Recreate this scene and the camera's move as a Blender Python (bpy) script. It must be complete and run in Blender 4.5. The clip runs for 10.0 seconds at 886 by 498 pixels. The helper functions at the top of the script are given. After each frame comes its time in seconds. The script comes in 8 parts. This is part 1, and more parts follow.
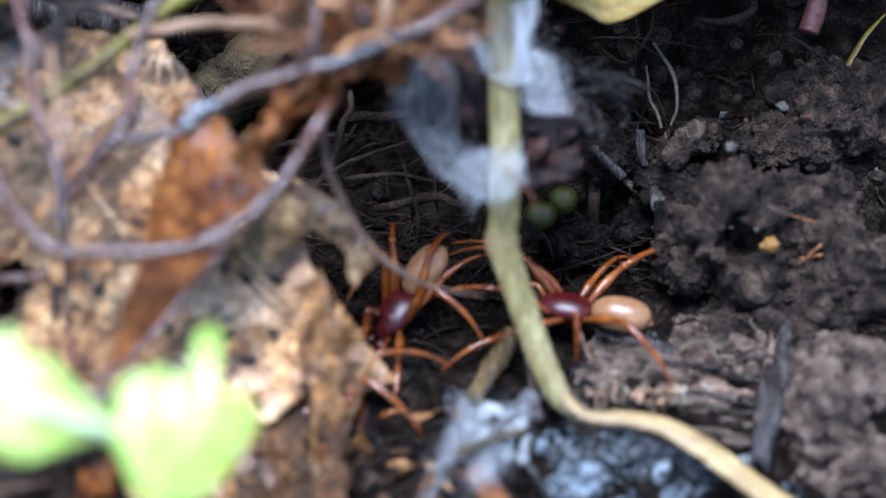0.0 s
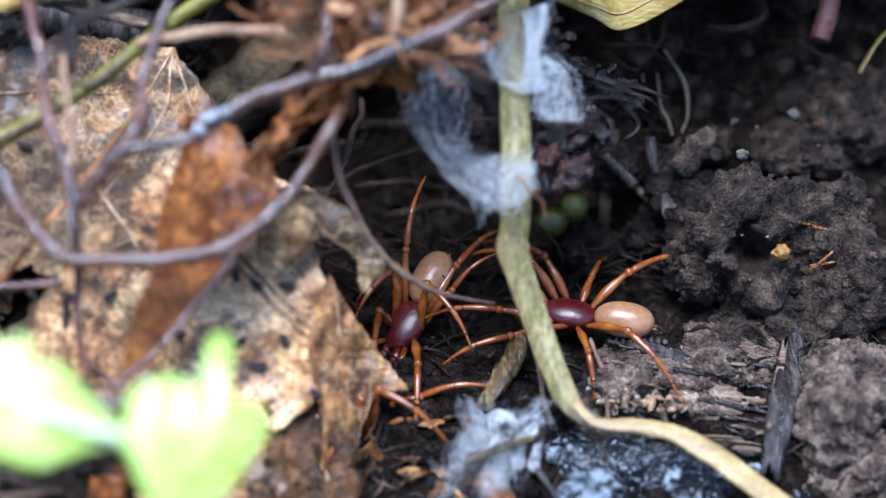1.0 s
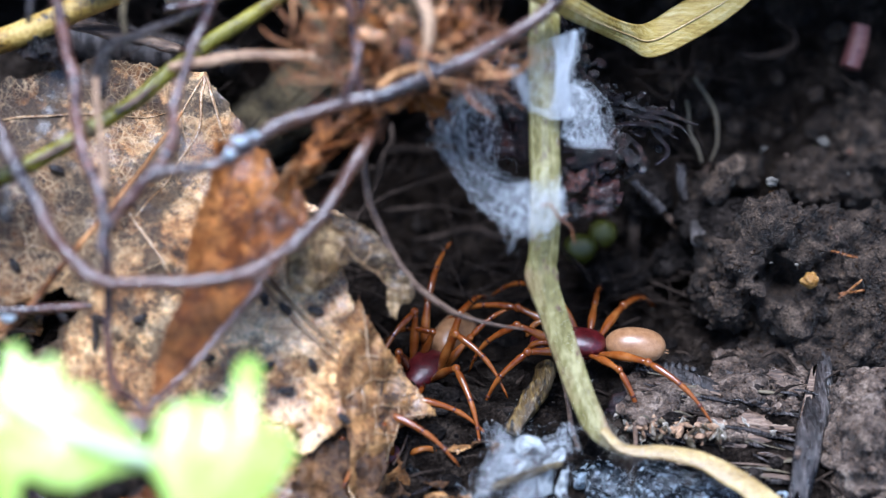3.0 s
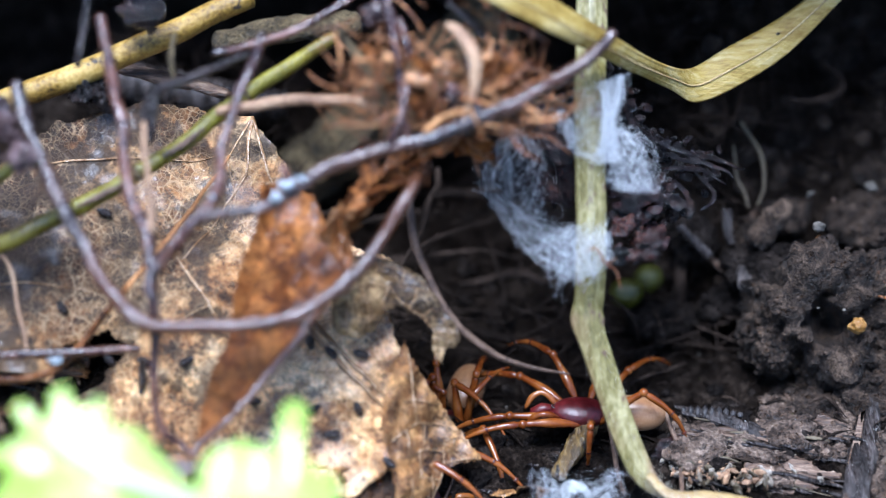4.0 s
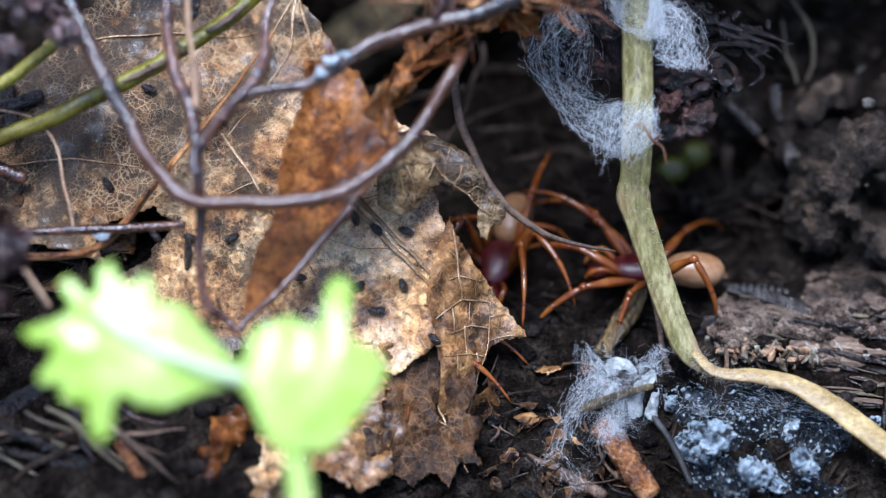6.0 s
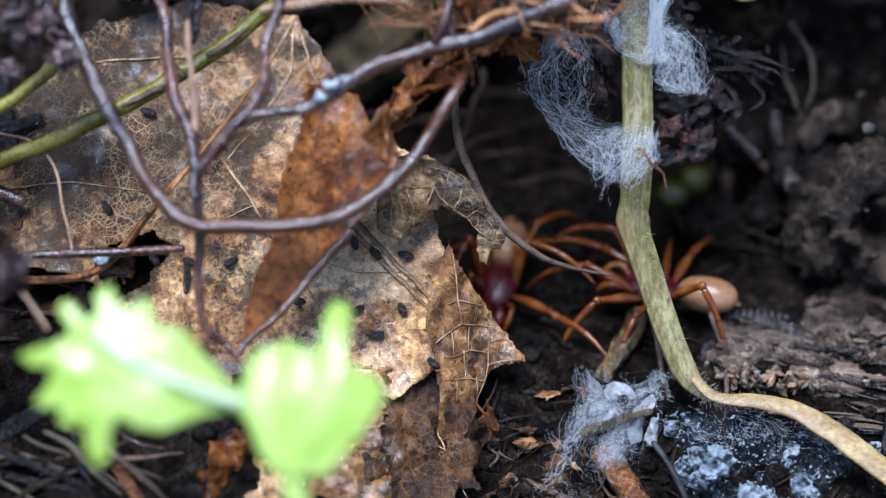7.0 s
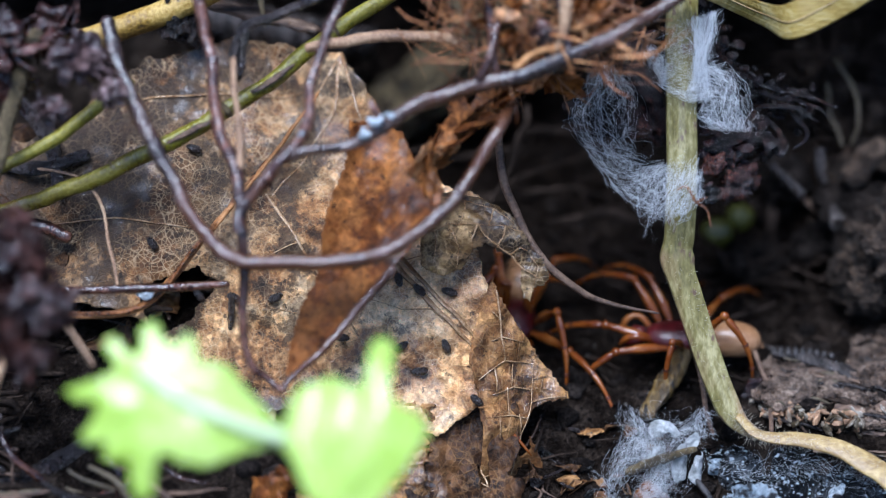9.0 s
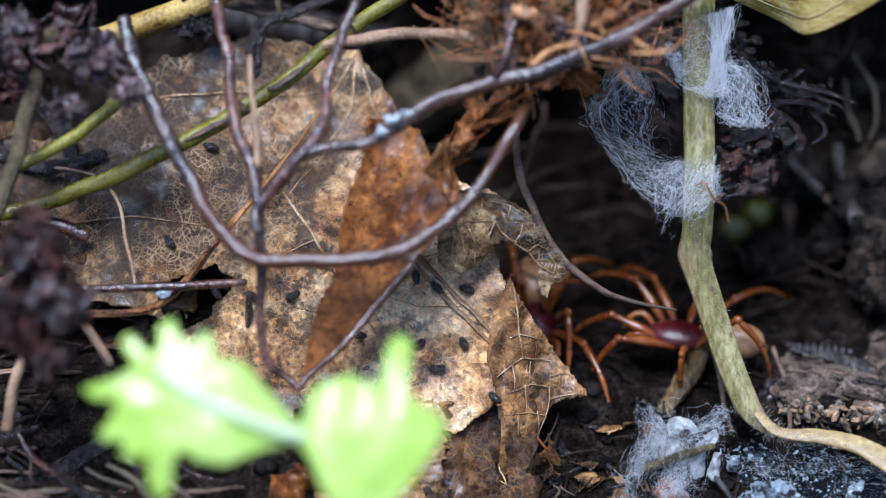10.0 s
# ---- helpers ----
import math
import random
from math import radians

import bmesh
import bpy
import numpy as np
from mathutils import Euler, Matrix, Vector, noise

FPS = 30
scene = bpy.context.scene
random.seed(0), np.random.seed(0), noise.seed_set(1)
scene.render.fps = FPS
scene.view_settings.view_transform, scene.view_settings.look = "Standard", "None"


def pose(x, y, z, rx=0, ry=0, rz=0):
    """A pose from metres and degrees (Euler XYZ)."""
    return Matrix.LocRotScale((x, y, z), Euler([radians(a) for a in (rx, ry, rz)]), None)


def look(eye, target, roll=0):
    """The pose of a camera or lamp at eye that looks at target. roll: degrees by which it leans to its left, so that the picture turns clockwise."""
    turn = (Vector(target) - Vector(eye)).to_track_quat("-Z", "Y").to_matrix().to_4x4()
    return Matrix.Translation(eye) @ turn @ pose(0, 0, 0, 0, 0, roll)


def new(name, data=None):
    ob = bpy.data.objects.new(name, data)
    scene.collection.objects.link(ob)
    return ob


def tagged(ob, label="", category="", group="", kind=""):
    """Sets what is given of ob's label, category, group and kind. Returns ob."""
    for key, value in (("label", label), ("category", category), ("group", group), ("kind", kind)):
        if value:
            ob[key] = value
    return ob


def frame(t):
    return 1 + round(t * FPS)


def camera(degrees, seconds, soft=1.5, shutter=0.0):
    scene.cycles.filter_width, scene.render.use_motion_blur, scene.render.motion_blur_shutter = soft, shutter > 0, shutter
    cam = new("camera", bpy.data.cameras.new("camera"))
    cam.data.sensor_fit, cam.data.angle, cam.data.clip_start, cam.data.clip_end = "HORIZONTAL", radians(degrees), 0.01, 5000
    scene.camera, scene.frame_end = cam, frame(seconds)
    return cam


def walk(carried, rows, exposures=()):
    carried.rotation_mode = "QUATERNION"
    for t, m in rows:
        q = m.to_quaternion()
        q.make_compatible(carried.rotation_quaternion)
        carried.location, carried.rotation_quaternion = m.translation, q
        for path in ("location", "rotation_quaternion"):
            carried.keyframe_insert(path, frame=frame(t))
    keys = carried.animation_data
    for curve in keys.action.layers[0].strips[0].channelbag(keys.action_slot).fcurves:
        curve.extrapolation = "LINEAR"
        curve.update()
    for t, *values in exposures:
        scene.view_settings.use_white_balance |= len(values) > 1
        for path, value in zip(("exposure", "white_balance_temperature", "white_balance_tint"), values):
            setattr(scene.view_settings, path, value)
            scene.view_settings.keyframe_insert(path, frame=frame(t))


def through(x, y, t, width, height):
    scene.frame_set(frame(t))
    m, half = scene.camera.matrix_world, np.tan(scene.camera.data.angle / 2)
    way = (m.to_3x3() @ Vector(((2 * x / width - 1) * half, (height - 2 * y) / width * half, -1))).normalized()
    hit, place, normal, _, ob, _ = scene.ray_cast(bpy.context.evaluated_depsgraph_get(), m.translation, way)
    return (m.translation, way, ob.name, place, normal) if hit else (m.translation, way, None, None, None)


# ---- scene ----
# ---- the camera: a long lens on a stand, panned and tilted by a few degrees ----
cam = camera(26.0, 10.0, 1.15)
PAN = [
    (0.0, 0.00003, -0.17444, 0.10966, 59.193, -0.940, -2.667),
    (0.5, 0.00003, -0.17438, 0.10963, 59.211, -0.948, -2.628),
    (1.0, 0.00003, -0.17444, 0.10967, 59.400, -0.786, -2.381),
    (1.5, 0.00002, -0.17449, 0.10970, 59.333, -0.835, -2.211),
    (2.0, 0.00002, -0.17447, 0.10969, 59.518, -0.792, -2.003),
    (3.3, 0.00000, -0.17488, 0.10993, 60.518, -0.461, -1.044),
    (3.5, 0.00000, -0.17469, 0.10983, 60.844, -0.112, -0.626),
    (4.0, 0.00000, -0.17485, 0.10992, 61.450, -0.175, -0.166),
    (4.5, 0.00000, -0.17500, 0.11000, 60.000, -0.000, 0.000),
    (5.0, 0.00000, -0.17513, 0.11008, 58.532, 0.490, 0.370),
    (5.2, -0.00000, -0.17481, 0.10988, 57.867, 0.577, 0.793),
    (5.75, -0.00001, -0.17453, 0.10970, 57.633, 0.517, 1.006),
    (6.3, -0.00002, -0.17423, 0.10952, 58.096, 0.337, 1.010),
    (6.5, -0.00002, -0.17423, 0.10952, 58.247, 0.310, 0.968),
    (7.0, -0.00002, -0.17412, 0.10946, 58.505, 0.337, 1.077),
    (7.5, -0.00004, -0.17389, 0.10933, 58.859, 0.666, 1.420),
    (8.0, -0.00006, -0.17395, 0.10937, 59.273, 1.124, 2.369),
    (8.5, -0.00006, -0.17383, 0.10931, 59.509, 1.048, 2.335),
    (9.0, -0.00004, -0.17428, 0.10958, 59.607, 0.852, 2.284),
    (9.5, -0.00006, -0.17395, 0.10939, 59.692, 1.022, 2.507),
    (10.0, -0.00005, -0.17411, 0.10947, 59.537, 1.285, 2.626),
]
walk(cam, [(t, pose(x, y, z, rx, ry, rz)) for t, x, y, z, rx, ry, rz in PAN], [(0.0, 1.03, 5100, 12), (2.2, 1.05, 5100, 12), (4.0, 1.06, 5100, 12), (5.2, 1.09, 5150, 12), (6.3, 0.65, 5200, 12), (8.0, 0.52, 5200, 12), (10.0, 0.54, 5200, 12)])


def mm(p):
    """A place given in millimetres."""
    return Vector(p) * 0.001


# the focus is pulled from the soil bank to the dead leaf
focus = new("focus_mark")
focus.empty_display_size = 0.002
cam.data.dof.use_dof = True
cam.data.dof.focus_object = focus
cam.data.dof.aperture_fstop = 10.0
FOCUS = [(0.0, 214), (0.5, 207), (1.0, 201), (2.0, 200), (3.5, 197.5), (4.5, 197), (5.2, 196.2), (6.3, 189), (7.5, 188.4), (10.0, 188.2)]


def pull():
    rows = []
    for t, d in FOCUS:
        a, b = [r for r in PAN if r[0] <= t][-1], [r for r in PAN if r[0] >= t][0]
        m = pose(*(a[1:] if a[0] == t else b[1:]))
        rows.append((t, m @ Matrix.Translation((0, 0, -d * 0.001))))
    walk(focus, rows)


# ---- light: bright haze above the bank, a soft sun over the camera's left shoulder ----
world = bpy.data.worlds.new("sky")
scene.world = world
world.use_nodes = True
sky = world.node_tree.nodes.new("ShaderNodeTexSky")
sky.sky_type = "NISHITA"
sky.sun_disc = False
SUN_UP, SUN_TURN = 70.0, -160.0   # degrees: height, and turn from north by east
sky.sun_elevation = radians(SUN_UP)
sky.sun_rotation = radians(SUN_TURN)
sky.dust_density = 1.0
ground_tree = world.node_tree
background = ground_tree.nodes["Background"]
background.inputs["Strength"].default_value = 0.13
ground_tree.links.new(sky.outputs["Color"], background.inputs["Color"])
sun_data = bpy.data.lights.new("sun", "SUN")
sun_data.energy = 4.6
sun_data.angle = radians(32)
sun_data.color = (1.0, 0.98, 0.95)
sun = new("sun", sun_data)
to_sun = Vector((math.sin(radians(SUN_TURN)) * math.cos(radians(SUN_UP)), math.cos(radians(SUN_TURN)) * math.cos(radians(SUN_UP)), math.sin(radians(SUN_UP))))
sun.matrix_basis = look(to_sun * 2.0, (0, 0, 0))

# ---- materials ----


def material(name, colours, grain=900.0, fine=5000.0, rough=0.7, bump=0.4, bump_mm=0.12, metal=0.0, coat=0.0, through_light=0.0,
             spots=None, spot_scale=700.0, spot_cut=0.62, stretch=(1, 1, 1), rough_spread=0.15, island=0.0, vein=0.0, vein_scale=420.0, spec=0.5, patches=None, patch_scale=120.0, patch_cut=0.5, patch_lean=None, wet=0.0, wet_scale=500.0):
    """A procedural surface: colours blended by noise at two scales, optional spots, net veins, relief, gloss that varies."""
    m = bpy.data.materials.new(name)
    m.use_nodes = True
    nt = m.node_tree
    n, l = nt.nodes, nt.links
    bsdf = n["Principled BSDF"]
    tc = n.new("ShaderNodeTexCoord")
    mp = n.new("ShaderNodeMapping")
    mp.inputs["Scale"].default_value = stretch
    l.new(tc.outputs["Object"], mp.inputs["Vector"])

    def noise_node(scale, detail, rough_n=0.6):
        k = n.new("ShaderNodeTexNoise")
        k.inputs["Scale"].default_value = scale
        k.inputs["Detail"].default_value = detail
        k.inputs["Roughness"].default_value = rough_n
        l.new(mp.outputs["Vector"], k.inputs["Vector"])
        return k

    big, small = noise_node(grain * 0.35, 5), noise_node(fine, 4, 0.65)
    mixv = n.new("ShaderNodeMath")
    mixv.operation = "MULTIPLY_ADD"
    l.new(small.outputs["Fac"], mixv.inputs[0])
    mixv.inputs[1].default_value = 0.45
    half = n.new("ShaderNodeMath")
    half.operation = "MULTIPLY"
    half.inputs[1].default_value = 0.62
    l.new(big.outputs["Fac"], half.inputs[0])
    l.new(half.outputs[0], mixv.inputs[2])
    ramp = n.new("ShaderNodeValToRGB")
    els = ramp.color_ramp.elements
    lo, hi = 0.425, 0.655
    for i, c in enumerate(colours):
        at = lo + (hi - lo) * i / max(1, len(colours) - 1)
        e = els[i] if i < 2 else els.new(at)
        e.position = at
        e.color = (*c, 1)
    l.new(mixv.outputs[0], ramp.inputs["Fac"])
    colour = ramp.outputs["Color"]
    if spots:
        sp = noise_node(spot_scale, 3)
        cut = n.new("ShaderNodeValToRGB")
        cut.color_ramp.elements[0].position, cut.color_ramp.elements[1].position = spot_cut, spot_cut + 0.06
        l.new(sp.outputs["Fac"], cut.inputs["Fac"])
        mx = n.new("ShaderNodeMixRGB")
        mx.inputs["Color2"].default_value = (*spots, 1)
        l.new(cut.outputs["Color"], mx.inputs["Fac"])
        l.new(colour, mx.inputs["Color1"])
        colour = mx.outputs["Color"]
    height = mixv.outputs[0]
    if patches:
        pn = noise_node(patch_scale, 4, 0.55)
        pc = n.new("ShaderNodeValToRGB")
        pc.color_ramp.elements[0].position, pc.color_ramp.elements[1].position = patch_cut, patch_cut + 0.2
        stain = pn.outputs["Fac"]
        if patch_lean:   # the stain grows towards one end of the thing
            dot = n.new("ShaderNodeVectorMath")
            dot.operation = "DOT_PRODUCT"
            dot.inputs[1].default_value = patch_lean[:3]
            l.new(tc.outputs["Object"], dot.inputs[0])
            lean = n.new("ShaderNodeMath")
            lean.operation = "ADD"
            l.new(dot.outputs["Value"], lean.inputs[0])
            lean.inputs[1].default_value = patch_lean[3]
            both = n.new("ShaderNodeMath")
            both.operation = "ADD"
            l.new(lean.outputs[0], both.inputs[0])
            l.new(stain, both.inputs[1])
            stain = both.outputs[0]
        l.new(stain, pc.inputs["Fac"])
        mx = n.new("ShaderNodeMixRGB")
        mx.inputs["Color2"].default_value = (*patches, 1)
        part_of = n.new("ShaderNodeMath")
        part_of.operation = "MULTIPLY"
        part_of.inputs[1].default_value = 0.75
        l.new(pc.outputs["Color"], part_of.inputs[0])
        l.new(part_of.outputs[0], mx.inputs["Fac"])
        l.new(colour, mx.inputs["Color1"])
        colour = mx.outputs["Color"]
    for level, (vein_scale, vein) in enumerate(((vein_scale, vein), (vein_scale * 2.9, vein * 0.6)) if vein else ()):
        warp = noise_node(vein_scale * 0.8, 2)
        addv = n.new("ShaderNodeVectorMath")
        addv.operation = "MULTIPLY_ADD"
        addv.inputs[1].default_value = (0.6 / vein_scale,) * 3
        l.new(warp.outputs["Color"], addv.inputs[0])
        l.new(mp.outputs["Vector"], addv.inputs[2])
        vo = n.new("ShaderNodeTexVoronoi")
        vo.feature = "DISTANCE_TO_EDGE"
        vo.inputs["Scale"].default_value = vein_scale
        l.new(addv.outputs[0], vo.inputs["Vector"])
        vr = n.new("ShaderNodeValToRGB")
        vr.color_ramp.elements[0].position, vr.color_ramp.elements[1].position = 0.0, 0.07 + 0.05 * level
        vr.color_ramp.elements[0].color, vr.color_ramp.elements[1].color = (1, 1, 1, 1), (0, 0, 0, 1)
        l.new(vo.outputs["Distance"], vr.inputs["Fac"])
        fade = n.new("ShaderNodeMath")
        fade.operation = "MULTIPLY"
        fade.inputs[1].default_value = vein
        l.new(vr.outputs["Color"], fade.inputs[0])
        mx = n.new("ShaderNodeMixRGB")
        mx.inputs["Color2"].default_value = (*[min(1, c * 1.5 + 0.05) for c in colours[-1]], 1)
        l.new(fade.outputs[0], mx.inputs["Fac"])
        l.new(colour, mx.inputs["Color1"])
        colour = mx.outputs["Color"]
        up = n.new("ShaderNodeMath")
        up.operation = "MULTIPLY_ADD"
        up.inputs[1].default_value = 0.5
        l.new(fade.outputs[0], up.inputs[0])
        l.new(height, up.inputs[2])
        height = up.outputs[0]
    if island:
        info = n.new("ShaderNodeNewGeometry")
        hsv = n.new("ShaderNodeHueSaturation")
        span = n.new("ShaderNodeMapRange")
        span.inputs["To Min"].default_value, span.inputs["To Max"].default_value = 1 - island, 1 + island
        l.new(info.outputs["Random Per Island"], span.inputs["Value"])
        l.new(span.outputs[0], hsv.inputs["Value"])
        l.new(colour, hsv.inputs["Color"])
        colour = hsv.outputs["Color"]
    l.new(colour, bsdf.inputs["Base Color"])
    gl = n.new("ShaderNodeMapRange")
    gl.inputs["From Min"].default_value, gl.inputs["From Max"].default_value = 0.3, 0.7
    gl.inputs["To Min"].default_value, gl.inputs["To Max"].default_value = max(0.03, rough - rough_spread), min(1, rough + rough_spread)
    l.new(big.outputs["Fac"], gl.inputs["Value"])
    gloss = gl.outputs[0]
    if wet:   # films of water
        wn = noise_node(wet_scale, 4)
        wr = n.new("ShaderNodeValToRGB")
        wr.color_ramp.elements[0].position, wr.color_ramp.elements[1].position = 0.62 - 0.25 * wet, 0.7 - 0.25 * wet
        l.new(wn.outputs["Fac"], wr.inputs["Fac"])
        mixr = n.new("ShaderNodeMixRGB")
        mixr.inputs["Color2"].default_value = (0.13, 0.13, 0.13, 1)
        l.new(wr.outputs["Color"], mixr.inputs["Fac"])
        l.new(gloss, mixr.inputs["Color1"])
        gloss = mixr.outputs["Color"]
    l.new(gloss, bsdf.inputs["Roughness"])
    bsdf.inputs["Metallic"].default_value = metal
    bsdf.inputs["Coat Weight"].default_value = coat
    bsdf.inputs["Coat Roughness"].default_value = 0.12
    bsdf.inputs["Specular IOR Level"].default_value = spec
    if bump:
        bp = n.new("ShaderNodeBump")
        bp.inputs["Strength"].default_value = bump
        bp.inputs["Distance"].default_value = bump_mm * 0.001 * 12
        l.new(height, bp.inputs["Height"])
        l.new(bp.outputs["Normal"], bsdf.inputs["Normal"])
        l.new(bp.outputs["Normal"], bsdf.inputs["Coat Normal"])
    if through_light:
        tr = n.new("ShaderNodeBsdfTranslucent")
        l.new(colour, tr.inputs["Color"])
        ms = n.new("ShaderNodeMixShader")
        ms.inputs["Fac"].default_value = through_light
        l.new(bsdf.outputs[0], ms.inputs[1])
        l.new(tr.outputs[0], ms.inputs[2])
        l.new(ms.outputs[0], n["Material Output"].inputs["Surface"])
    return m


def leaf_surface(name, base, stain, pale, lean=(0, 0, 0, 0), stain_cut=0.53, wet_cut=0.5, cells=620.0, through=0.1, net_force=0.5, grit=0.85):
    """A wet dead leaf: blotched tissue, a net of fine veins in two sizes, ragged dark stains, painted shade along lean,
    specks, and films of water.
    """
    m = bpy.data.materials.new(name)
    m.use_nodes = True
    nt = m.node_tree
    n, l = nt.nodes, nt.links
    bsdf = n["Principled BSDF"]
    tc = n.new("ShaderNodeTexCoord")
    place = tc.outputs["Object"]

    def cloud(scale, detail, rough, vector=None):
        k = n.new("ShaderNodeTexNoise")
        k.inputs["Scale"].default_value, k.inputs["Detail"].default_value, k.inputs["Roughness"].default_value = scale, detail, rough
        l.new(vector or place, k.inputs["Vector"])
        return k

    def ramp(value, stops):
        k = n.new("ShaderNodeValToRGB")
        els = k.color_ramp.elements
        for j, (at, c) in enumerate(stops):
            e = els[j] if j < 2 else els.new(at)
            e.position, e.color = at, (*c, 1)
        l.new(value, k.inputs["Fac"])
        return k.outputs["Color"]

    def blend(factor, one, two, how="MIX"):
        k = n.new("ShaderNodeMixRGB")
        k.blend_type = how
        for value, slot in ((factor, "Fac"), (one, "Color1"), (two, "Color2")):
            if isinstance(value, (int, float)):
                k.inputs[slot].default_value = value
            elif isinstance(value, tuple):
                k.inputs[slot].default_value = (*value, 1)
            else:
                l.new(value, k.inputs[slot])
        return k.outputs["Color"]

    def sums(a, b, times=1.0):
        k = n.new("ShaderNodeMath")
        k.operation = "MULTIPLY_ADD"
        l.new(b, k.inputs[0])
        k.inputs[1].default_value = times
        if isinstance(a, (int, float)):
            k.inputs[2].default_value = a
        else:
            l.new(a, k.inputs[2])
        return k.outputs[0]

    white, black = (1, 1, 1), (0, 0, 0)
    tissue = cloud(150, 9, 0.7)
    colour = ramp(tissue.outputs["Fac"], [(0.37 + 0.25 * j / (len(base) - 1), c) for j, c in enumerate(base)])
    warp = n.new("ShaderNodeVectorMath")
    warp.operation = "MULTIPLY_ADD"
    warp.inputs[1].default_value = (0.55 / cells,) * 3
    l.new(cloud(cells * 0.45, 2, 0.5).outputs["Color"], warp.inputs[0])
    l.new(place, warp.inputs[2])
    height = sums(0.0, tissue.outputs["Fac"], 0.22)
    wave = sums(0.0, cloud(620, 7, 0.62).outputs["Fac"], 0.6)
    nets = []
    for size, wide, force in ((cells, 0.06, net_force * 0.8), (cells * 2.7, 0.1, net_force * 0.75)):
        for feature in ("F1", "DISTANCE_TO_EDGE"):
            v = n.new("ShaderNodeTexVoronoi")
            v.feature = feature
            v.inputs["Scale"].default_value = size
            l.new(warp.outputs[0], v.inputs["Vector"])
            if feature == "F1":
                tone = ramp(v.outputs["Color"], [(0.2, (0.5, 0.45, 0.4)), (0.8, (1.45, 1.45, 1.45))])
                colour = blend(0.6 if size == cells else 0.45, colour, tone, "MULTIPLY")
                height = sums(height, v.outputs["Distance"], -0.12)
            else:
                net = ramp(v.outputs["Distance"], [(0.0, white), (wide, black)])
                fade = n.new("ShaderNodeMath")
                fade.operation = "MULTIPLY"
                fade.inputs[1].default_value = force
                l.new(net, fade.inputs[0])
                worn = n.new("ShaderNodeMath")   # the net shows in patches
                worn.operation = "MULTIPLY"
                l.new(fade.outputs[0], worn.inputs[0])
                l.new(ramp(cloud(130, 6, 0.7).outputs["Fac"], [(0.42, (0.12, 0.12, 0.12)), (0.58, white)]), worn.inputs[1])
                nets.append(worn.outputs[0])
                height = sums(height, net, 0.09)
                wave = sums(wave, net, 0.02)
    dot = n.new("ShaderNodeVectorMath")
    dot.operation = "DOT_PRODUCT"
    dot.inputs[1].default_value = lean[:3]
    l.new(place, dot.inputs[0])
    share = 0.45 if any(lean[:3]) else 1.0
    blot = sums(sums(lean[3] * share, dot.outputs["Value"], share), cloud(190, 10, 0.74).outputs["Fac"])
    # broad darkening; where lean is set, a shaded side painted into the colour
    lean_shade = ramp(sums(sums(lean[3], dot.outputs["Value"]), cloud(75, 8, 0.66).outputs["Fac"]), [(0.5, white), (0.67, (0.16, 0.135, 0.115))])
    colour = blend(1.0, colour, lean_shade, "MULTIPLY")
    colour = blend(grit, colour, ramp(cloud(1300, 4, 0.65).outputs["Fac"], [(0.36, (0.42, 0.36, 0.3)), (0.5, (1.0, 1.0, 1.0)), (0.66, (1.5, 1.5, 1.5))]), "MULTIPLY")
    mask = ramp(blot, [(stain_cut, black), (stain_cut + 0.04, white)])
    soft = n.new("ShaderNodeMath")
    soft.operation = "MULTIPLY"
    soft.inputs[1].default_value = 0.8
    l.new(mask, soft.inputs[0])
    colour = blend(soft.outputs[0], colour, stain)
    for threads_of in nets:   # the veins stay pale across the stains
        colour = blend(threads_of, colour, blend(soft.outputs[0], pale, tuple(c * 0.3 for c in pale)))
    speck = ramp(cloud(1100, 6, 0.7).outputs["Fac"], [(0.59, black), (0.64, (0.8, 0.8, 0.8))])
    colour = blend(speck, colour, tuple(c * 0.5 for c in stain))
    l.new(colour, bsdf.inputs["Base Color"])
    water = ramp(sums(cloud(110, 10, 0.68).outputs["Fac"], sums(lean[3], dot.outputs["Value"]), -0.45), [(wet_cut, black), (wet_cut + 0.06, white)])
    film = blend(water, (0.6, 0.6, 0.6), (0.34, 0.34, 0.34))
    l.new(film, bsdf.inputs["Roughness"])
    thin = n.new("ShaderNodeMath")
    thin.operation = "MULTIPLY"
    thin.inputs[1].default_value = 0.95
    l.new(water, thin.inputs[0])
    l.new(thin.outputs[0], bsdf.inputs["Coat Weight"])
    bsdf.inputs["Coat Roughness"].default_value = 0.15
    bsdf.inputs["Coat IOR"].default_value = 1.6
    skin = n.new("ShaderNodeBump")
    skin.inputs["Strength"].default_value, skin.inputs["Distance"].default_value = 0.9, 0.0008
    l.new(wave, skin.inputs["Height"])
    l.new(skin.outputs["Normal"], bsdf.inputs["Coat Normal"])
    fine = cloud(2400, 4, 0.65)
    height = sums(height, fine.outputs["Fac"], 0.25)
    bp = n.new("ShaderNodeBump")
    bp.inputs["Strength"].default_value, bp.inputs["Distance"].default_value = 0.8, 0.0006
    l.new(height, bp.inputs["Height"])
    l.new(bp.outputs["Normal"], bsdf.inputs["Normal"])
    bsdf.inputs["Specular IOR Level"].default_value = 0.3
    tr = n.new("ShaderNodeBsdfTranslucent")
    l.new(colour, tr.inputs["Color"])
    ms = n.new("ShaderNodeMixShader")
    ms.inputs["Fac"].default_value = through
    l.new(bsdf.outputs[0], ms.inputs[1])
    l.new(tr.outputs[0], ms.inputs[2])
    l.new(ms.outputs[0], n["Material Output"].inputs["Surface"])
    return m


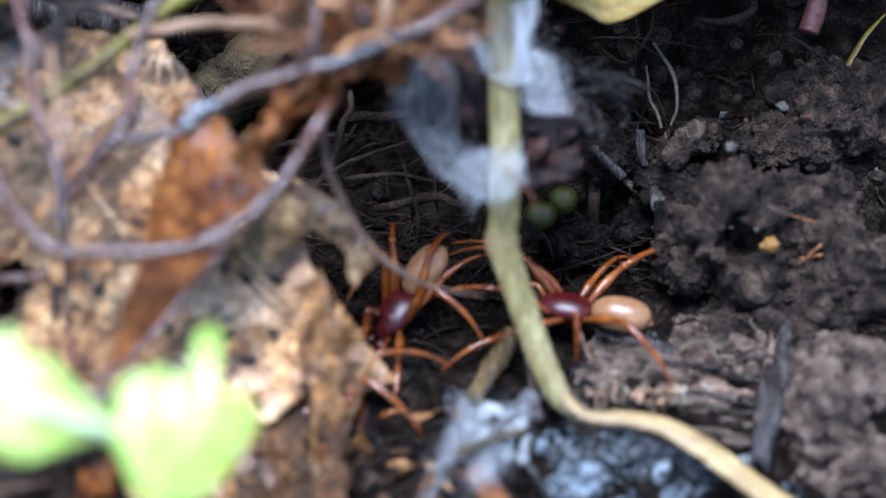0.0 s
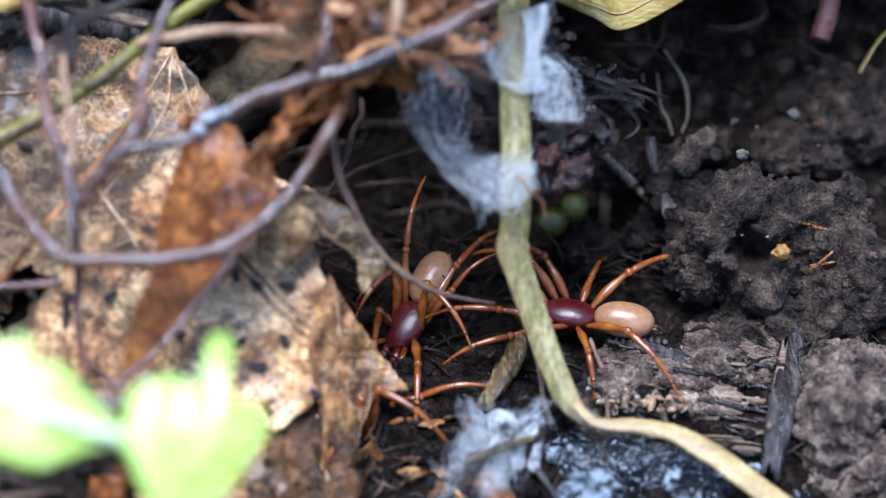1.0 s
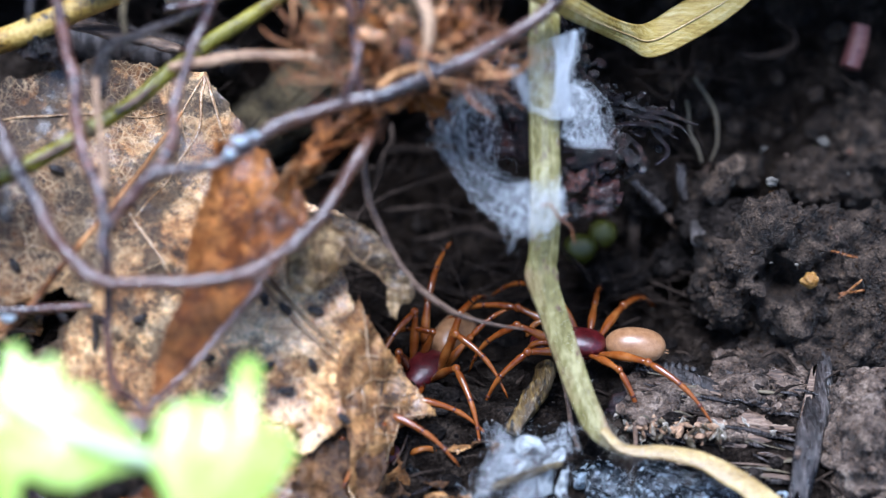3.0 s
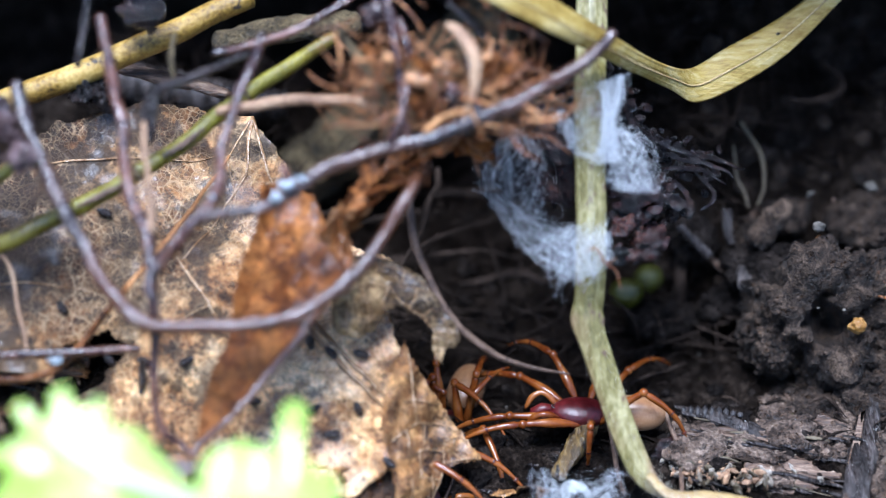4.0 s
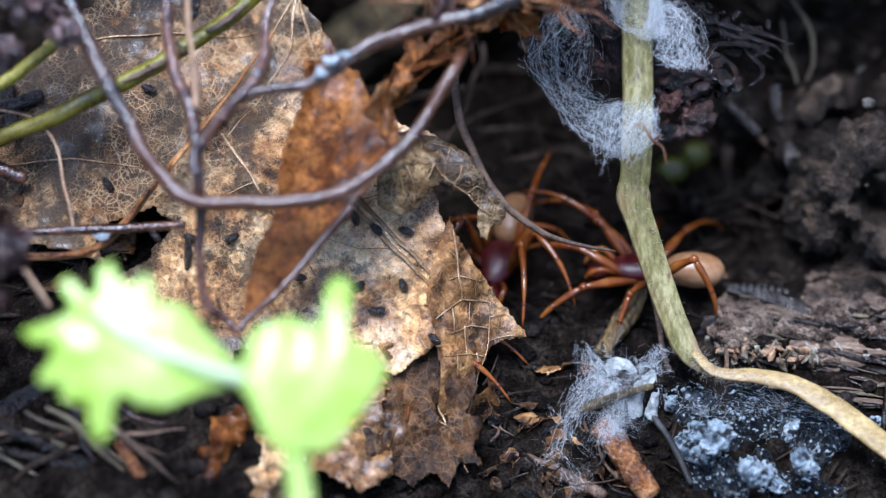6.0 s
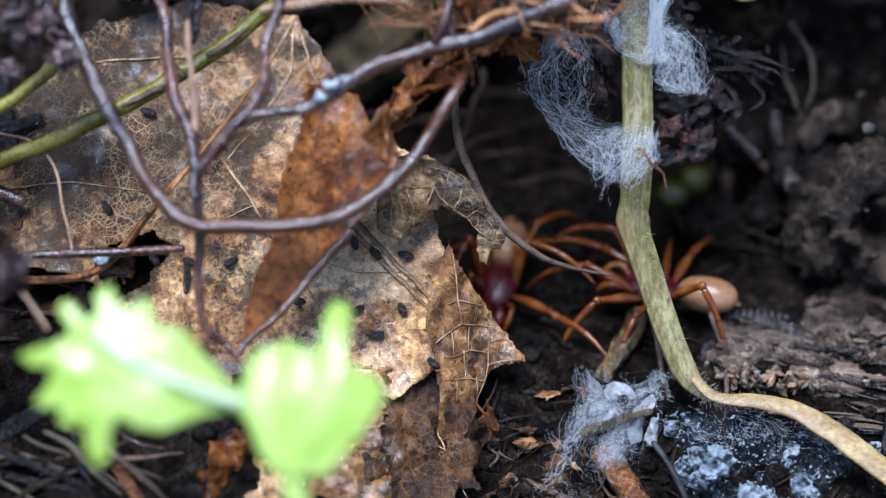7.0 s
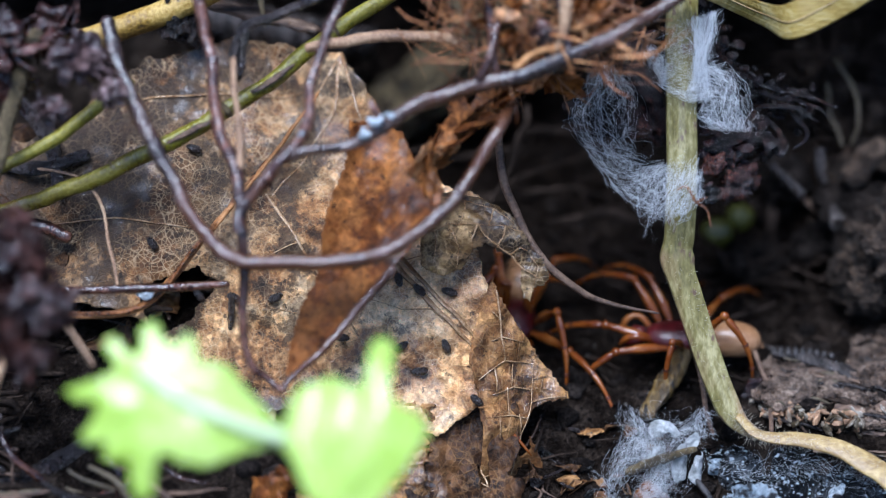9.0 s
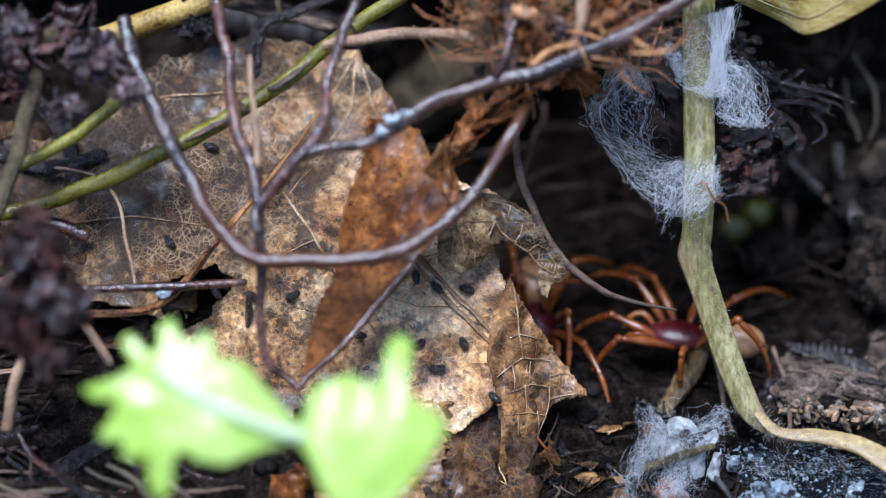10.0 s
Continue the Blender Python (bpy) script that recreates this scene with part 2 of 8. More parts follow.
# damp soil, made darker still so its colour carries the hollow's shade
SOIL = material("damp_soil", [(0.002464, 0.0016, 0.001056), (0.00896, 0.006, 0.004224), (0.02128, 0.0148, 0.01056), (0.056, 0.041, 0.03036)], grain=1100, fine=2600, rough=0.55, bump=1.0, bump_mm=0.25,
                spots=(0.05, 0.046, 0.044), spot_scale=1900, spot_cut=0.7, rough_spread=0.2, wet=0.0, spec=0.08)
CLOD = material("crumbly_soil", [(0.004104, 0.0025, 0.001512), (0.02508, 0.0152, 0.009072), (0.0627, 0.04, 0.0252), (0.1539, 0.104, 0.06888)], grain=1300, fine=2800, rough=0.65, spec=0.35, bump=1.0, bump_mm=0.25, spots=(0.22, 0.18, 0.145),
                spot_scale=2200, spot_cut=0.7, rough_spread=0.25, island=0.3, wet=0.25, wet_scale=1500)
# crumbly soil again, darkened in colour to stand for the hollow's shade
SHADED_CLOD = material("shaded_crumbly_soil", [(0.00336, 0.0024, 0.00198), (0.01232, 0.009, 0.0072), (0.028, 0.021, 0.0171), (0.0672, 0.052, 0.0432)], grain=1300, fine=2800, rough=0.65, spec=0.1, bump=1.0, bump_mm=0.25, island=0.3)
# a paler version of the crumbly soil for the ground in front
PALE_CLOD = material("pale_grey_soil", [(0.01824, 0.0115, 0.00756), (0.08892, 0.058, 0.03948), (0.1938, 0.132, 0.0924), (0.3762, 0.28, 0.2058)], grain=1300, fine=2600, rough=0.6, bump=1.0, bump_mm=0.2, spots=(0.3, 0.27, 0.245),
                    spot_scale=2200, spot_cut=0.7, rough_spread=0.25, island=0.3, wet=0.4, wet_scale=1500)
# the root colour darkened; the hollow's shade is painted in
SHADED_ROOT = material("shaded_root", [(0.006, 0.004, 0.003), (0.022, 0.015, 0.0108), (0.055, 0.038, 0.028)], grain=900, fine=3000, rough=0.7, spec=0.08, bump=0.8, island=0.3)
# lean darkens the upper left: partly stain, partly shade put into the colour
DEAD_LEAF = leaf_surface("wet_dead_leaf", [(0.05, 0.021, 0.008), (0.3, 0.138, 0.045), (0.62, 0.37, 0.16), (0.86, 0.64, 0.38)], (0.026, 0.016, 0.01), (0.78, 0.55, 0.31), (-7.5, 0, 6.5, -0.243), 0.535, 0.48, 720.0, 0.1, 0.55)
LOBE = leaf_surface("brown_leaf_lobe", [(0.03, 0.011, 0.0035), (0.18, 0.077, 0.021), (0.46, 0.25, 0.088)], (0.018, 0.009, 0.006), (0.5, 0.3, 0.13), (0, 0, 0, -0.05), 0.545, 0.5, 620.0, 0.1, 0.5)
CURL = leaf_surface("olive_brown_curl", [(0.02, 0.01, 0.004), (0.1, 0.056, 0.02), (0.36, 0.24, 0.11)], (0.014, 0.008, 0.005), (0.5, 0.34, 0.17), (0, 0, 0, -0.02), 0.54, 0.56, 620.0, 0.1, 0.55)
# the lobe's brown darkened, so that its colour stands in for shade
SHADED_LOBE = leaf_surface("shaded_wet_leaf", [(0.008, 0.0033, 0.0014), (0.032, 0.013, 0.0045), (0.095, 0.042, 0.013)], (0.008, 0.004, 0.0025), (0.3, 0.16, 0.06), (0, 0, 0, 0), 0.54, 0.6, 620.0, 0.1, 0.5)
VEIN = material("leaf_rib", [(0.14, 0.07, 0.028), (0.3, 0.175, 0.082), (0.48, 0.33, 0.19)], grain=1500, fine=4000, rough=0.25, bump=0.5, bump_mm=0.04, wet=0.8, coat=0.5)
RUST_LEAF = leaf_surface("rust_leaf", [(0.025, 0.006, 0.0015), (0.17, 0.05, 0.007), (0.5, 0.2, 0.045)], (0.014, 0.005, 0.003), (0.36, 0.15, 0.04), (0, 0, 0, -0.06), 0.55, 0.56, 700.0, 0.45, 0.2, 0.3)
SHRED = leaf_surface("orange_shred", [(0.1, 0.03, 0.006), (0.4, 0.15, 0.035), (0.7, 0.4, 0.18)], (0.05, 0.014, 0.005), (0.6, 0.32, 0.14), (0, 0, 0, -0.1), 0.6, 0.5, 900.0, 0.4, 0.2)
TWIG_GREY = material("grey_violet_twig", [(0.006, 0.0034, 0.0026), (0.03, 0.0175, 0.0138), (0.14, 0.096, 0.084)], grain=300, fine=1300, rough=0.34, bump=0.5, bump_mm=0.1, patches=(0.09, 0.032, 0.011), patch_scale=70, patch_cut=0.42, coat=0.7, wet=0.8, wet_scale=250)
TWIG_RED = material("red_brown_twig", [(0.007, 0.003, 0.002), (0.04, 0.0135, 0.0075), (0.19, 0.085, 0.055)], grain=300, fine=1300, rough=0.3, bump=0.4, bump_mm=0.1, coat=0.5, wet=0.8, wet_scale=250)
PETAL = leaf_surface("violet_brown_petal", [(0.008, 0.0035, 0.0035), (0.038, 0.017, 0.016), (0.19, 0.12, 0.115)], (0.01, 0.004, 0.004), (0.26, 0.17, 0.16), (0, 0, 0, -0.05), 0.56, 0.46, 700.0, 0.15, 0.15)
DARK_PETAL = leaf_surface("dark_red_petal", [(0.006, 0.002, 0.002), (0.026, 0.0075, 0.0052), (0.085, 0.028, 0.019)], (0.006, 0.002, 0.002), (0.1, 0.04, 0.03), (0, 0, 0, -0.05), 0.56, 0.52, 700.0, 0.1, 0.15)
TWIG_DARK = material("dark_twig", [(0.007, 0.005, 0.005), (0.028, 0.02, 0.018), (0.075, 0.058, 0.054)], grain=700, fine=2200, rough=0.42, bump=1.0, bump_mm=0.2, coat=0.4, wet=0.6, wet_scale=500)
STRAW = material("tan_straw", [(0.16, 0.09, 0.05), (0.34, 0.2, 0.11), (0.5, 0.34, 0.2)], grain=700, fine=4000, rough=0.55, bump=0.4, island=0.3)
ORANGE_STRAW = material("orange_straw", [(0.16, 0.06, 0.015), (0.36, 0.15, 0.04), (0.5, 0.26, 0.1)], grain=700, fine=4000, rough=0.5, bump=0.4)
ROOT = material("dull_root", [(0.022, 0.012, 0.007), (0.08, 0.045, 0.027), (0.17, 0.105, 0.066)], grain=900, fine=3000, rough=0.5, bump=0.8, bump_mm=0.06, island=0.35)
RED_STEM = material("dull_red_stem", [(0.06, 0.016, 0.014), (0.12, 0.04, 0.034), (0.18, 0.08, 0.06)], grain=400, fine=2400, rough=0.45, bump=0.3)
DRY_STRAW = material("dull_olive_straw", [(0.03, 0.021, 0.011), (0.075, 0.056, 0.03), (0.13, 0.1, 0.058)], grain=700, fine=3000, rough=0.5, bump=0.4)
BARK = material("olive_bark", [(0.026, 0.018, 0.007), (0.095, 0.066, 0.027), (0.19, 0.14, 0.066)], grain=900, fine=2600, rough=0.6, bump=1.0, bump_mm=0.12)
STUB = material("golden_brown_bark", [(0.014, 0.008, 0.003), (0.085, 0.05, 0.013), (0.24, 0.155, 0.045)], grain=900, fine=2600, rough=0.4, bump=1.0, bump_mm=0.12, stretch=(1, 0.3, 0.3), spots=(0.01, 0.007, 0.005), spot_scale=800, spot_cut=0.58, coat=0.3)
GREEN_STALK = material("green_stalk", [(0.05, 0.042, 0.002), (0.15, 0.13, 0.005), (0.28, 0.24, 0.03)], grain=300, fine=2400, rough=0.4, bump=0.5, bump_mm=0.06, patches=(0.075, 0.034, 0.014), patch_scale=60, patch_cut=0.5, wet=0.4, coat=0.2)
FIBRE = material("rust_fibre", [(0.08, 0.026, 0.008), (0.27, 0.1, 0.03), (0.52, 0.26, 0.1)], grain=500, fine=2000, rough=0.4, bump=0.5, island=0.5, coat=0.3)
YELLOW_STALK = material("yellow_stalk", [(0.09, 0.045, 0.008), (0.3, 0.18, 0.028), (0.48, 0.33, 0.09)], grain=400, fine=2400, rough=0.42, bump=0.5, bump_mm=0.08, spots=(0.03, 0.018, 0.01), spot_scale=500, spot_cut=0.62)
STEM = material("dry_hairy_stem", [(0.078, 0.064, 0.016), (0.165, 0.138, 0.042), (0.31, 0.268, 0.12)], grain=800, fine=2600, rough=0.42, bump=0.3, bump_mm=0.04,
                stretch=(1.0, 0.6, 0.3), spots=(0.1, 0.06, 0.035), spot_scale=900, spot_cut=0.6, patches=(0.25, 0.15, 0.088), patch_scale=220, patch_cut=0.46, patch_lean=(0, 0, -12.0, 0.1), wet=0.3)
STEM_TAIL = material("dry_tan_stem", [(0.2, 0.125, 0.045), (0.36, 0.25, 0.095), (0.52, 0.39, 0.18)], grain=700, fine=3500, rough=0.5, bump=0.3, bump_mm=0.06, stretch=(0.5, 1, 1))
HAIR = material("pale_hair", [(0.5, 0.45, 0.35), (0.7, 0.66, 0.55)], rough=0.5, bump=0, through_light=0.4)
SILK = material("white_silk", [(0.76, 0.78, 0.79), (0.9, 0.91, 0.92)], rough=0.35, bump=0, through_light=0.3)
MOULD = material("white_mould", [(0.22, 0.25, 0.27), (0.48, 0.53, 0.56), (0.72, 0.77, 0.8)], grain=900, fine=2600, rough=0.7, bump=0.8)
YELLOW_LEAF = material("yellow_leaf", [(0.3, 0.19, 0.035), (0.5, 0.36, 0.09), (0.66, 0.54, 0.24)], grain=700, fine=2400, rough=0.42, bump=0.7, bump_mm=0.05, through_light=0.35, stretch=(0.15, 1, 1))
ROT = material("black_rotten_leaf", [(0.002, 0.0015, 0.0015), (0.008, 0.0052, 0.005), (0.035, 0.02, 0.016)], grain=600, fine=1500, rough=0.4, bump=1.0, bump_mm=0.3, wet=0.5, wet_scale=900, spec=0.4, coat=0.2)
ROT_WET = material("wet_black_rot", [(0.002, 0.0015, 0.0015), (0.01, 0.006, 0.005), (0.05, 0.025, 0.018)], grain=900, fine=1500, rough=0.2, bump=1.0, bump_mm=0.5, wet=0.9, wet_scale=700, coat=1.0)
BLOOM = material("blue_white_bloom", [(0.05, 0.06, 0.07), (0.3, 0.37, 0.43), (0.6, 0.68, 0.74), (0.8, 0.86, 0.9)], grain=1500, fine=3000, rough=0.5, bump=1.0, bump_mm=0.3, spots=(0.02, 0.02, 0.022), spot_scale=1000, spot_cut=0.52)
ORANGE_BARK = material("orange_bark", [(0.035, 0.012, 0.006), (0.2, 0.07, 0.018), (0.42, 0.2, 0.07)], grain=700, fine=2200, rough=0.4, bump=1.0, bump_mm=0.12, spots=(0.03, 0.015, 0.01), spot_scale=900, spot_cut=0.6, coat=0.4, wet=0.6)
ROT_RED = material("red_brown_rot", [(0.003, 0.0012, 0.001), (0.013, 0.0042, 0.003), (0.06, 0.02, 0.012)], grain=500, fine=1500, rough=0.12, bump=1.0, bump_mm=0.2, coat=0.6, wet=0.8)
WOOD = material("weathered_wood", [(0.016, 0.0098, 0.006), (0.065, 0.038, 0.024), (0.14, 0.088, 0.056), (0.25, 0.175, 0.12)], grain=1600, fine=3000, rough=0.5, bump=0.6, bump_mm=0.14, stretch=(0.14, 1, 1), island=0.25, wet=0.4)
WOOD_DARK = material("dark_wood", [(0.005, 0.004, 0.0035), (0.018, 0.014, 0.0125), (0.045, 0.036, 0.032), (0.11, 0.09, 0.082)], grain=1500, fine=3000, rough=0.45, bump=0.8, bump_mm=0.14, stretch=(1, 0.25, 0.12), wet=0.5, wet_scale=600)
BLACKWHITE = material("black_crust_with_white_bloom", [(0.003, 0.0034, 0.004), (0.014, 0.016, 0.019), (0.07, 0.078, 0.088)], grain=900, fine=2200, rough=0.26, bump=1.0, bump_mm=0.5,
                      spots=(0.62, 0.7, 0.76), spot_scale=1800, spot_cut=0.58, patches=(0.36, 0.42, 0.47), patch_scale=330, patch_cut=0.6, wet=0.8, wet_scale=700, coat=0.8)
SHELL = material("pale_husk", [(0.24, 0.18, 0.12), (0.42, 0.36, 0.28), (0.64, 0.58, 0.5)], grain=700, fine=3000, rough=0.16, bump=0.4, through_light=0.5, coat=0.5)
SHELL_WHITE = material("white_husk", [(0.3, 0.31, 0.3), (0.5, 0.51, 0.5), (0.72, 0.73, 0.72)], grain=700, fine=3000, rough=0.14, bump=0.3, through_light=0.45, coat=0.6)
GRAIN = material("yellow_grain", [(0.22, 0.1, 0.02), (0.4, 0.22, 0.055), (0.55, 0.36, 0.12)], grain=900, rough=0.35, bump=0.5)
GRIT = material("pale_grit", [(0.04, 0.033, 0.026), (0.11, 0.095, 0.075)], grain=900, rough=0.5, bump=0.5, island=0.5)
PELLET = material("black_pellet", [(0.006, 0.005, 0.005), (0.018, 0.014, 0.013), (0.05, 0.04, 0.038)], grain=1500, fine=4000, rough=0.4, bump=0.8, bump_mm=0.08, wet=0.6, wet_scale=1500)
HUSK_GREY = material("grey_husk", [(0.008, 0.007, 0.0068), (0.021, 0.018, 0.017), (0.052, 0.045, 0.042)], grain=1000, rough=0.45, bump=0.5, bump_mm=0.05)
FRUIT = material("green_fruit", [(0.03, 0.031, 0.001), (0.075, 0.075, 0.003)], grain=600, rough=0.45, bump=0.4, bump_mm=0.05)
SEEDLING = material("bright_green_leaf", [(0.36, 0.533, 0.039), (0.465, 0.65, 0.09), (0.61, 0.748, 0.225)], grain=250, fine=1500, rough=0.42, bump=0.2, bump_mm=0.03, through_light=0.35, coat=0.6)
SEEDLING_STALK = material("pale_green_stalk", [(0.66, 0.78, 0.4), (0.78, 0.86, 0.58)], grain=250, fine=1500, rough=0.3, bump=0.2, through_light=0.3, coat=0.3)
CARAPACE = material("dark_red_carapace", [(0.026, 0.0015, 0.002), (0.06, 0.004, 0.005), (0.1, 0.01, 0.01)], grain=500, fine=3000, rough=0.36, bump=0.5, bump_mm=0.02, rough_spread=0.08, coat=0.12)
LEG = material("orange_red_leg", [(0.13, 0.026, 0.004), (0.24, 0.066, 0.01), (0.36, 0.13, 0.028)], grain=260, fine=420, rough=0.2, bump=0.1, bump_mm=0.01, rough_spread=0.05, through_light=0.25, coat=0.4)
LEG_DARK = material("dark_leg_joint", [(0.03, 0.006, 0.003), (0.09, 0.02, 0.006)], grain=600, rough=0.25, bump=0.1, coat=0.3)
JAW = material("red_jaw", [(0.04, 0.003, 0.003), (0.1, 0.008, 0.007)], grain=600, rough=0.3, bump=0.1)
ABDOMEN = material("cream_abdomen", [(0.21, 0.1, 0.042), (0.28, 0.145, 0.066), (0.35, 0.195, 0.1)], grain=300, fine=1500, rough=0.36, bump=0.2, bump_mm=0.015, rough_spread=0.08, through_light=0.08)

# ---- mesh helpers ----
PLACED = {}


def shade(bm, smooth=True):
    for f in bm.faces:
        f.smooth = smooth
    return bm


def solid(name, bm, mat, parent=None, label=""):
    me = bpy.data.meshes.new(name)
    shade(bm).to_mesh(me)
    bm.free()
    me.materials.append(mat)
    ob = new(name, me)
    if parent:
        ob.parent = parent
        ob.matrix_parent_inverse = PLACED.get(parent.name, Matrix()).inverted()
    if label:
        tagged(ob, label)
    return ob


def part(name, bm, mat, parent, label=""):
    """One mesh, in the place's own coordinates, under a thing or under a part."""
    return solid(name, bm, mat, parent, label)


def thing(name, at, label, category, group=""):
    """An empty at the base of a thing of several parts."""
    ob = new(name)
    ob.empty_display_size = 0.003
    ob.location = mm(at)
    PLACED[ob.name] = Matrix.Translation(mm(at))
    return tagged(ob, label, category, group)


def lone(name, bm, mat, label, category, group="", kind=""):
    """A thing that is one mesh."""
    return tagged(solid(name, bm, mat), label, category, group, kind)


def glide(points, steps=8):
    """A smooth curve through points (Catmull-Rom)."""
    p = [Vector(a) for a in points]
    p = [p[0] * 2 - p[1]] + p + [p[-1] * 2 - p[-2]]
    out = []
    for i in range(1, len(p) - 2):
        for k in range(steps):
            t = k / steps
            out.append(0.5 * (2 * p[i] + (p[i + 1] - p[i - 1]) * t + (2 * p[i - 1] - 5 * p[i] + 4 * p[i + 1] - p[i + 2]) * t * t
                              + (3 * p[i] - p[i - 1] - 3 * p[i + 1] + p[i + 2]) * t ** 3))
    return out + [p[-2]]


def sweep(bm, line, radii, sides=8, flat=1.0, uneven=0.0, seed=0, flat_dir=None, closed=True):
    """A tube along line (metres); radii: mm, at even steps along it. flat squeezes it across flat_dir."""
    line = [Vector(a) for a in line]
    count = len(line)
    radii = list(radii) if hasattr(radii, "__len__") else [radii]
    side = None
    rings = []
    for i, c in enumerate(line):
        d = (line[min(i + 1, count - 1)] - line[max(i - 1, 0)]).normalized()
        if side is None:
            ref = Vector(flat_dir) if flat_dir else (Vector((0, 0, 1)) if abs(d.z) < 0.9 else Vector((1, 0, 0)))
            side = d.cross(ref).normalized()
        side = (side - d * side.dot(d)).normalized()
        up = d.cross(side)
        f = i / max(1, count - 1) * (len(radii) - 1)
        k = min(int(f), len(radii) - 2) if len(radii) > 1 else 0
        r = radii[0] if len(radii) == 1 else radii[k] + (radii[k + 1] - radii[k]) * (f - k)
        r *= 0.001 * (0.6 if closed and i in (0, count - 1) else 1)
        ring = []
        for j in range(sides):
            a = 2 * math.pi * j / sides
            rr = r
            if uneven:
                w = Vector((math.cos(a), math.sin(a), seed))
                rr *= 1 + uneven * (noise.noise(c * 420 + w * 1.3) + 0.55 * noise.noise(c * 1500 + w * 2.2) + 0.5 * noise.noise(Vector((math.cos(a) * 3.2, math.sin(a) * 3.2, i * 0.05 + seed))))
            ring.append(bm.verts.new(c + side * (math.cos(a) * rr) + up * (math.sin(a) * rr * flat)))
        rings.append(ring)
    for a, b in zip(rings, rings[1:]):
        for j in range(sides):
            bm.faces.new((a[j], a[(j + 1) % sides], b[(j + 1) % sides], b[j]))
    if closed:
        bm.faces.new(rings[0][::-1])
        bm.faces.new(rings[-1])
    return bm


def rod(points, radii, sides=8, steps=8, uneven=0.18, seed=0, flat=1.0, flat_dir=None, wander=0.0):
    line = glide([mm(p) for p in points], steps)
    if wander:
        line = [c + noise.noise_vector(c * 260 + Vector((seed, 0, 3))) * wander * 0.001 for c in line]
    return sweep(bmesh.new(), line, radii, sides, flat, uneven, seed, flat_dir)


def lump(centre, size, rough=0.25, freq=300.0, sub=3, seed=0, turn=(0, 0, 0), fine=0.0, fine_freq=1400.0):
    """An uneven rounded lump; size: half axes in mm."""
    bm = bmesh.new()
    bmesh.ops.create_icosphere(bm, subdivisions=sub, radius=1.0)
    m = Euler([radians(a) for a in turn]).to_matrix()
    c, s = mm(centre), Vector(size) * 0.001
    mean = sum(s) / 3
    for v in bm.verts:
        d = v.co.normalized()
        q = m @ Vector((d.x * s.x, d.y * s.y, d.z * s.z))
        k = rough * (noise.fractal(q * freq + Vector((seed * 7.1, 0, 0)), 1.0, 2.0, 4))
        if fine:
            k += fine * noise.noise(q * fine_freq + Vector((0, seed * 3.3, 0)))
        v.co = c + q + (m @ d) * k * mean
    return bm


def join(target, source):
    """Adds the geometry of source to target."""
    me = bpy.data.meshes.new("joining")
    source.to_mesh(me)
    source.free()
    target.from_mesh(me)
    bpy.data.meshes.remove(me)
    return target


def inside(x, y, outline):
    hit = False
    for (ax, ay), (bx, by) in zip(outline, outline[1:] + outline[:1]):
        if (ay > y) != (by > y) and x < (bx - ax) * (y - ay) / (by - ay) + ax:
            hit = not hit
    return hit


def sheet(corners, outline, cuts=(), grid=(90, 90), swell=None, ragged=0.012, thick=0.22, seed=0):
    """A leaf blade: the part of a four-cornered patch within outline (shares of the patch), bent by swell(s, t) in mm along its normal."""
    a, b, c, d = [mm(p) for p in corners]
    normal = (b - a).cross(c - a).normalized()
    if normal.y > 0:
        normal = -normal
    nx, ny = grid

    def spot(s, t):
        p = a * (1 - s) * (1 - t) + b * s * (1 - t) + c * (1 - s) * t + d * s * t
        return p + normal * (swell(s, t) * 0.001 if swell else 0)

    bm = bmesh.new()
    made = {}

    def vert(i, j):
        if (i, j) not in made:
            made[(i, j)] = bm.verts.new(spot(i / nx, j / ny))
        return made[(i, j)]

    for i in range(nx):
        for j in range(ny):
            s, t = (i + 0.5) / nx, (j + 0.5) / ny
            w = noise.noise_vector(Vector((s * 34, t * 34, seed))) * ragged
            if inside(s + w.x, t + w.y, outline) and not any(inside(s + w.x * 0.6, t + w.y * 0.6, k) for k in cuts):
                bm.faces.new((vert(i, j), vert(i + 1, j), vert(i + 1, j + 1), vert(i, j + 1)))
    edge = [v for v in bm.verts if v.is_boundary]
    for _ in range(2):
        bmesh.ops.smooth_vert(bm, verts=edge, factor=0.5, use_axis_x=True, use_axis_y=True, use_axis_z=True)
    bm.normal_update()
    bmesh.ops.recalc_face_normals(bm, faces=bm.faces)
    bmesh.ops.solidify(bm, geom=bm.faces[:], thickness=thick * 0.001)
    return bm, spot


def stick(name, points, radii, mat, label, category="twig", uneven=0.18, sides=9, wander=0.25, flat=1.0, group=""):
    return lone(name, rod(points, radii, sides, 16, uneven, len(points) + radii[0] * 10, flat, None, wander), mat, label, category, group)

# ---- the ground: one sheet of soil, a mound under the leaf, a bank behind ----


def on_sheet(spot, points, lift):
    """A line over a sheet through points given as shares of it, lifted towards the viewer's side."""
    fine = []
    for p, q in zip(points, points[1:]):
        fine += [(p[0] + (q[0] - p[0]) * k / 8, p[1] + (q[1] - p[1]) * k / 8) for k in range(8)]
    fine.append(points[-1])
    out = []
    for s, t in fine:
        s += 0.006 * noise.noise(Vector((s * 16, t * 16, 3)))
        n = (spot(s + 0.01, t) - spot(s - 0.01, t)).cross(spot(s, t + 0.01) - spot(s, t - 0.01)).normalized()
        out.append(spot(s, t) + (-n if n.y > 0 else n) * lift)
    return out


def ease(a, b, x):
    t = min(1.0, max(0.0, (x - a) / (b - a)))
    return t * t * (3 - 2 * t)


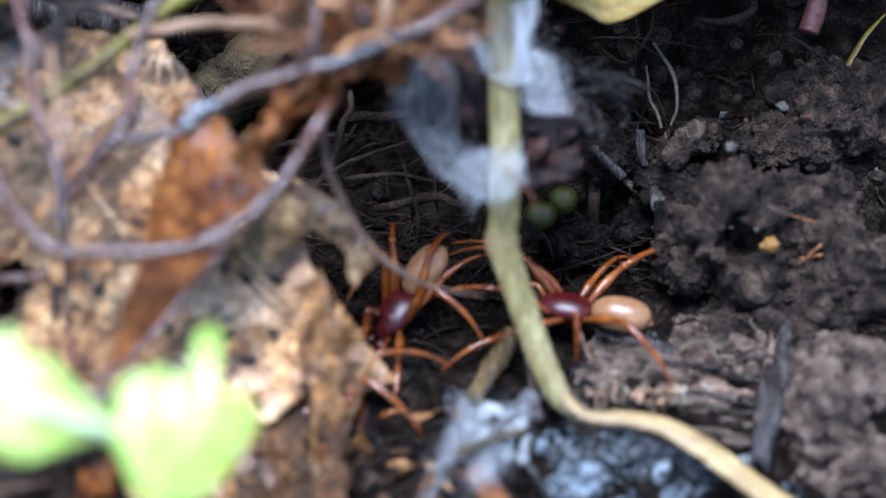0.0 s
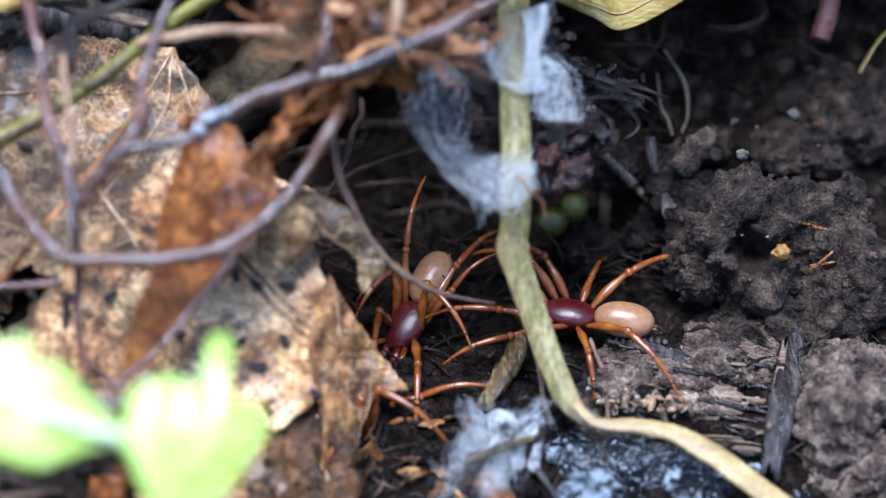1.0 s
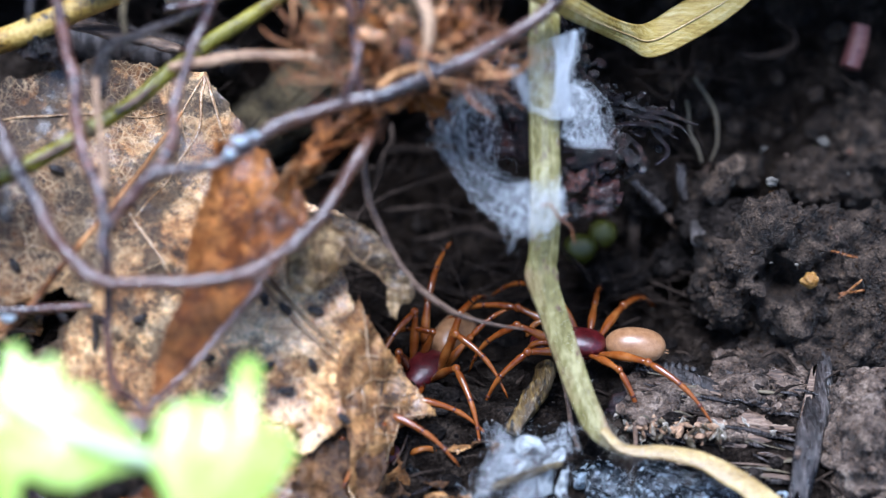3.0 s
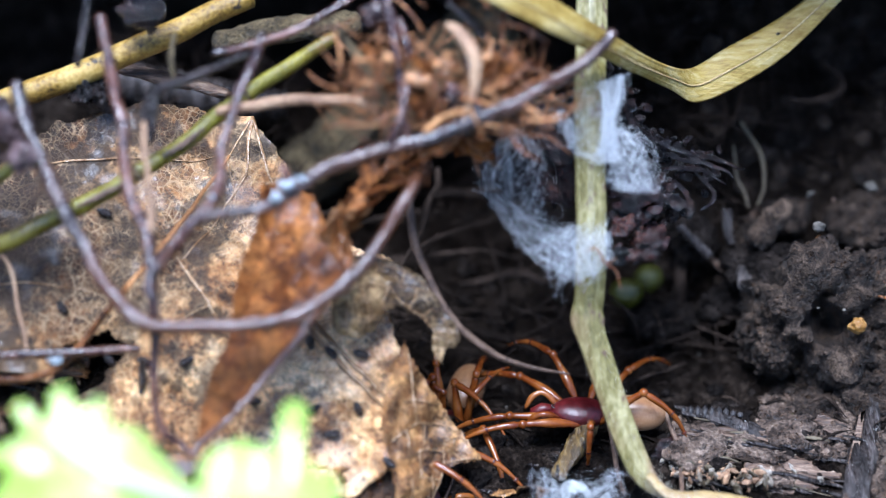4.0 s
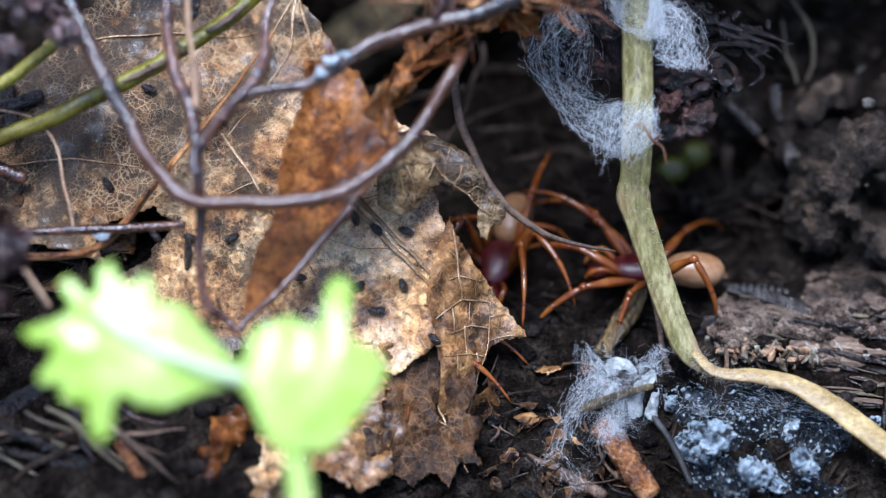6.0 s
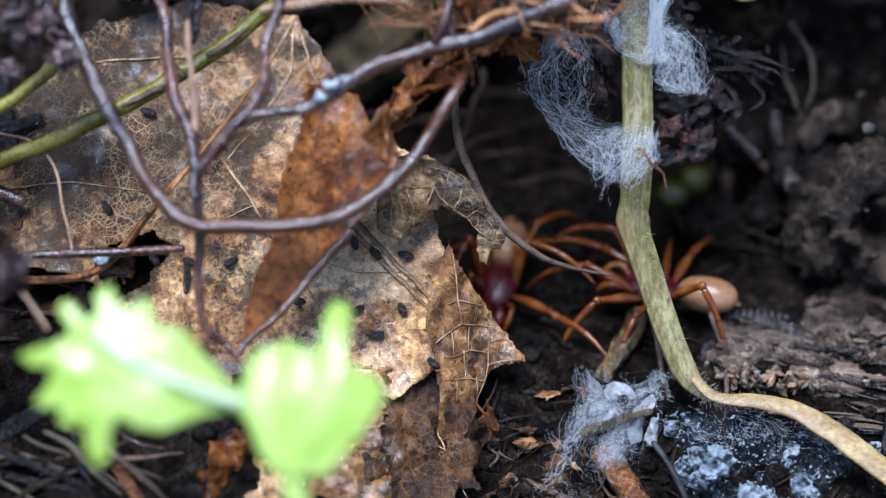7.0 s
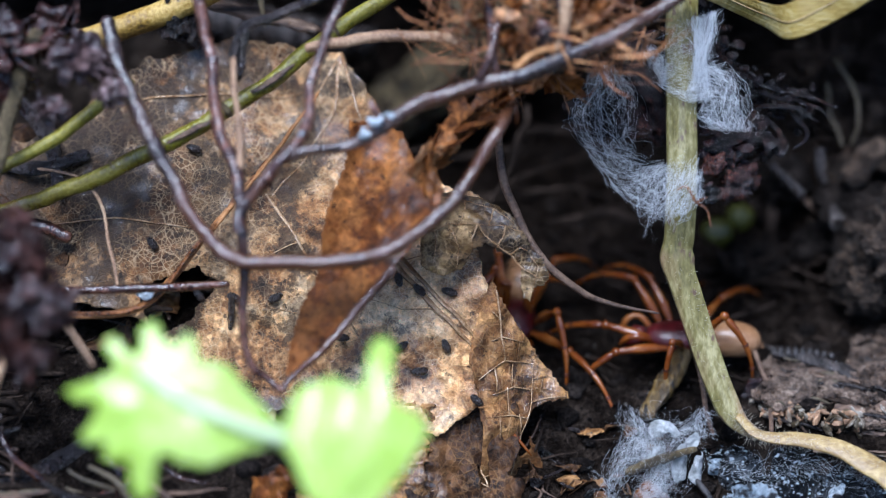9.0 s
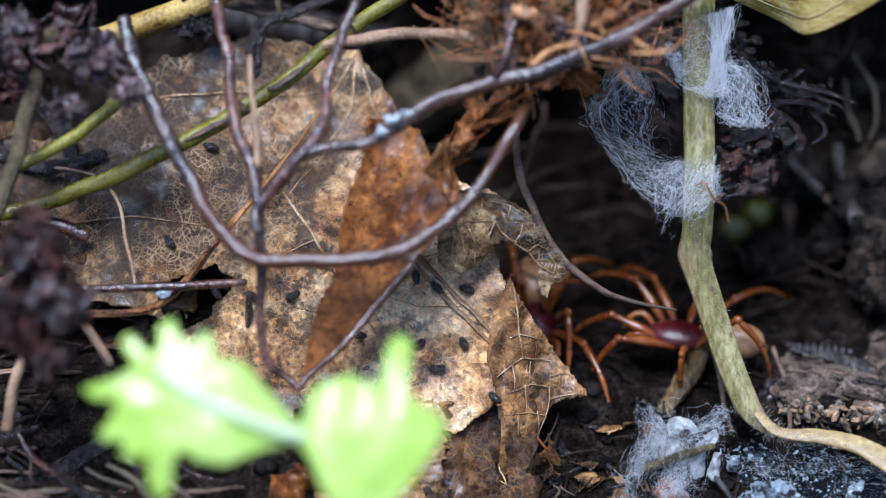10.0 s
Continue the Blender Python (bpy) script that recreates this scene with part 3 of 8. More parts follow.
def ground_height(x, y):
    """Height of the soil in mm at x, y in mm."""
    near = 1 - ease(90, 260, math.hypot(x, y - 20))
    left = ease(-4, -26, x)
    slope = max(-42.0, 0.6 * min(0.0, y + 12)) * (1 - left) + left * (0.38 * max(0.0, y + 36) * (1 - ease(25, 60, y)) + max(-30.0, 0.6 * min(0.0, y + 36)) - 3.0)
    far = 1 - 0.9 * ease(120, 400, math.hypot(x, y))
    bank = ease(14, 74, y) * 44 * far
    foot = 9.5 + 15 * ease(33, 10, x) + 3.5 * noise.noise(Vector((x * 0.07, 4.4, 1)))
    wall = min(43.0, max(0.0, (y - foot) * 1.55)) * ease(-16, 10, x) * far
    q = Vector((x, y, 0))
    rough = 2.2 * noise.fractal(q * 0.09, 1.0, 2.0, 3) + 0.9 * noise.fractal(q * 0.33 + Vector((9, 1, 0)), 1.0, 2.0, 4)
    crumb = 0.75 * abs(noise.noise(q * 0.8 + Vector((3, 7, 0)))) + 0.5 * abs(noise.noise(q * 1.7))
    hollow = 2.4 * math.exp(-((x - 14) ** 2 / 700 + (y + 4) ** 2 / 170))
    rise = max(slope, bank, wall - 0.5) if max(bank, wall) > 1 else slope
    return rise * near + bank * (1 - near) + rough * (0.35 + 0.9 * ease(8, 30, y)) + crumb * near - hollow - 1.1


def axis(lo, hi, step, far):
    inner = list(np.arange(lo, hi + step / 2, step))
    out = [step * 2 * 1.45 ** k for k in range(1, 40)]
    ends = []
    reach = 0
    for o in out:
        reach += o
        ends.append(reach)
        if reach > far:
            break
    return [lo - e for e in reversed(ends)] + inner + [hi + e for e in ends]


def build_ground():
    xs, ys = axis(-66, 72, 0.55, 4000), axis(-48, 70, 0.55, 4000)
    verts = [(x * 0.001, y * 0.001, ground_height(x, y) * 0.001) for y in ys for x in xs]
    w = len(xs)
    faces = [(j * w + i, j * w + i + 1, (j + 1) * w + i + 1, (j + 1) * w + i) for j in range(len(ys) - 1) for i in range(w - 1)]
    me = bpy.data.meshes.new("ground")
    me.from_pydata(verts, [], faces)
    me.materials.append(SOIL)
    for p in me.polygons:
        p.use_smooth = True
    tagged(new("ground", me), "dark damp crumbly soil of a bank", "ground", kind="structure")


build_ground()


def build_shade_overhang():
    """An unseen overhang, added to keep light out of the hollow from behind."""
    profile = [(66, 8), (70, 30), (60, 44), (42, 52), (24, 55), (15, 60), (24, 76), (80, 100), (200, 125), (420, 130), (420, -20), (66, -20)]
    line = glide([(0, y, z) for y, z in profile[:10]], 6) + [Vector((0, y, z)) for y, z in profile[10:]]
    bm = bmesh.new()
    rows = []
    for k in range(81):
        x = -320 + 8 * k
        row = []
        for p in line:
            q = Vector((x * 0.03, p.y * 0.03, p.z * 0.03))
            w = noise.noise_vector(q) * 3 + noise.noise_vector(q * 4) * 1.5
            # the added lip shifts along x to set how much light gets under
            w.y -= (13 - 10 * ease(8, -14, x) - 2 * ease(20, 42, x)) * ease(45, 58, p.z) * (1 - ease(80, 120, p.y))
            fade = 1 if p.z > 5 else 0
            row.append(bm.verts.new(mm((x, p.y + w.y * fade, p.z + w.z * fade))))
        rows.append(row)
    for a, b in zip(rows, rows[1:]):
        for j in range(len(line)):
            i = (j + 1) % len(line)
            bm.faces.new((a[j], b[j], b[i], a[i]))
    bm.faces.new(rows[0])
    bm.faces.new(rows[-1][::-1])
    bmesh.ops.recalc_face_normals(bm, faces=bm.faces)
    lone("bank", bm, SOIL, "unseen soil overhang added to shade the hollow", "bank", kind="structure")


build_shade_overhang()


def scatter_crumbs():
    rng = random.Random(5)
    bm = bmesh.new()
    for k in range(2600):
        x, y = rng.uniform(-30, 68), rng.uniform(-40, 60)
        r = 0.2 + 1.3 * rng.random() ** 4
        z = ground_height(x, y) + r * 0.2
        join(bm, lump((x, y, z), (r, r * rng.uniform(0.6, 1), r * rng.uniform(0.5, 0.9)), 0.35, 900, 1, k))
    lone("soil_crumbs", bm, SHADED_CLOD, "small crumbs of damp soil in a shaded tone", "soil", kind="stuff")


scatter_crumbs()


def crumbly(thing_ob, centre, size, seed, count=150, mat=None, hole=None):
    """A clod: a fissured core and the crumbs that stick to it."""
    bm = lump(centre, size, 0.5, 170, 5, seed, (0, 0, seed * 40), 0.16, 700)
    for v in bm.verts:
        q = v.co * 1500
        v.co += (v.co - mm(centre)).normalized() * (0.00045 * abs(noise.noise(q * 0.7)) + 0.00025 * noise.noise(q * 1.9))
    if hole:
        c, wide, deep = mm(hole[0]), hole[1] * 0.001, hole[2] * 0.001
        way = Vector((0.0, 0.87, -0.5))
        for v in bm.verts:
            d = v.co - c
            off = (d - way * d.dot(way)).length * (1 + 0.75 * noise.noise(v.co * 330) + 0.3 * noise.noise(v.co * 1100))
            if off < wide and d.dot(way) < 0.004:
                v.co += way * deep * (1 - (off / wide) ** 2) ** 0.5
    spots = [v.co.copy() for v in bm.verts if not hole or (v.co - mm(hole[0])).length > hole[1] * 0.001]
    part("core", bm, mat, thing_ob)
    rng = random.Random(seed)
    bits = bmesh.new()
    for k in range(count):
        p = rng.choice(spots) * 1000
        r = 0.16 + 0.75 * rng.random() ** 3
        join(bits, lump(p, (r, r * rng.uniform(0.6, 1), r * rng.uniform(0.6, 1)), 0.35, 1200, 1, k))
    tagged(part("loose_soil", bits, mat, thing_ob), kind="stuff")


def build_clods():
    spec = [  # centre, half axes
        ((42.1, 2.2, 5.0), (7.4, 5.5, 8.2)), ((36.0, 0.5, 3.9), (3.0, 3.0, 3.4)), ((46.6, -3.1, -0.3), (5.2, 4.0, 2.6)), ((38.8, -4.3, -2.4), (3.6, 3.0, 1.8)),
        ((48.9, 3.7, 7.6), (4.5, 5.0, 5.0)), ((35.3, 8.6, 8.0), (3.6, 4.5, 2.6)), ((39.2, 16.7, 10.3), (2.7, 2.4, 1.9)), ((52.6, -1.3, 2.8), (5.0, 5.0, 6.0)),
        ((47.8, -18.1, -4.2), (4.4, 4.0, 4.0)), ((50.3, -14.1, -1.4), (5.0, 4.0, 4.0)), ((54.9, 19.7, 11.7), (6.4, 5.6, 6.4)),
        ((28.7, 13.7, 9.1), (2.4, 2.4, 2.4)), ((25.6, 8.9, 1.0), (3.2, 3.2, 1.8)), ((48.9, 14.0, 9.7), (4.8, 4.0, 3.2)),
        ((32.2, 8.3, 3.5), (2.6, 2.4, 1.8)), ((34.9, 13.5, 9.2), (1.1, 1.0, 1.9)),
        ((51.4, -21.4, -7.6), (4.2, 3.4, 3.2)), ((46.6, -21.6, -9.4), (3.2, 2.6, 2.4)), ((52.0, -25.0, -11.0), (4.0, 3.2, 2.6)),
    ]
    for k, (c, s) in enumerate(spec):
        clod = thing("soil_clod", c, "rough grey-brown clod of crumbly soil on the bank", "soil clod", "clods of the bank")
        crumbly(clod, c, s, k, 190, PALE_CLOD if k in (8, 9, 16, 17, 18) else SHADED_CLOD if k in (5, 11, 12, 14) else CLOD, ((41.6, -2.9, 7), 2.5, 5.0) if k == 0 else None)


build_clods()


def build_pale_soil():
    """Paler flat crumbs of soil before the hollow."""
    for k, c in enumerate(((40.7, -10.3, -1.9), (36.4, -7.7, -1.5), (31.9, -10.3, -1.9), (45.3, -10.8, -2.2), (46.6, -14.1, -4.2), (26.7, -10.3, -1.9), (45.1, -5.6, -1.5), (47.7, -19.5, -7.4), (35.2, -13.1, -3.6))):
        clod = thing("soil_crust", c, "flat pale grey-brown crust of soil", "soil crust", "soil crusts")
        crumbly(clod, c, (3.4 + k % 3, 2.6, 0.7), k + 60, 120, PALE_CLOD)


build_pale_soil()


def build_grains():
    lone("seed_grain", lump((43.9, -3.2, 7.6), (0.8, 0.7, 0.95), 0.6, 700, 4, 3, (0, 25, 0), 0.1, 1500), GRAIN, "yellow seed grain stuck in the soil clod", "seed")
    lone("pebble", lump((40.2, 2.8, 15.9), (0.75, 0.5, 0.5), 0.9, 900, 3, 4, (0, 30, 20)), GRIT, "small pale stone on the soil clod", "pebble")
    rng = random.Random(11)
    bm = bmesh.new()
    for c in ((42.7, -2, 8.7), (39.9, -2.3, 9.1), (49, 5.9, 15.3), (48.1, 4, 12)):
        join(bm, lump(c, (0.2, 0.14, 0.14), 0.8, 900, 2, rng.randint(0, 99)))
    for k in range(160):
        x, y = rng.uniform(-30, 66), rng.uniform(-34, 40)
        r = 0.06 + 0.16 * rng.random() ** 2
        join(bm, lump((x, y, ground_height(x, y) + r * 0.5), (r, r, r * 0.8), 0.3, 900, 1, k))
    lone("grit", bm, GRIT, "pale sand grains on the dark soil", "grit", kind="stuff")


build_grains()

def build_bank_bits():
    """Straws, roots, chips and stones on the face of the bank."""
    stick("pale_straw", [(33.8, 18.8, 20.6), (36.0, 16.9, 17.6), (36.5, 15.1, 14.6), (35.7, 14.0, 12.7)], [0.2, 0.26, 0.22, 0.16], DRY_STRAW, "thin curved olive straw hanging on the soil bank", "straw")
    stick("pale_straw", [(33.1, 17.6, 18.5), (33.4, 15.9, 15.6), (34.2, 14.8, 13.8), (34.6, 13.9, 12.4)], [0.16, 0.22, 0.18], DRY_STRAW, "thin olive straw hanging on the soil bank", "straw")
    stick("ribbed_straw", [(26.7, 10.7, 12.1), (28.4, 9.7, 10.5), (30.0, 8.7, 9.1)], [0.5, 0.65, 0.55], WOOD_DARK, "short ribbed grey straw in the soil bank", "straw", 0.3, 12)
    stick("ribbed_straw", [(31.9, 12.2, 13.2), (32.1, 11.2, 11.5), (32.5, 10.2, 9.8)], [0.5, 0.55, 0.4], WOOD_DARK, "short ribbed grey straw in the soil bank", "straw", 0.3, 12)
    stick("curled_root", [(38.5, 20.0, 22.9), (41.6, 19.7, 22.8), (44.5, 20.0, 23.6), (44.8, 20.8, 24.9), (42.9, 21.9, 26.5)], [0.3, 0.5, 0.45, 0.3], SHADED_ROOT, "curled brown root under the top of the bank", "root")
    stick("plant_shoot", [(52.6, 22.0, 25.7), (52.1, 20.7, 23.5), (51.3, 19.5, 21.4)], [1.1, 1.2, 1.15], RED_STEM, "dull red plant shoot on the bank", "plant", 0.06, 14, 0.1)
    stick("grass_blade", [(58.9, 16.6, 25.1), (56.8, 15.6, 23.1), (55.4, 14.5, 21.2), (54.6, 13.8, 20.0)], [0.15, 0.35, 0.4, 0.3], GREEN_STALK, "thin green grass blade on the bank", "grass", 0.05, 8, 0.1, 0.4)
    stick("thin_root", [(28.3, 19.6, 19.4), (31.1, 18.8, 18.3), (33.6, 20.3, 21.1), (34.0, 21.6, 23.2)], [0.2, 0.25, 0.15], SHADED_ROOT, "thin brown root on the soil bank", "root")
    stick("thin_root", [(48.5, 18.7, 21.7), (51.6, 17.6, 20.2), (54.7, 15.5, 17.0)], [0.2, 0.22, 0.12], SHADED_ROOT, "thin dark root on the soil bank", "root")
    stick("soil_finger", [(38.0, 10.6, 15.0), (37.1, 9.9, 13.8), (35.8, 9.2, 12.4), (34.4, 8.4, 10.9)], [0.8, 1.3, 1.5, 1.2], CLOD, "finger-shaped piece of crusted soil on the bank", "soil clod", 0.4, 16)
    lone("wood_plate", rod([(32.5, 5.2, 8.3), (35.8, 5.1, 8.5), (39.5, 4.6, 8.0)], [1.6, 2.2, 2.0], 20, 14, 0.35, 4, 0.3, (0.1, -0.6, 1)), WOOD_DARK, "dark grained plate of wood in the bank", "wood chip")
    for k, (c, r) in enumerate(zip([(47.5, 12.8, 15.7), (50.5, 12.1, 14.8), (43.6, 12.2, 14.3), (57.9, 8.8, 9.9), (52.8, 6.0, 4.8), (42.0, 10.1, 10.6)], (0.7, 0.35, 0.3, 0.22, 0.2, 0.3))):
        lone("pebble", lump(c, (r * 1.2, r * 0.7, r * 0.8), 0.7, 900, 3, k, (0, 30 * k, 20)), (GRIT, ORANGE_BARK, ROOT, GRIT)[k % 4], "small pale stone stuck in the soil bank", "pebble", "stones in the bank")
    tuft = lump((41.0, 11.8, 15.3), (0.35, 0.2, 0.5), 1.4, 900, 4, 12, (0, 30, 0), 0.4, 1500)
    lone("mould_tuft", tuft, GRIT, "small blue-grey tuft of mould on the soil bank", "mould", "mould tufts")
    rng = random.Random(55)
    for k in range(60):   # crumbs big enough to tell apart
        x, y = rng.uniform(22, 62), rng.uniform(9, 34)
        r = rng.uniform(0.5, 1.7)
        c = Vector((x, y, ground_height(x, y) + r * 0.2))
        lone("soil_crumb", lump(c, (r, r * rng.uniform(0.6, 1), r * rng.uniform(0.6, 1)), 0.5, 420, 4, k, (k * 20, k * 50, 0), 0.2, 1500), CLOD if k % 3 else SHADED_CLOD, "rough lump of dark soil on the bank", "soil clod", "soil lumps")


build_bank_bits()

# ---- the big dead leaf ----
LEAF_CORNERS = ((-56.8, 6, 31.5), (6.8, 8.8, 30.3), (-52.2, -32.6, -3.4), (6.3, -28.9, -6.3))


def leaf_swell(s, t):
    q = Vector((s * 5, t * 5, 1.7))
    return 2.2 * noise.fractal(q * 0.7, 1.0, 2.0, 3) + 0.35 * noise.noise(q * 5) - 2.5 * ease(0.72, 0.95, t) * s - 4.0 * ease(0.8, 1.0, t) * ease(0.45, 0.75, s) + 0.9 * math.sin(s * 19 + t * 7) * 0.35


def build_big_leaf():
    leaf = thing("dead_leaf", (-20.6, -29.3, -1.2), "large wet brown dead leaf with dark stains and holes", "leaf")
    outline = [(0.012, 0.30), (0.03, 0.255), (0.075, 0.268), (0.125, 0.235), (0.17, 0.20), (0.215, 0.15), (0.26, 0.115), (0.318, 0.098), (0.427, 0.053), (0.527, 0.067), (0.595, 0.072), (0.636, 0.156), (0.691, 0.267), (0.764, 0.356), (0.836, 0.389), (0.818, 0.467), (0.823, 0.522),
               (0.836, 0.567), (0.877, 0.656), (0.850, 0.767), (0.80, 0.80), (0.755, 0.83), (0.71, 0.835), (0.66, 0.87), (0.59, 0.93), (0.54, 0.93), (0.482, 0.878), (0.400, 0.789), (0.273, 0.722), (0.291, 0.633), (0.236, 0.611), (0.17, 0.60), (0.109, 0.575), (0.05, 0.565), (0.012, 0.53)]
    cuts = [[(0.273, 0.567), (0.364, 0.522), (0.395, 0.550), (0.355, 0.611), (0.291, 0.656)], [(0.823, 0.467), (0.844, 0.478), (0.838, 0.522), (0.824, 0.528)]]
    bm, spot = sheet(LEAF_CORNERS, outline, cuts, (190, 160), leaf_swell, 0.012, 0.25, 2)
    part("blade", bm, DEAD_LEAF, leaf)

    def rib(points, r0, r1):
        line = on_sheet(spot, points, 0.00006)
        return sweep(bmesh.new(), line, [r0 * 0.6, r1 * 0.4], 8, 0.45, 0.4)

    for pts, r0, r1 in (
        ([(0.622, 0.394), (0.695, 0.506), (0.767, 0.594), (0.822, 0.651)], 0.74, 0.6), ([(0.614, 0.406), (0.686, 0.518), (0.759, 0.608), (0.814, 0.664)], 0.74, 0.6), ([(0.473, 0.367), (0.527, 0.478), (0.591, 0.589), (0.655, 0.700)], 0.32, 0.2),
        ([(0.127, 0.433), (0.236, 0.433), (0.364, 0.450)], 0.35, 0.22), ([(0.273, 0.181), (0.345, 0.178), (0.455, 0.167), (0.536, 0.156)], 0.28, 0.2),
        ([(0.595, 0.078), (0.582, 0.200), (0.527, 0.311), (0.482, 0.389)], 0.3, 0.2), ([(0.595, 0.078), (0.618, 0.189), (0.673, 0.311), (0.727, 0.389)], 0.3, 0.2),
        ([(0.595, 0.078), (0.555, 0.167), (0.573, 0.278), (0.609, 0.367)], 0.2, 0.12), ([(0.764, 0.600), (0.691, 0.600), (0.609, 0.567)], 0.16, 0.08),
        ([(0.691, 0.511), (0.764, 0.489), (0.818, 0.500)], 0.16, 0.08), ([(0.591, 0.589), (0.536, 0.611), (0.482, 0.600)], 0.15, 0.08), ([(0.527, 0.478), (0.464, 0.511), (0.409, 0.500)], 0.15, 0.08),
    ):
        part("vein", rib(pts, r0, r1), VEIN, leaf)
    # the lobe that stands up before the hollow
    flap_corners = ((-6.6, -13.4, 13.8), (5.7, -10.9, 12.2), (-6.5, -27.1, -7.9), (5.8, -22.4, -11.7))
    flap = [(0.282, 0.065), (0.386, 0.161), (0.545, 0.269), (0.727, 0.387), (0.927, 0.510), (0.750, 0.531), (0.614, 0.559), (0.582, 0.613), (0.600, 0.645), (0.718, 0.746), (0.736, 0.796), (0.809, 0.860), (0.727, 0.839), (0.645, 0.892), (0.614, 0.935), (0.555, 0.968), (0.500, 0.914), (0.409, 0.946), (0.250, 0.935), (0.191, 0.828), (0.205, 0.720), (0.191, 0.613), (0.159, 0.484), (0.091, 0.376), (0.118, 0.269), (0.205, 0.161)]
    bm, fspot = sheet(flap_corners, flap, [[(0.545, 0.626), (0.595, 0.604), (0.618, 0.720), (0.527, 0.746)]], (66, 120), lambda s, t: 1.6 * math.sin(s * 5.5 + 0.6) * (0.4 + t * 0.6) + 0.9 * noise.noise(Vector((s * 6, t * 9, 4))) + 0.2 * noise.noise(Vector((s * 14, t * 20, 4))) - 2.5 * (0.4 - s) * t - 3.0 * ease(0.6, 1.0, t), 0.014, 0.2, 6)
    lobe = part("folded_lobe", bm, LOBE, leaf, "folded brown lobe with pale net veins")
    for pts in ([(0.309, 0.108), (0.350, 0.286), (0.386, 0.374), (0.632, 0.385), (0.623, 0.441), (0.609, 0.533), (0.523, 0.660), (0.464, 0.789), (0.427, 0.839), (0.400, 0.925)], [(0.386, 0.374), (0.273, 0.409), (0.164, 0.449)], [(0.464, 0.789), (0.327, 0.802), (0.214, 0.824)], [(0.523, 0.660), (0.386, 0.688), (0.250, 0.720)], [(0.573, 0.591), (0.432, 0.581), (0.227, 0.591)], [(0.609, 0.533), (0.773, 0.510), (0.891, 0.505)], [(0.623, 0.441), (0.750, 0.430), (0.809, 0.445)], [(0.350, 0.286), (0.500, 0.301), (0.582, 0.301)], [(0.609, 0.484), (0.455, 0.473), (0.273, 0.505)], [(0.5, 0.301), (0.49, 0.38)], [(0.7, 0.43), (0.69, 0.505)], [(0.45, 0.385), (0.44, 0.473)], [(0.3, 0.4), (0.31, 0.5)], [(0.4, 0.475), (0.41, 0.58)], [(0.5, 0.575), (0.52, 0.66)], [(0.33, 0.59), (0.34, 0.7)], [(0.27, 0.19), (0.34, 0.22)], [(0.27, 0.3), (0.35, 0.286)], [(0.386, 0.69), (0.4, 0.79)], [(0.3, 0.71), (0.32, 0.8)]):
        line = on_sheet(fspot, pts, 0.0001)
        part("vein", sweep(bmesh.new(), line, [0.1, 0.045], 6, 0.6, 0.3), VEIN, lobe)
    # the leaf's wet lower end, with the shade on it put into its colour
    low_corners = ((-12.3, -18.5, 3.3), (0.4, -16.6, 2.1), (-12.0, -30.7, -8.7), (0.5, -28.9, -10.1))
    bm, lspot = sheet(low_corners, [(0.05, 0.05), (0.5, 0.0), (0.92, 0.1), (0.95, 0.4), (0.85, 0.55), (0.98, 0.62), (0.9, 0.75), (0.97, 0.86), (0.8, 0.84), (0.72, 0.98), (0.6, 0.88), (0.45, 0.97), (0.3, 0.9), (0.15, 0.95), (0.03, 0.7)], [[(0.62, 0.5), (0.7, 0.46), (0.72, 0.6), (0.64, 0.64)]], (80, 100),
                      lambda s, t: 1.0 * math.sin(s * 8 + 1) * t + 1.2 * noise.noise(Vector((s * 5, t * 6, 14))) + 0.4 * noise.noise(Vector((s * 15, t * 16, 4))), 0.02, 0.2, 26)
    low = part("lower_lobe", bm, SHADED_LOBE, leaf, "wet lower lobe of the leaf, coloured as in shade")
    for pts in ([(0.2, 0.3), (0.4, 0.5), (0.7, 0.62), (0.85, 0.9)], [(0.4, 0.5), (0.35, 0.75), (0.4, 0.9)], [(0.7, 0.62), (0.6, 0.4), (0.65, 0.2)], [(0.1, 0.6), (0.3, 0.68), (0.5, 0.62)], [(0.35, 0.75), (0.2, 0.85)], [(0.7, 0.62), (0.88, 0.58)], [(0.55, 0.55), (0.58, 0.75), (0.62, 0.85)]):
        line = on_sheet(lspot, pts, -0.00005)
        part("vein", sweep(bmesh.new(), line, [0.09, 0.05], 6, 0.4, 0.3), VEIN, low)
    # the torn skirt between the leaf's edge and the ground
    skirt_corners = ((-33.5, -21.0, 2.0), (-8.2, -19.6, 2.0), (-32.0, -34.4, -6.2), (-7.9, -32.6, -8.0))
    bm, kspot = sheet(skirt_corners, [(0.1, 0.1), (0.5, 0.03), (0.98, 0.05), (0.95, 0.5), (0.99, 0.8), (0.85, 0.97), (0.7, 0.86), (0.62, 0.98), (0.5, 0.9), (0.42, 0.99), (0.3, 0.84), (0.2, 0.9), (0.13, 0.62), (0.2, 0.45)], [[(0.42, 0.5), (0.52, 0.44), (0.6, 0.55), (0.55, 0.68), (0.45, 0.64)]], (90, 90),
                      lambda s, t: 1.2 * math.sin(s * 9 + 2) * t + 1.5 * noise.noise(Vector((s * 7, t * 6, 34))) + 0.5 * noise.noise(Vector((s * 19, t * 16, 4))), 0.03, 0.2, 36)
    skirt = part("torn_skirt", bm, LOBE, leaf, "torn golden-brown skirt of the leaf")
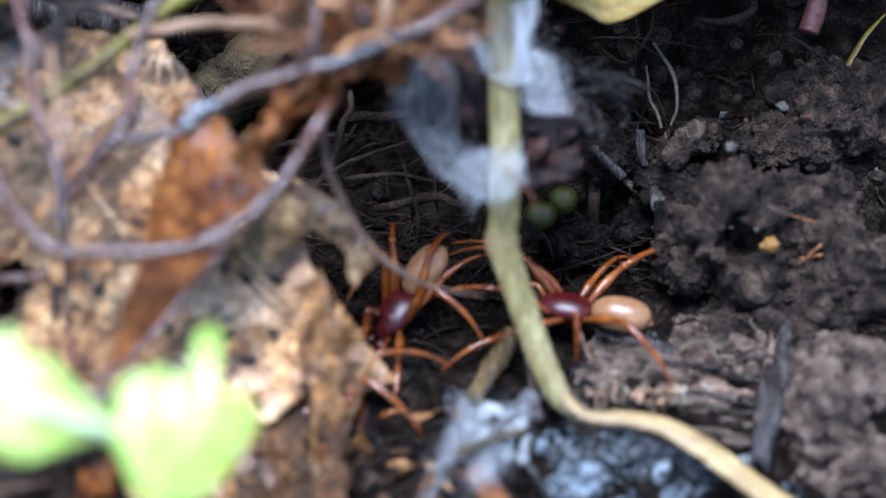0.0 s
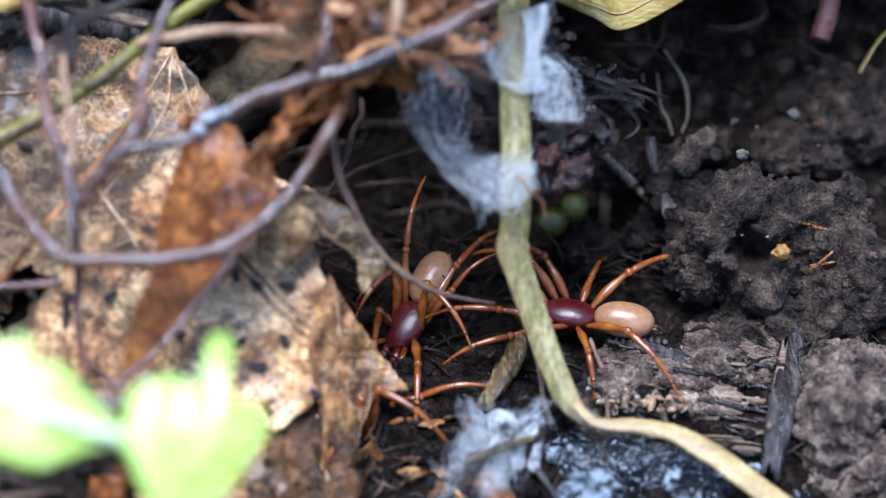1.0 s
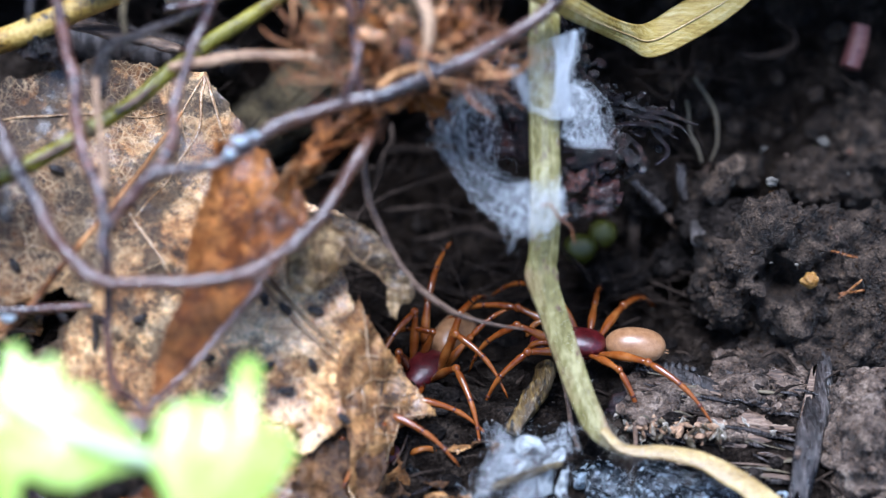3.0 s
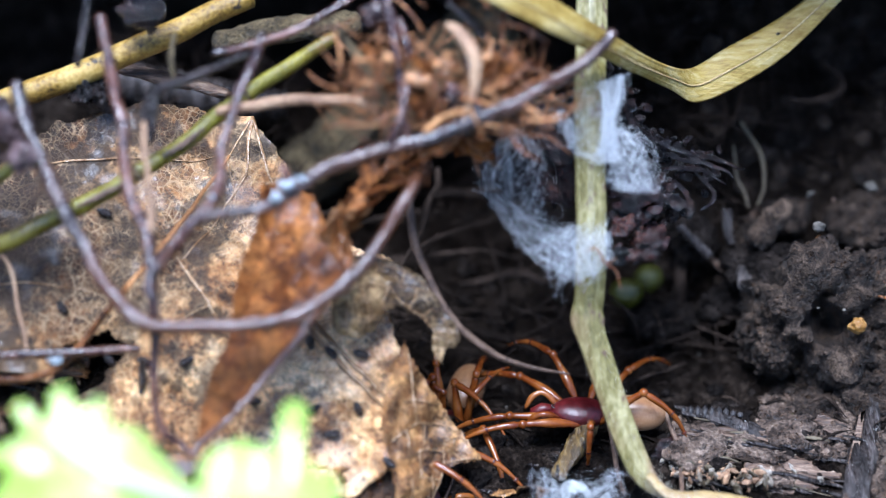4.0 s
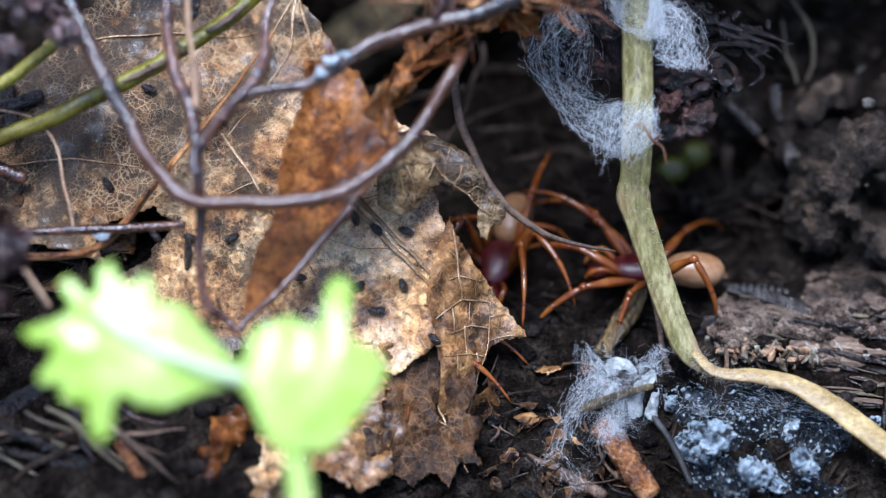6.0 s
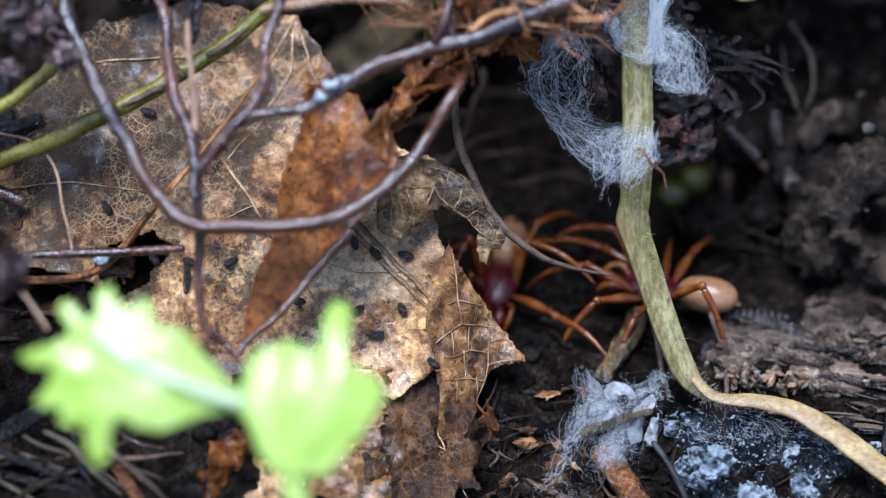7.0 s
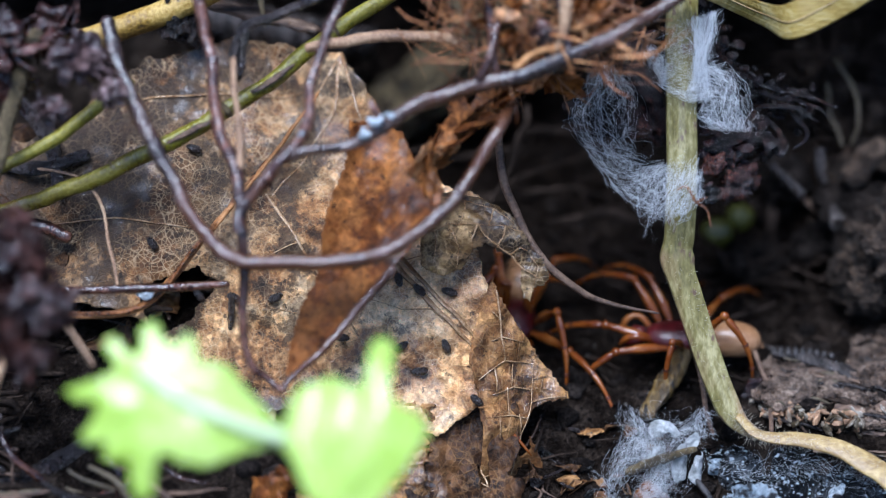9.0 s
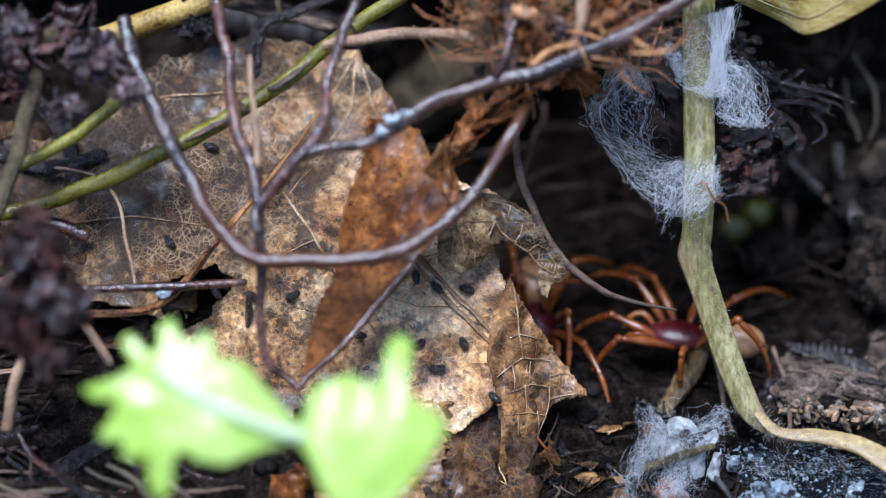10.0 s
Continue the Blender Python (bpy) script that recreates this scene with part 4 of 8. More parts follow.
    for pts in ([(0.2, 0.2), (0.3, 0.5), (0.3, 0.8)], [(0.6, 0.1), (0.66, 0.4), (0.8, 0.9)], [(0.8, 0.1), (0.82, 0.4), (0.94, 0.75)], [(0.3, 0.5), (0.4, 0.7)], [(0.66, 0.4), (0.62, 0.8)]):
        part("vein", sweep(bmesh.new(), on_sheet(kspot, pts, 0.0001), [0.1, 0.05], 6, 0.6, 0.3), VEIN, skirt)
    # the curled tip beside it
    curl_corners = ((-10.9, -9.4, 20.2), (3.2, -7.5, 19.2), (-10.7, -18.1, 11.3), (3.2, -15.8, 10.0))
    curl = [(0.020, 0.295), (0.118, 0.136), (0.255, 0.064), (0.431, 0.105), (0.580, 0.182), (0.698, 0.295), (0.753, 0.400), (0.808, 0.545), (0.894, 0.636), (0.953, 0.755), (0.925, 0.818), (0.851, 0.832), (0.816, 0.945), (0.765, 0.918), (0.745, 0.773), (0.753, 0.691), (0.675, 0.600), (0.580, 0.573), (0.494, 0.518), (0.424, 0.545), (0.353, 0.682), (0.216, 0.750), (0.059, 0.682)]
    bm, cspot = sheet(curl_corners, curl, (), (90, 80), lambda s, t: 1.5 * math.sin(min(t * 5.2 - s * 1.2, 3.3)) + 0.6 * noise.noise(Vector((s * 7, t * 7, 9))) + 0.25 * noise.noise(Vector((s * 20, t * 20, 9))), 0.012, 0.2, 8)
    tip = part("curled_lobe", bm, CURL, leaf, "curled brown lobe with raised veins")
    for pts in ([(0.059, 0.455), (0.235, 0.355), (0.431, 0.364), (0.627, 0.373), (0.745, 0.432)], [(0.157, 0.136), (0.353, 0.145), (0.549, 0.227), (0.698, 0.355)], [(0.431, 0.364), (0.529, 0.500), (0.667, 0.591), (0.765, 0.705), (0.882, 0.773)], [(0.235, 0.355), (0.314, 0.545), (0.294, 0.705)], [(0.353, 0.145), (0.345, 0.273), (0.314, 0.355)], [(0.549, 0.227), (0.529, 0.309), (0.510, 0.373)], [(0.627, 0.373), (0.608, 0.477), (0.569, 0.545)], [(0.118, 0.295), (0.157, 0.500), (0.137, 0.659)], [(0.804, 0.614), (0.863, 0.682), (0.843, 0.818)], [(0.431, 0.364), (0.392, 0.477), (0.400, 0.545)], [(0.667, 0.591), (0.725, 0.545), (0.784, 0.568)]):
        line = on_sheet(cspot, pts, 0.0001)
        part("vein", sweep(bmesh.new(), line, [0.09, 0.045], 6, 0.6, 0.2), VEIN, tip)
    return spot


leaf_spot = build_big_leaf()


def build_pellets():
    spec = [((0.362, 0.293), 20), ((0.296, 0.482), 60), ((0.492, 0.581), -30), ((0.724, 0.563), 50), ((0.598, 0.649), 10), ((0.695, 0.668), -35), ((0.725, 0.712), -8), ((0.768, 0.666), 70), ((0.425, 0.578), 30),
            ((0.368, 0.574), 60), ((0.773, 0.567), 20), ((0.289, 0.297), 10), ((0.691, 0.544), 80), ((0.818, 0.767), 45)]
    for k, ((s, t), a) in enumerate(spec):
        c = leaf_spot(s, t) * 1000 + Vector((0, -0.5, 0.3))
        bm = lump((0, 0, 0), (0.82, 0.42, 0.4), 0.16, 900, 3, k, (0, a, 0))
        ob = lone("pellet", bm, PELLET, "small black dropping lying on the dead leaf", "pellet", "pellets on the leaf")
        ob.location = mm(c)
    s, t = (0.420, 0.611)
    c = leaf_spot(s, t) * 1000 + Vector((0, -0.5, 0.3))
    lone("black_chip", rod([c + Vector((0.1, 0, 2.6)), c + Vector((0, 0, 0)), c + Vector((-0.5, -0.3, -2.4))], [0.35, 0.75, 0.3], 7, 6, 0.3, 3, 0.5), TWIG_DARK, "flat black chip of wood on the dead leaf", "wood chip")


build_pellets()

# ---- stalks and twigs over the leaf ----


def nodes_on(points, every, r, mat, parent):
    """Swollen rings on a twig."""
    line = glide([mm(p) for p in points], 10)
    for i in range(every, len(line) - 2, every):
        d = (line[i + 1] - line[i]).normalized()
        bm = sweep(bmesh.new(), [line[i] - d * 0.0005, line[i], line[i] + d * 0.0005], [r * 0.9, r * 1.22, r * 0.9], 8, 1.0, 0.15, i)
        part("node", bm, mat, parent)


def build_twigs():
    arch = thing("arched_twig", (-35.4, -17.1, 31.5), "thin arched violet-brown twig hanging over the dead leaf", "twig")
    pts = [(-39.1, -10.6, 38.2), (-37.1, -14.8, 34.4), (-34.6, -18.5, 30.3), (-32.1, -21.1, 26.9), (-29.5, -23.8, 23.4), (-26.6, -25.1, 21.1), (-22.8, -25.5, 20.5), (-18.2, -25.4, 20.7), (-13.1, -24.5, 21.1), (-8.5, -22.6, 23.2), (-4.9, -20, 26.5), (-2, -16.3, 30.5), (-0.6, -6.9, 28.5), (1.4, -0.7, 28.9)]
    part("stalk", rod(pts, [0.74, 0.74, 0.7, 0.7, 0.6, 0.5], 12, 18, 0.24, 1, 1, None, 0.35), TWIG_GREY, arch)
    nodes_on(pts, 37, 0.52, TWIG_RED, arch)

    up = thing("forked_twig", (-25.7, -29.2, 12.8), "thin red-brown forked twig standing over the leaf", "twig")
    pts = [(-31, -8.5, 44.1), (-30.2, -10.6, 40.4), (-28.9, -14.3, 35.3), (-27.9, -17.9, 30.1), (-26.5, -20.2, 27.3), (-25.6, -22.5, 24.4)]
    part("stalk", rod(pts, [0.52, 0.6, 0.6, 0.65], 12, 18, 0.24, 2, 1, None, 0.4), TWIG_RED, up)
    pts2 = [(-25.8, -23.6, 22.6), (-25.7, -22.5, 24.4), (-22.9, -20.9, 27.3), (-20.2, -18.9, 30.7), (-19.2, -15.8, 34.9), (-17.8, -13, 38.7), (-15.8, -9.9, 42.9)]
    part("branch", rod(pts2, [0.7, 0.62, 0.5, 0.46, 0.45], 12, 18, 0.26, 3, 1, None, 0.4), TWIG_RED, up)
    pts3 = [(-25.8, -22.5, 24.4), (-25.6, -24.6, 19.7), (-25.8, -26.7, 14.9), (-25.2, -28, 11.4), (-23.4, -28.3, 9.9), (-22.1, -29.4, 9.2)]
    part("branch", rod(pts3, [0.6, 0.42, 0.4, 0.35], 8, 10, 0.2, 4, 1, None, 0.3), TWIG_RED, up)
    pts4 = [(-26, -20.5, 27.4), (-26.4, -17.1, 31.5), (-26.9, -13.5, 35.5)]
    part("branch", rod(pts4, [0.4, 0.3, 0.25], 8, 10, 0.2, 5, 1, None, 0.3), STRAW, up)

    grey = thing("long_grey_twig", (-11.5, -18.2, 32), "long grey-violet twig slanting across the litter", "twig")
    pts = [(-25.7, -22.4, 24.6), (-21.3, -20.1, 28.7), (-16.2, -19.1, 29.3), (-11.6, -17.7, 31.6), (-4.9, -15.8, 33.8), (0.8, -14.5, 34.8), (7.6, -11.9, 37), (14.6, -8.3, 39.8), (16.8, -6.1, 41.4)]
    part("stalk", rod(pts, [0.5, 0.46, 0.55, 0.7, 0.78, 0.78, 0.66, 0.5], 12, 18, 0.26, 6, 1, None, 0.4), TWIG_GREY, grey)
    for p in ([(-13.1, -18.7, 31.1), (-13.5, -18.6, 32.5), (-14.1, -18, 33.4)], [(-4.4, -15.7, 33.9), (-3.3, -15.1, 36.2), (-2.5, -12.7, 39.1)], [(4, -13.4, 35.7), (3.4, -11.7, 38.6), (2.7, -9.3, 41.6)]):
        part("side_shoot", rod(p, [0.5, 0.4, 0.3], 8, 8, 0.2, 7), TWIG_RED, grey)

    green = thing("green_stalk", (-35.3, -12, 25.3), "olive-green plant stalk lying over the dead leaf", "stalk")
    pts = [(-55.7, -13, 17.8), (-48.8, -13.3, 19.5), (-41.4, -13, 22.5), (-35.3, -12, 25.3), (-31.6, -11.1, 26.8), (-26.8, -9, 29.3), (-24.1, -7.6, 30.5), (-17.8, -3.4, 34.3), (-9.7, 2.4, 37.3)]
    part("stalk", rod(pts, [0.75, 0.8, 0.8, 0.78, 0.75], 12, 16, 0.12, 9, 1, None, 0.3), GREEN_STALK, green)
    nodes_on(pts, 23, 0.78, BARK, green)
    for k, p in enumerate(([(-34.2, -12.3, 26), (-31.5, -11.6, 27.1), (-28.8, -10.5, 28.3)], [(-26.2, -9.3, 29.9), (-24.1, -8.2, 30.8), (-20.9, -5.7, 32.6)])):
        part("bark_strip", rod(p, [0.25, 0.6, 0.2], 8, 8, 0.5, k, 0.5), ROOT, green, "torn tan strip of skin")
    stick("green_stalk", [(-49.7, -15.6, 24.8), (-45, -13.8, 26.8), (-40.4, -11.5, 29.6), (-37.4, -9.3, 31.2)], [0.55, 0.65, 0.65, 0.55], GREEN_STALK, "olive-green plant stalk over the leaf's edge", "stalk", 0.08)
    stick("olive_stalk", [(-51, -20.5, 22.1), (-48.9, -17.4, 27.5), (-46.8, -13.5, 34.3), (-45.4, -11.1, 37.3)], [0.7, 0.75, 0.7], BARK, "dull olive stalk with thick joints", "stalk", 0.1)
    stick("yellow_stalk", [(-47.3, 0.9, 29.5), (-38.9, 2.3, 32.1), (-34.9, 3.0, 33.4), (-32.1, 3.6, 34.6), (-27.5, 4.6, 36.4), (-23.0, 5.6, 38.3), (-18.5, 6.6, 40.2)], [1.25, 1.3, 1.25, 1.15], YELLOW_STALK, "thick yellow plant stalk with dark flecks", "stalk", 0.06, 14, 0.15)
    stick("tan_straw", [(-21, -7.8, 33.7), (-18.5, -7.5, 34.2), (-13.7, -7.2, 34.7), (-7.8, -7.3, 34.6), (-5.1, -7.4, 33.3), (-4, -7.4, 30.9)], [0.5, 0.55, 0.55, 0.35], STRAW, "curved tan straw above the dead leaf", "straw")
    thick = thing("thick_stick", (-12.5, 21.9, 15), "thick dull olive-brown stick in the shade", "stick")
    pts = [(-18.6, 23.2, 9.2), (-12.5, 21.9, 15), (-6, 22.6, 20.2), (1, 25.5, 25.2), (7.4, 29.9, 28.9)]
    part("wood", rod(pts, [3.3, 3.8, 3.8, 3.5], 18, 18, 0.2, 3, 1, None, 0.4), BARK, thick)
    for k, p in enumerate(([(-12.5, 16.6, 15.8), (-9, 17.7, 18.7), (-5.9, 18.3, 20.8)], [(-5.9, 19.6, 23), (-2.7, 20.5, 24.6), (1, 22.2, 27.6)])):
        part("bark_flake", rod(p, [0.5, 1.2, 0.4], 9, 8, 0.5, k, 0.4), BARK, thick)
    stick("dark_log", [(-37.4, 23, 24.9), (-30.5, 22, 23.2), (-24.2, 21.5, 22.3), (-16.8, 22.7, 20.5)], [2.0, 2.4, 2.2, 1.8], WOOD_DARK, "weathered grey stick behind the leaf", "stick", 0.2, 12)
    stick("curved_root", [(-2.7, -5.1, 24.3), (-2.2, -8.2, 20.9), (-0.5, -11.6, 17), (1.7, -13.3, 14.1), (4.8, -13.8, 11.2), (8.2, -13.7, 9.3), (13.3, -13.4, 7.9)], [0.42, 0.42, 0.4, 0.34, 0.1], ROOT, "thin brown curved root before the hollow", "root")
    straw = thing("split_straw", (-39.1, -20, 11.5), "split orange-brown straw lying on the dead leaf", "straw")
    part("strip", rod([(-45.2, -21.6, 12.2), (-39.1, -20, 11.5), (-35.5, -18.7, 12.6), (-31.9, -15.4, 16), (-28.9, -11.9, 18.5), (-24.8, -6.5, 21.8), (-20.9, 1.1, 25)], [0.35, 0.5, 0.45, 0.4, 0.3, 0.2], 10, 16, 0.3, 4, 0.6, None, 0.3), ORANGE_STRAW, straw)
    part("strip", rod([(-44.2, -22.3, 13.0), (-38.6, -20.8, 12.2), (-35.1, -19.3, 13.3), (-32.1, -16.2, 16.2), (-29.4, -12.6, 18.5), (-25.4, -7.2, 21.6)], [0.25, 0.36, 0.3, 0.25, 0.12], 9, 16, 0.3, 8, 0.6, None, 0.4), ORANGE_BARK, straw)
    stick("dark_stalk", [(-43.8, -21.3, 14.9), (-37.7, -20.2, 14.5), (-31.5, -19.1, 14.1), (-28.1, -19, 14.4)], [0.4, 0.42, 0.35], TWIG_RED, "thin dark red stalk on the dead leaf", "stalk")
    stick("pale_fibre", [(-47.1, -11.5, 22.6), (-42.6, -12.5, 22.2), (-40.6, -14.5, 19.9), (-39.3, -17.6, 16.7), (-38.6, -20.5, 14.1)], [0.15, 0.16, 0.14], STRAW, "thin pale fibre on the dead leaf", "fibre")
    stick("tan_stalk", [(-45.9, -22.7, 17.3), (-42.7, -24.8, 13.6), (-40, -27.3, 10.3)], [0.45, 0.45, 0.4], STRAW, "thin tan stalk at the leaf's edge", "stalk")
    stick("tan_stalk", [(-50.1, -30, 4.5), (-48.9, -27.9, 9.4), (-47.8, -26.3, 12.1)], [0.55, 0.5, 0.4], STRAW, "thin tan stalk at the leaf's edge", "stalk")
    lone("black_clump", lump((-34.5, 2.4, 31.5), (2.3, 1.6, 1.6), 0.5, 500, 5, 9, (0, 0, 0), 0.3, 1600), ROT, "porous black clump of rot behind the twigs", "rot")
    stick("black_twig", [(-27.8, -10.3, 34), (-26.5, -9, 36.3), (-23.7, -7.9, 37.1), (-18.4, -6.1, 39), (-14.2, -3.9, 40.5)], [0.45, 0.55, 0.45, 0.4], TWIG_DARK, "short black knobbly twig", "twig", 0.35)
    stick("black_twig", [(-26.5, -9, 36.3), (-26.9, -9.5, 34.2), (-27.3, -9.8, 31.4)], [0.6, 0.5, 0.3], TWIG_DARK, "short black knobbly twig", "twig", 0.35)
    stick("stub_twig", [(16.5, -7.7, -0.1), (14.9, -11.6, -1), (12.3, -16.1, -2.8)], [1.05, 1.0, 0.8], STUB, "golden-brown stub of a twig on the soil", "twig", 0.4, 14)
    stick("standing_root", [(26.3, 18.0, 10.4), (27.1, 12.1, 6.4), (26.9, 9.2, 1.6), (26.1, 10.0, -5.6)], [0.6, 0.7, 0.8, 1.0], SHADED_ROOT, "brown root standing in the hollow", "root", 0.2, 10)
    stick("thin_root", [(35.2, 32.7, 15.7), (37.2, 28.2, 14.1), (38.1, 22.9, 12.3), (35.6, 16.0, 10.0)], [0.4, 0.4, 0.35], ROOT, "thin curved root on the bank", "root")
    stick("thin_root", [(27.6, 14.6, 9.4), (29.9, 12.6, 7.6), (33.1, 11.0, 5.0)], [0.5, 0.5, 0.4], ROOT, "thin root on the bank", "root")
    stick("straw_bit", [(27.9, 10, -3.5), (30.3, 8.8, -3.7), (33.1, 6.5, -3.6)], [0.9, 1.0, 0.7], STRAW, "short yellow straw bit on the soil", "straw", 0.2, 9, 0.2, 0.5)
    stick("bark_twig", [(11.5, -23.5, -5.7), (13.6, -25.6, -7.2), (16.8, -29.2, -10.3)], [1.0, 1.35, 1.3], ORANGE_BARK, "orange-brown barked twig on the ground", "twig", 0.2, 10)
    stick("brown_twig", [(4.3, -25.2, -8.5), (8.1, -26.8, -9.4), (12.4, -29, -10.5)], [0.5, 0.6, 0.6], ROOT, "thin brown twig on the ground", "twig")


build_twigs()


def build_mould():
    """Small white tufts of mould on the twigs."""
    for k, (c, r) in enumerate((((-13.5, -18.9, 31.8), 0.9), ((-12.3, -18.4, 32.2), 0.6), ((-14.5, -19.3, 30.6), 0.7), ((-20.3, -19.4, 30.6), 0.35), ((-36.1, -19.9, 13.9), 0.9))):
        lone("mould_tuft", lump(c, (r * 0.8, r * 0.4, r * 0.6), 1.3, 900, 4, k + 5, (0, k * 40, 0), 0.25, 1500), MOULD, "small white tuft of mould on a twig", "mould", "mould tufts")


build_mould()


def build_root_tangle():
    rng = random.Random(44)
    bm = bmesh.new()
    for k in range(660):
        x, y = rng.uniform(-38, 34), rng.uniform(2, 40)
        c = Vector((x, y, ground_height(x, y) + rng.uniform(0, 6)))
        a = rng.uniform(0, 6.28)
        d = Vector((math.cos(a), 0.5 * math.sin(a), rng.gauss(0, 0.5))) * rng.uniform(2, 8)
        m = noise.noise_vector(c * 0.5) * 2.5
        join(bm, rod([c - d, c + m, c + d], [rng.uniform(0.05, 0.18), rng.uniform(0.06, 0.22), 0.04], 6, 6, 0.3, k))
    lone("root_tangle", bm, SHADED_ROOT, "tangle of thin brown roots in the shaded hollow", "roots", kind="stuff")


build_root_tangle()


def build_hollow_litter():
    """Roots and straws in the hollow behind the spiders, dimmed by their colour."""
    spec = [([(-11.6, 13.8, 9.1), (-6.6, 16.5, 9.8), (1, 18.6, 9.4)], 0.5), ([(-10.1, 8.4, 7.7), (-2.8, 12.6, 6.9), (4.8, 14.6, 6.5), (11.3, 16.1, 4.9)], 0.45), ([(0.4, 15.8, 16.5), (-0.9, 9.5, 13.5), (-3.8, 3.2, 10.7)], 0.55),
            ([(-5.2, 10.5, 7.3), (1, 13.8, 9.1), (7.4, 18.3, 8.8)], 0.4), ([(2.9, 11, 4.1), (8.6, 11.6, 5.2), (14.4, 12.7, 3.2)], 0.8), ([(4.1, 6.8, 0.8), (11, 7, -0.8), (18.7, 8.2, -0.8)], 0.7),
            ([(4.7, 8.1, 7.2), (7, 2.5, 5.5), (9, -1.9, 3.9)], 0.14), ([(21.8, 12.3, 6.3), (23.3, 6.9, 5.1), (24.1, 2.8, 3.9)], 0.12), ([(-14, 13, 11.6), (-9, 14.5, 12.2), (-4.1, 18.8, 13.6)], 0.6),
            ([(-3.8, 0.5, 6), (-5.5, -5.3, 3.9), (-7.2, -11, 2.1)], 0.25), ([(-5.6, -0.1, 4.9), (-8, -2.4, 4.9), (-10.8, -5.3, 3.9)], 0.3), ([(18, -1.4, -1.4), (22.9, 0, -0.8), (27.4, 2.3, -0.8)], 0.3),
            ([(-13.7, 5.5, 6.6), (-8.7, 3.1, 6.5), (-3.8, -0.1, 4.9)], 0.8), ([(-0.3, 17.8, 12), (7.5, 21.7, 10.7), (14.1, 22.8, 8.7)], 0.9)]
    for k, (pts, r) in enumerate(spec):
        stick("buried_root", pts, [r * 0.65, r * 0.75, r * 0.45], SHADED_ROOT, "dull brown root in the shaded hollow", "root", 0.25, 8, 0.5, 1.0, "roots in the hollow")
    for c, s in (((20.9, 8, 5), (1.9, 1.7, 1.7)), ((23.5, 9.7, 5.9), (1.6, 1.6, 1.6))):
        lone("green_bud", lump(c, s, 0.12, 300, 3, 2), FRUIT, "round green bud half hidden in the hollow", "bud", "green buds")


build_hollow_litter()


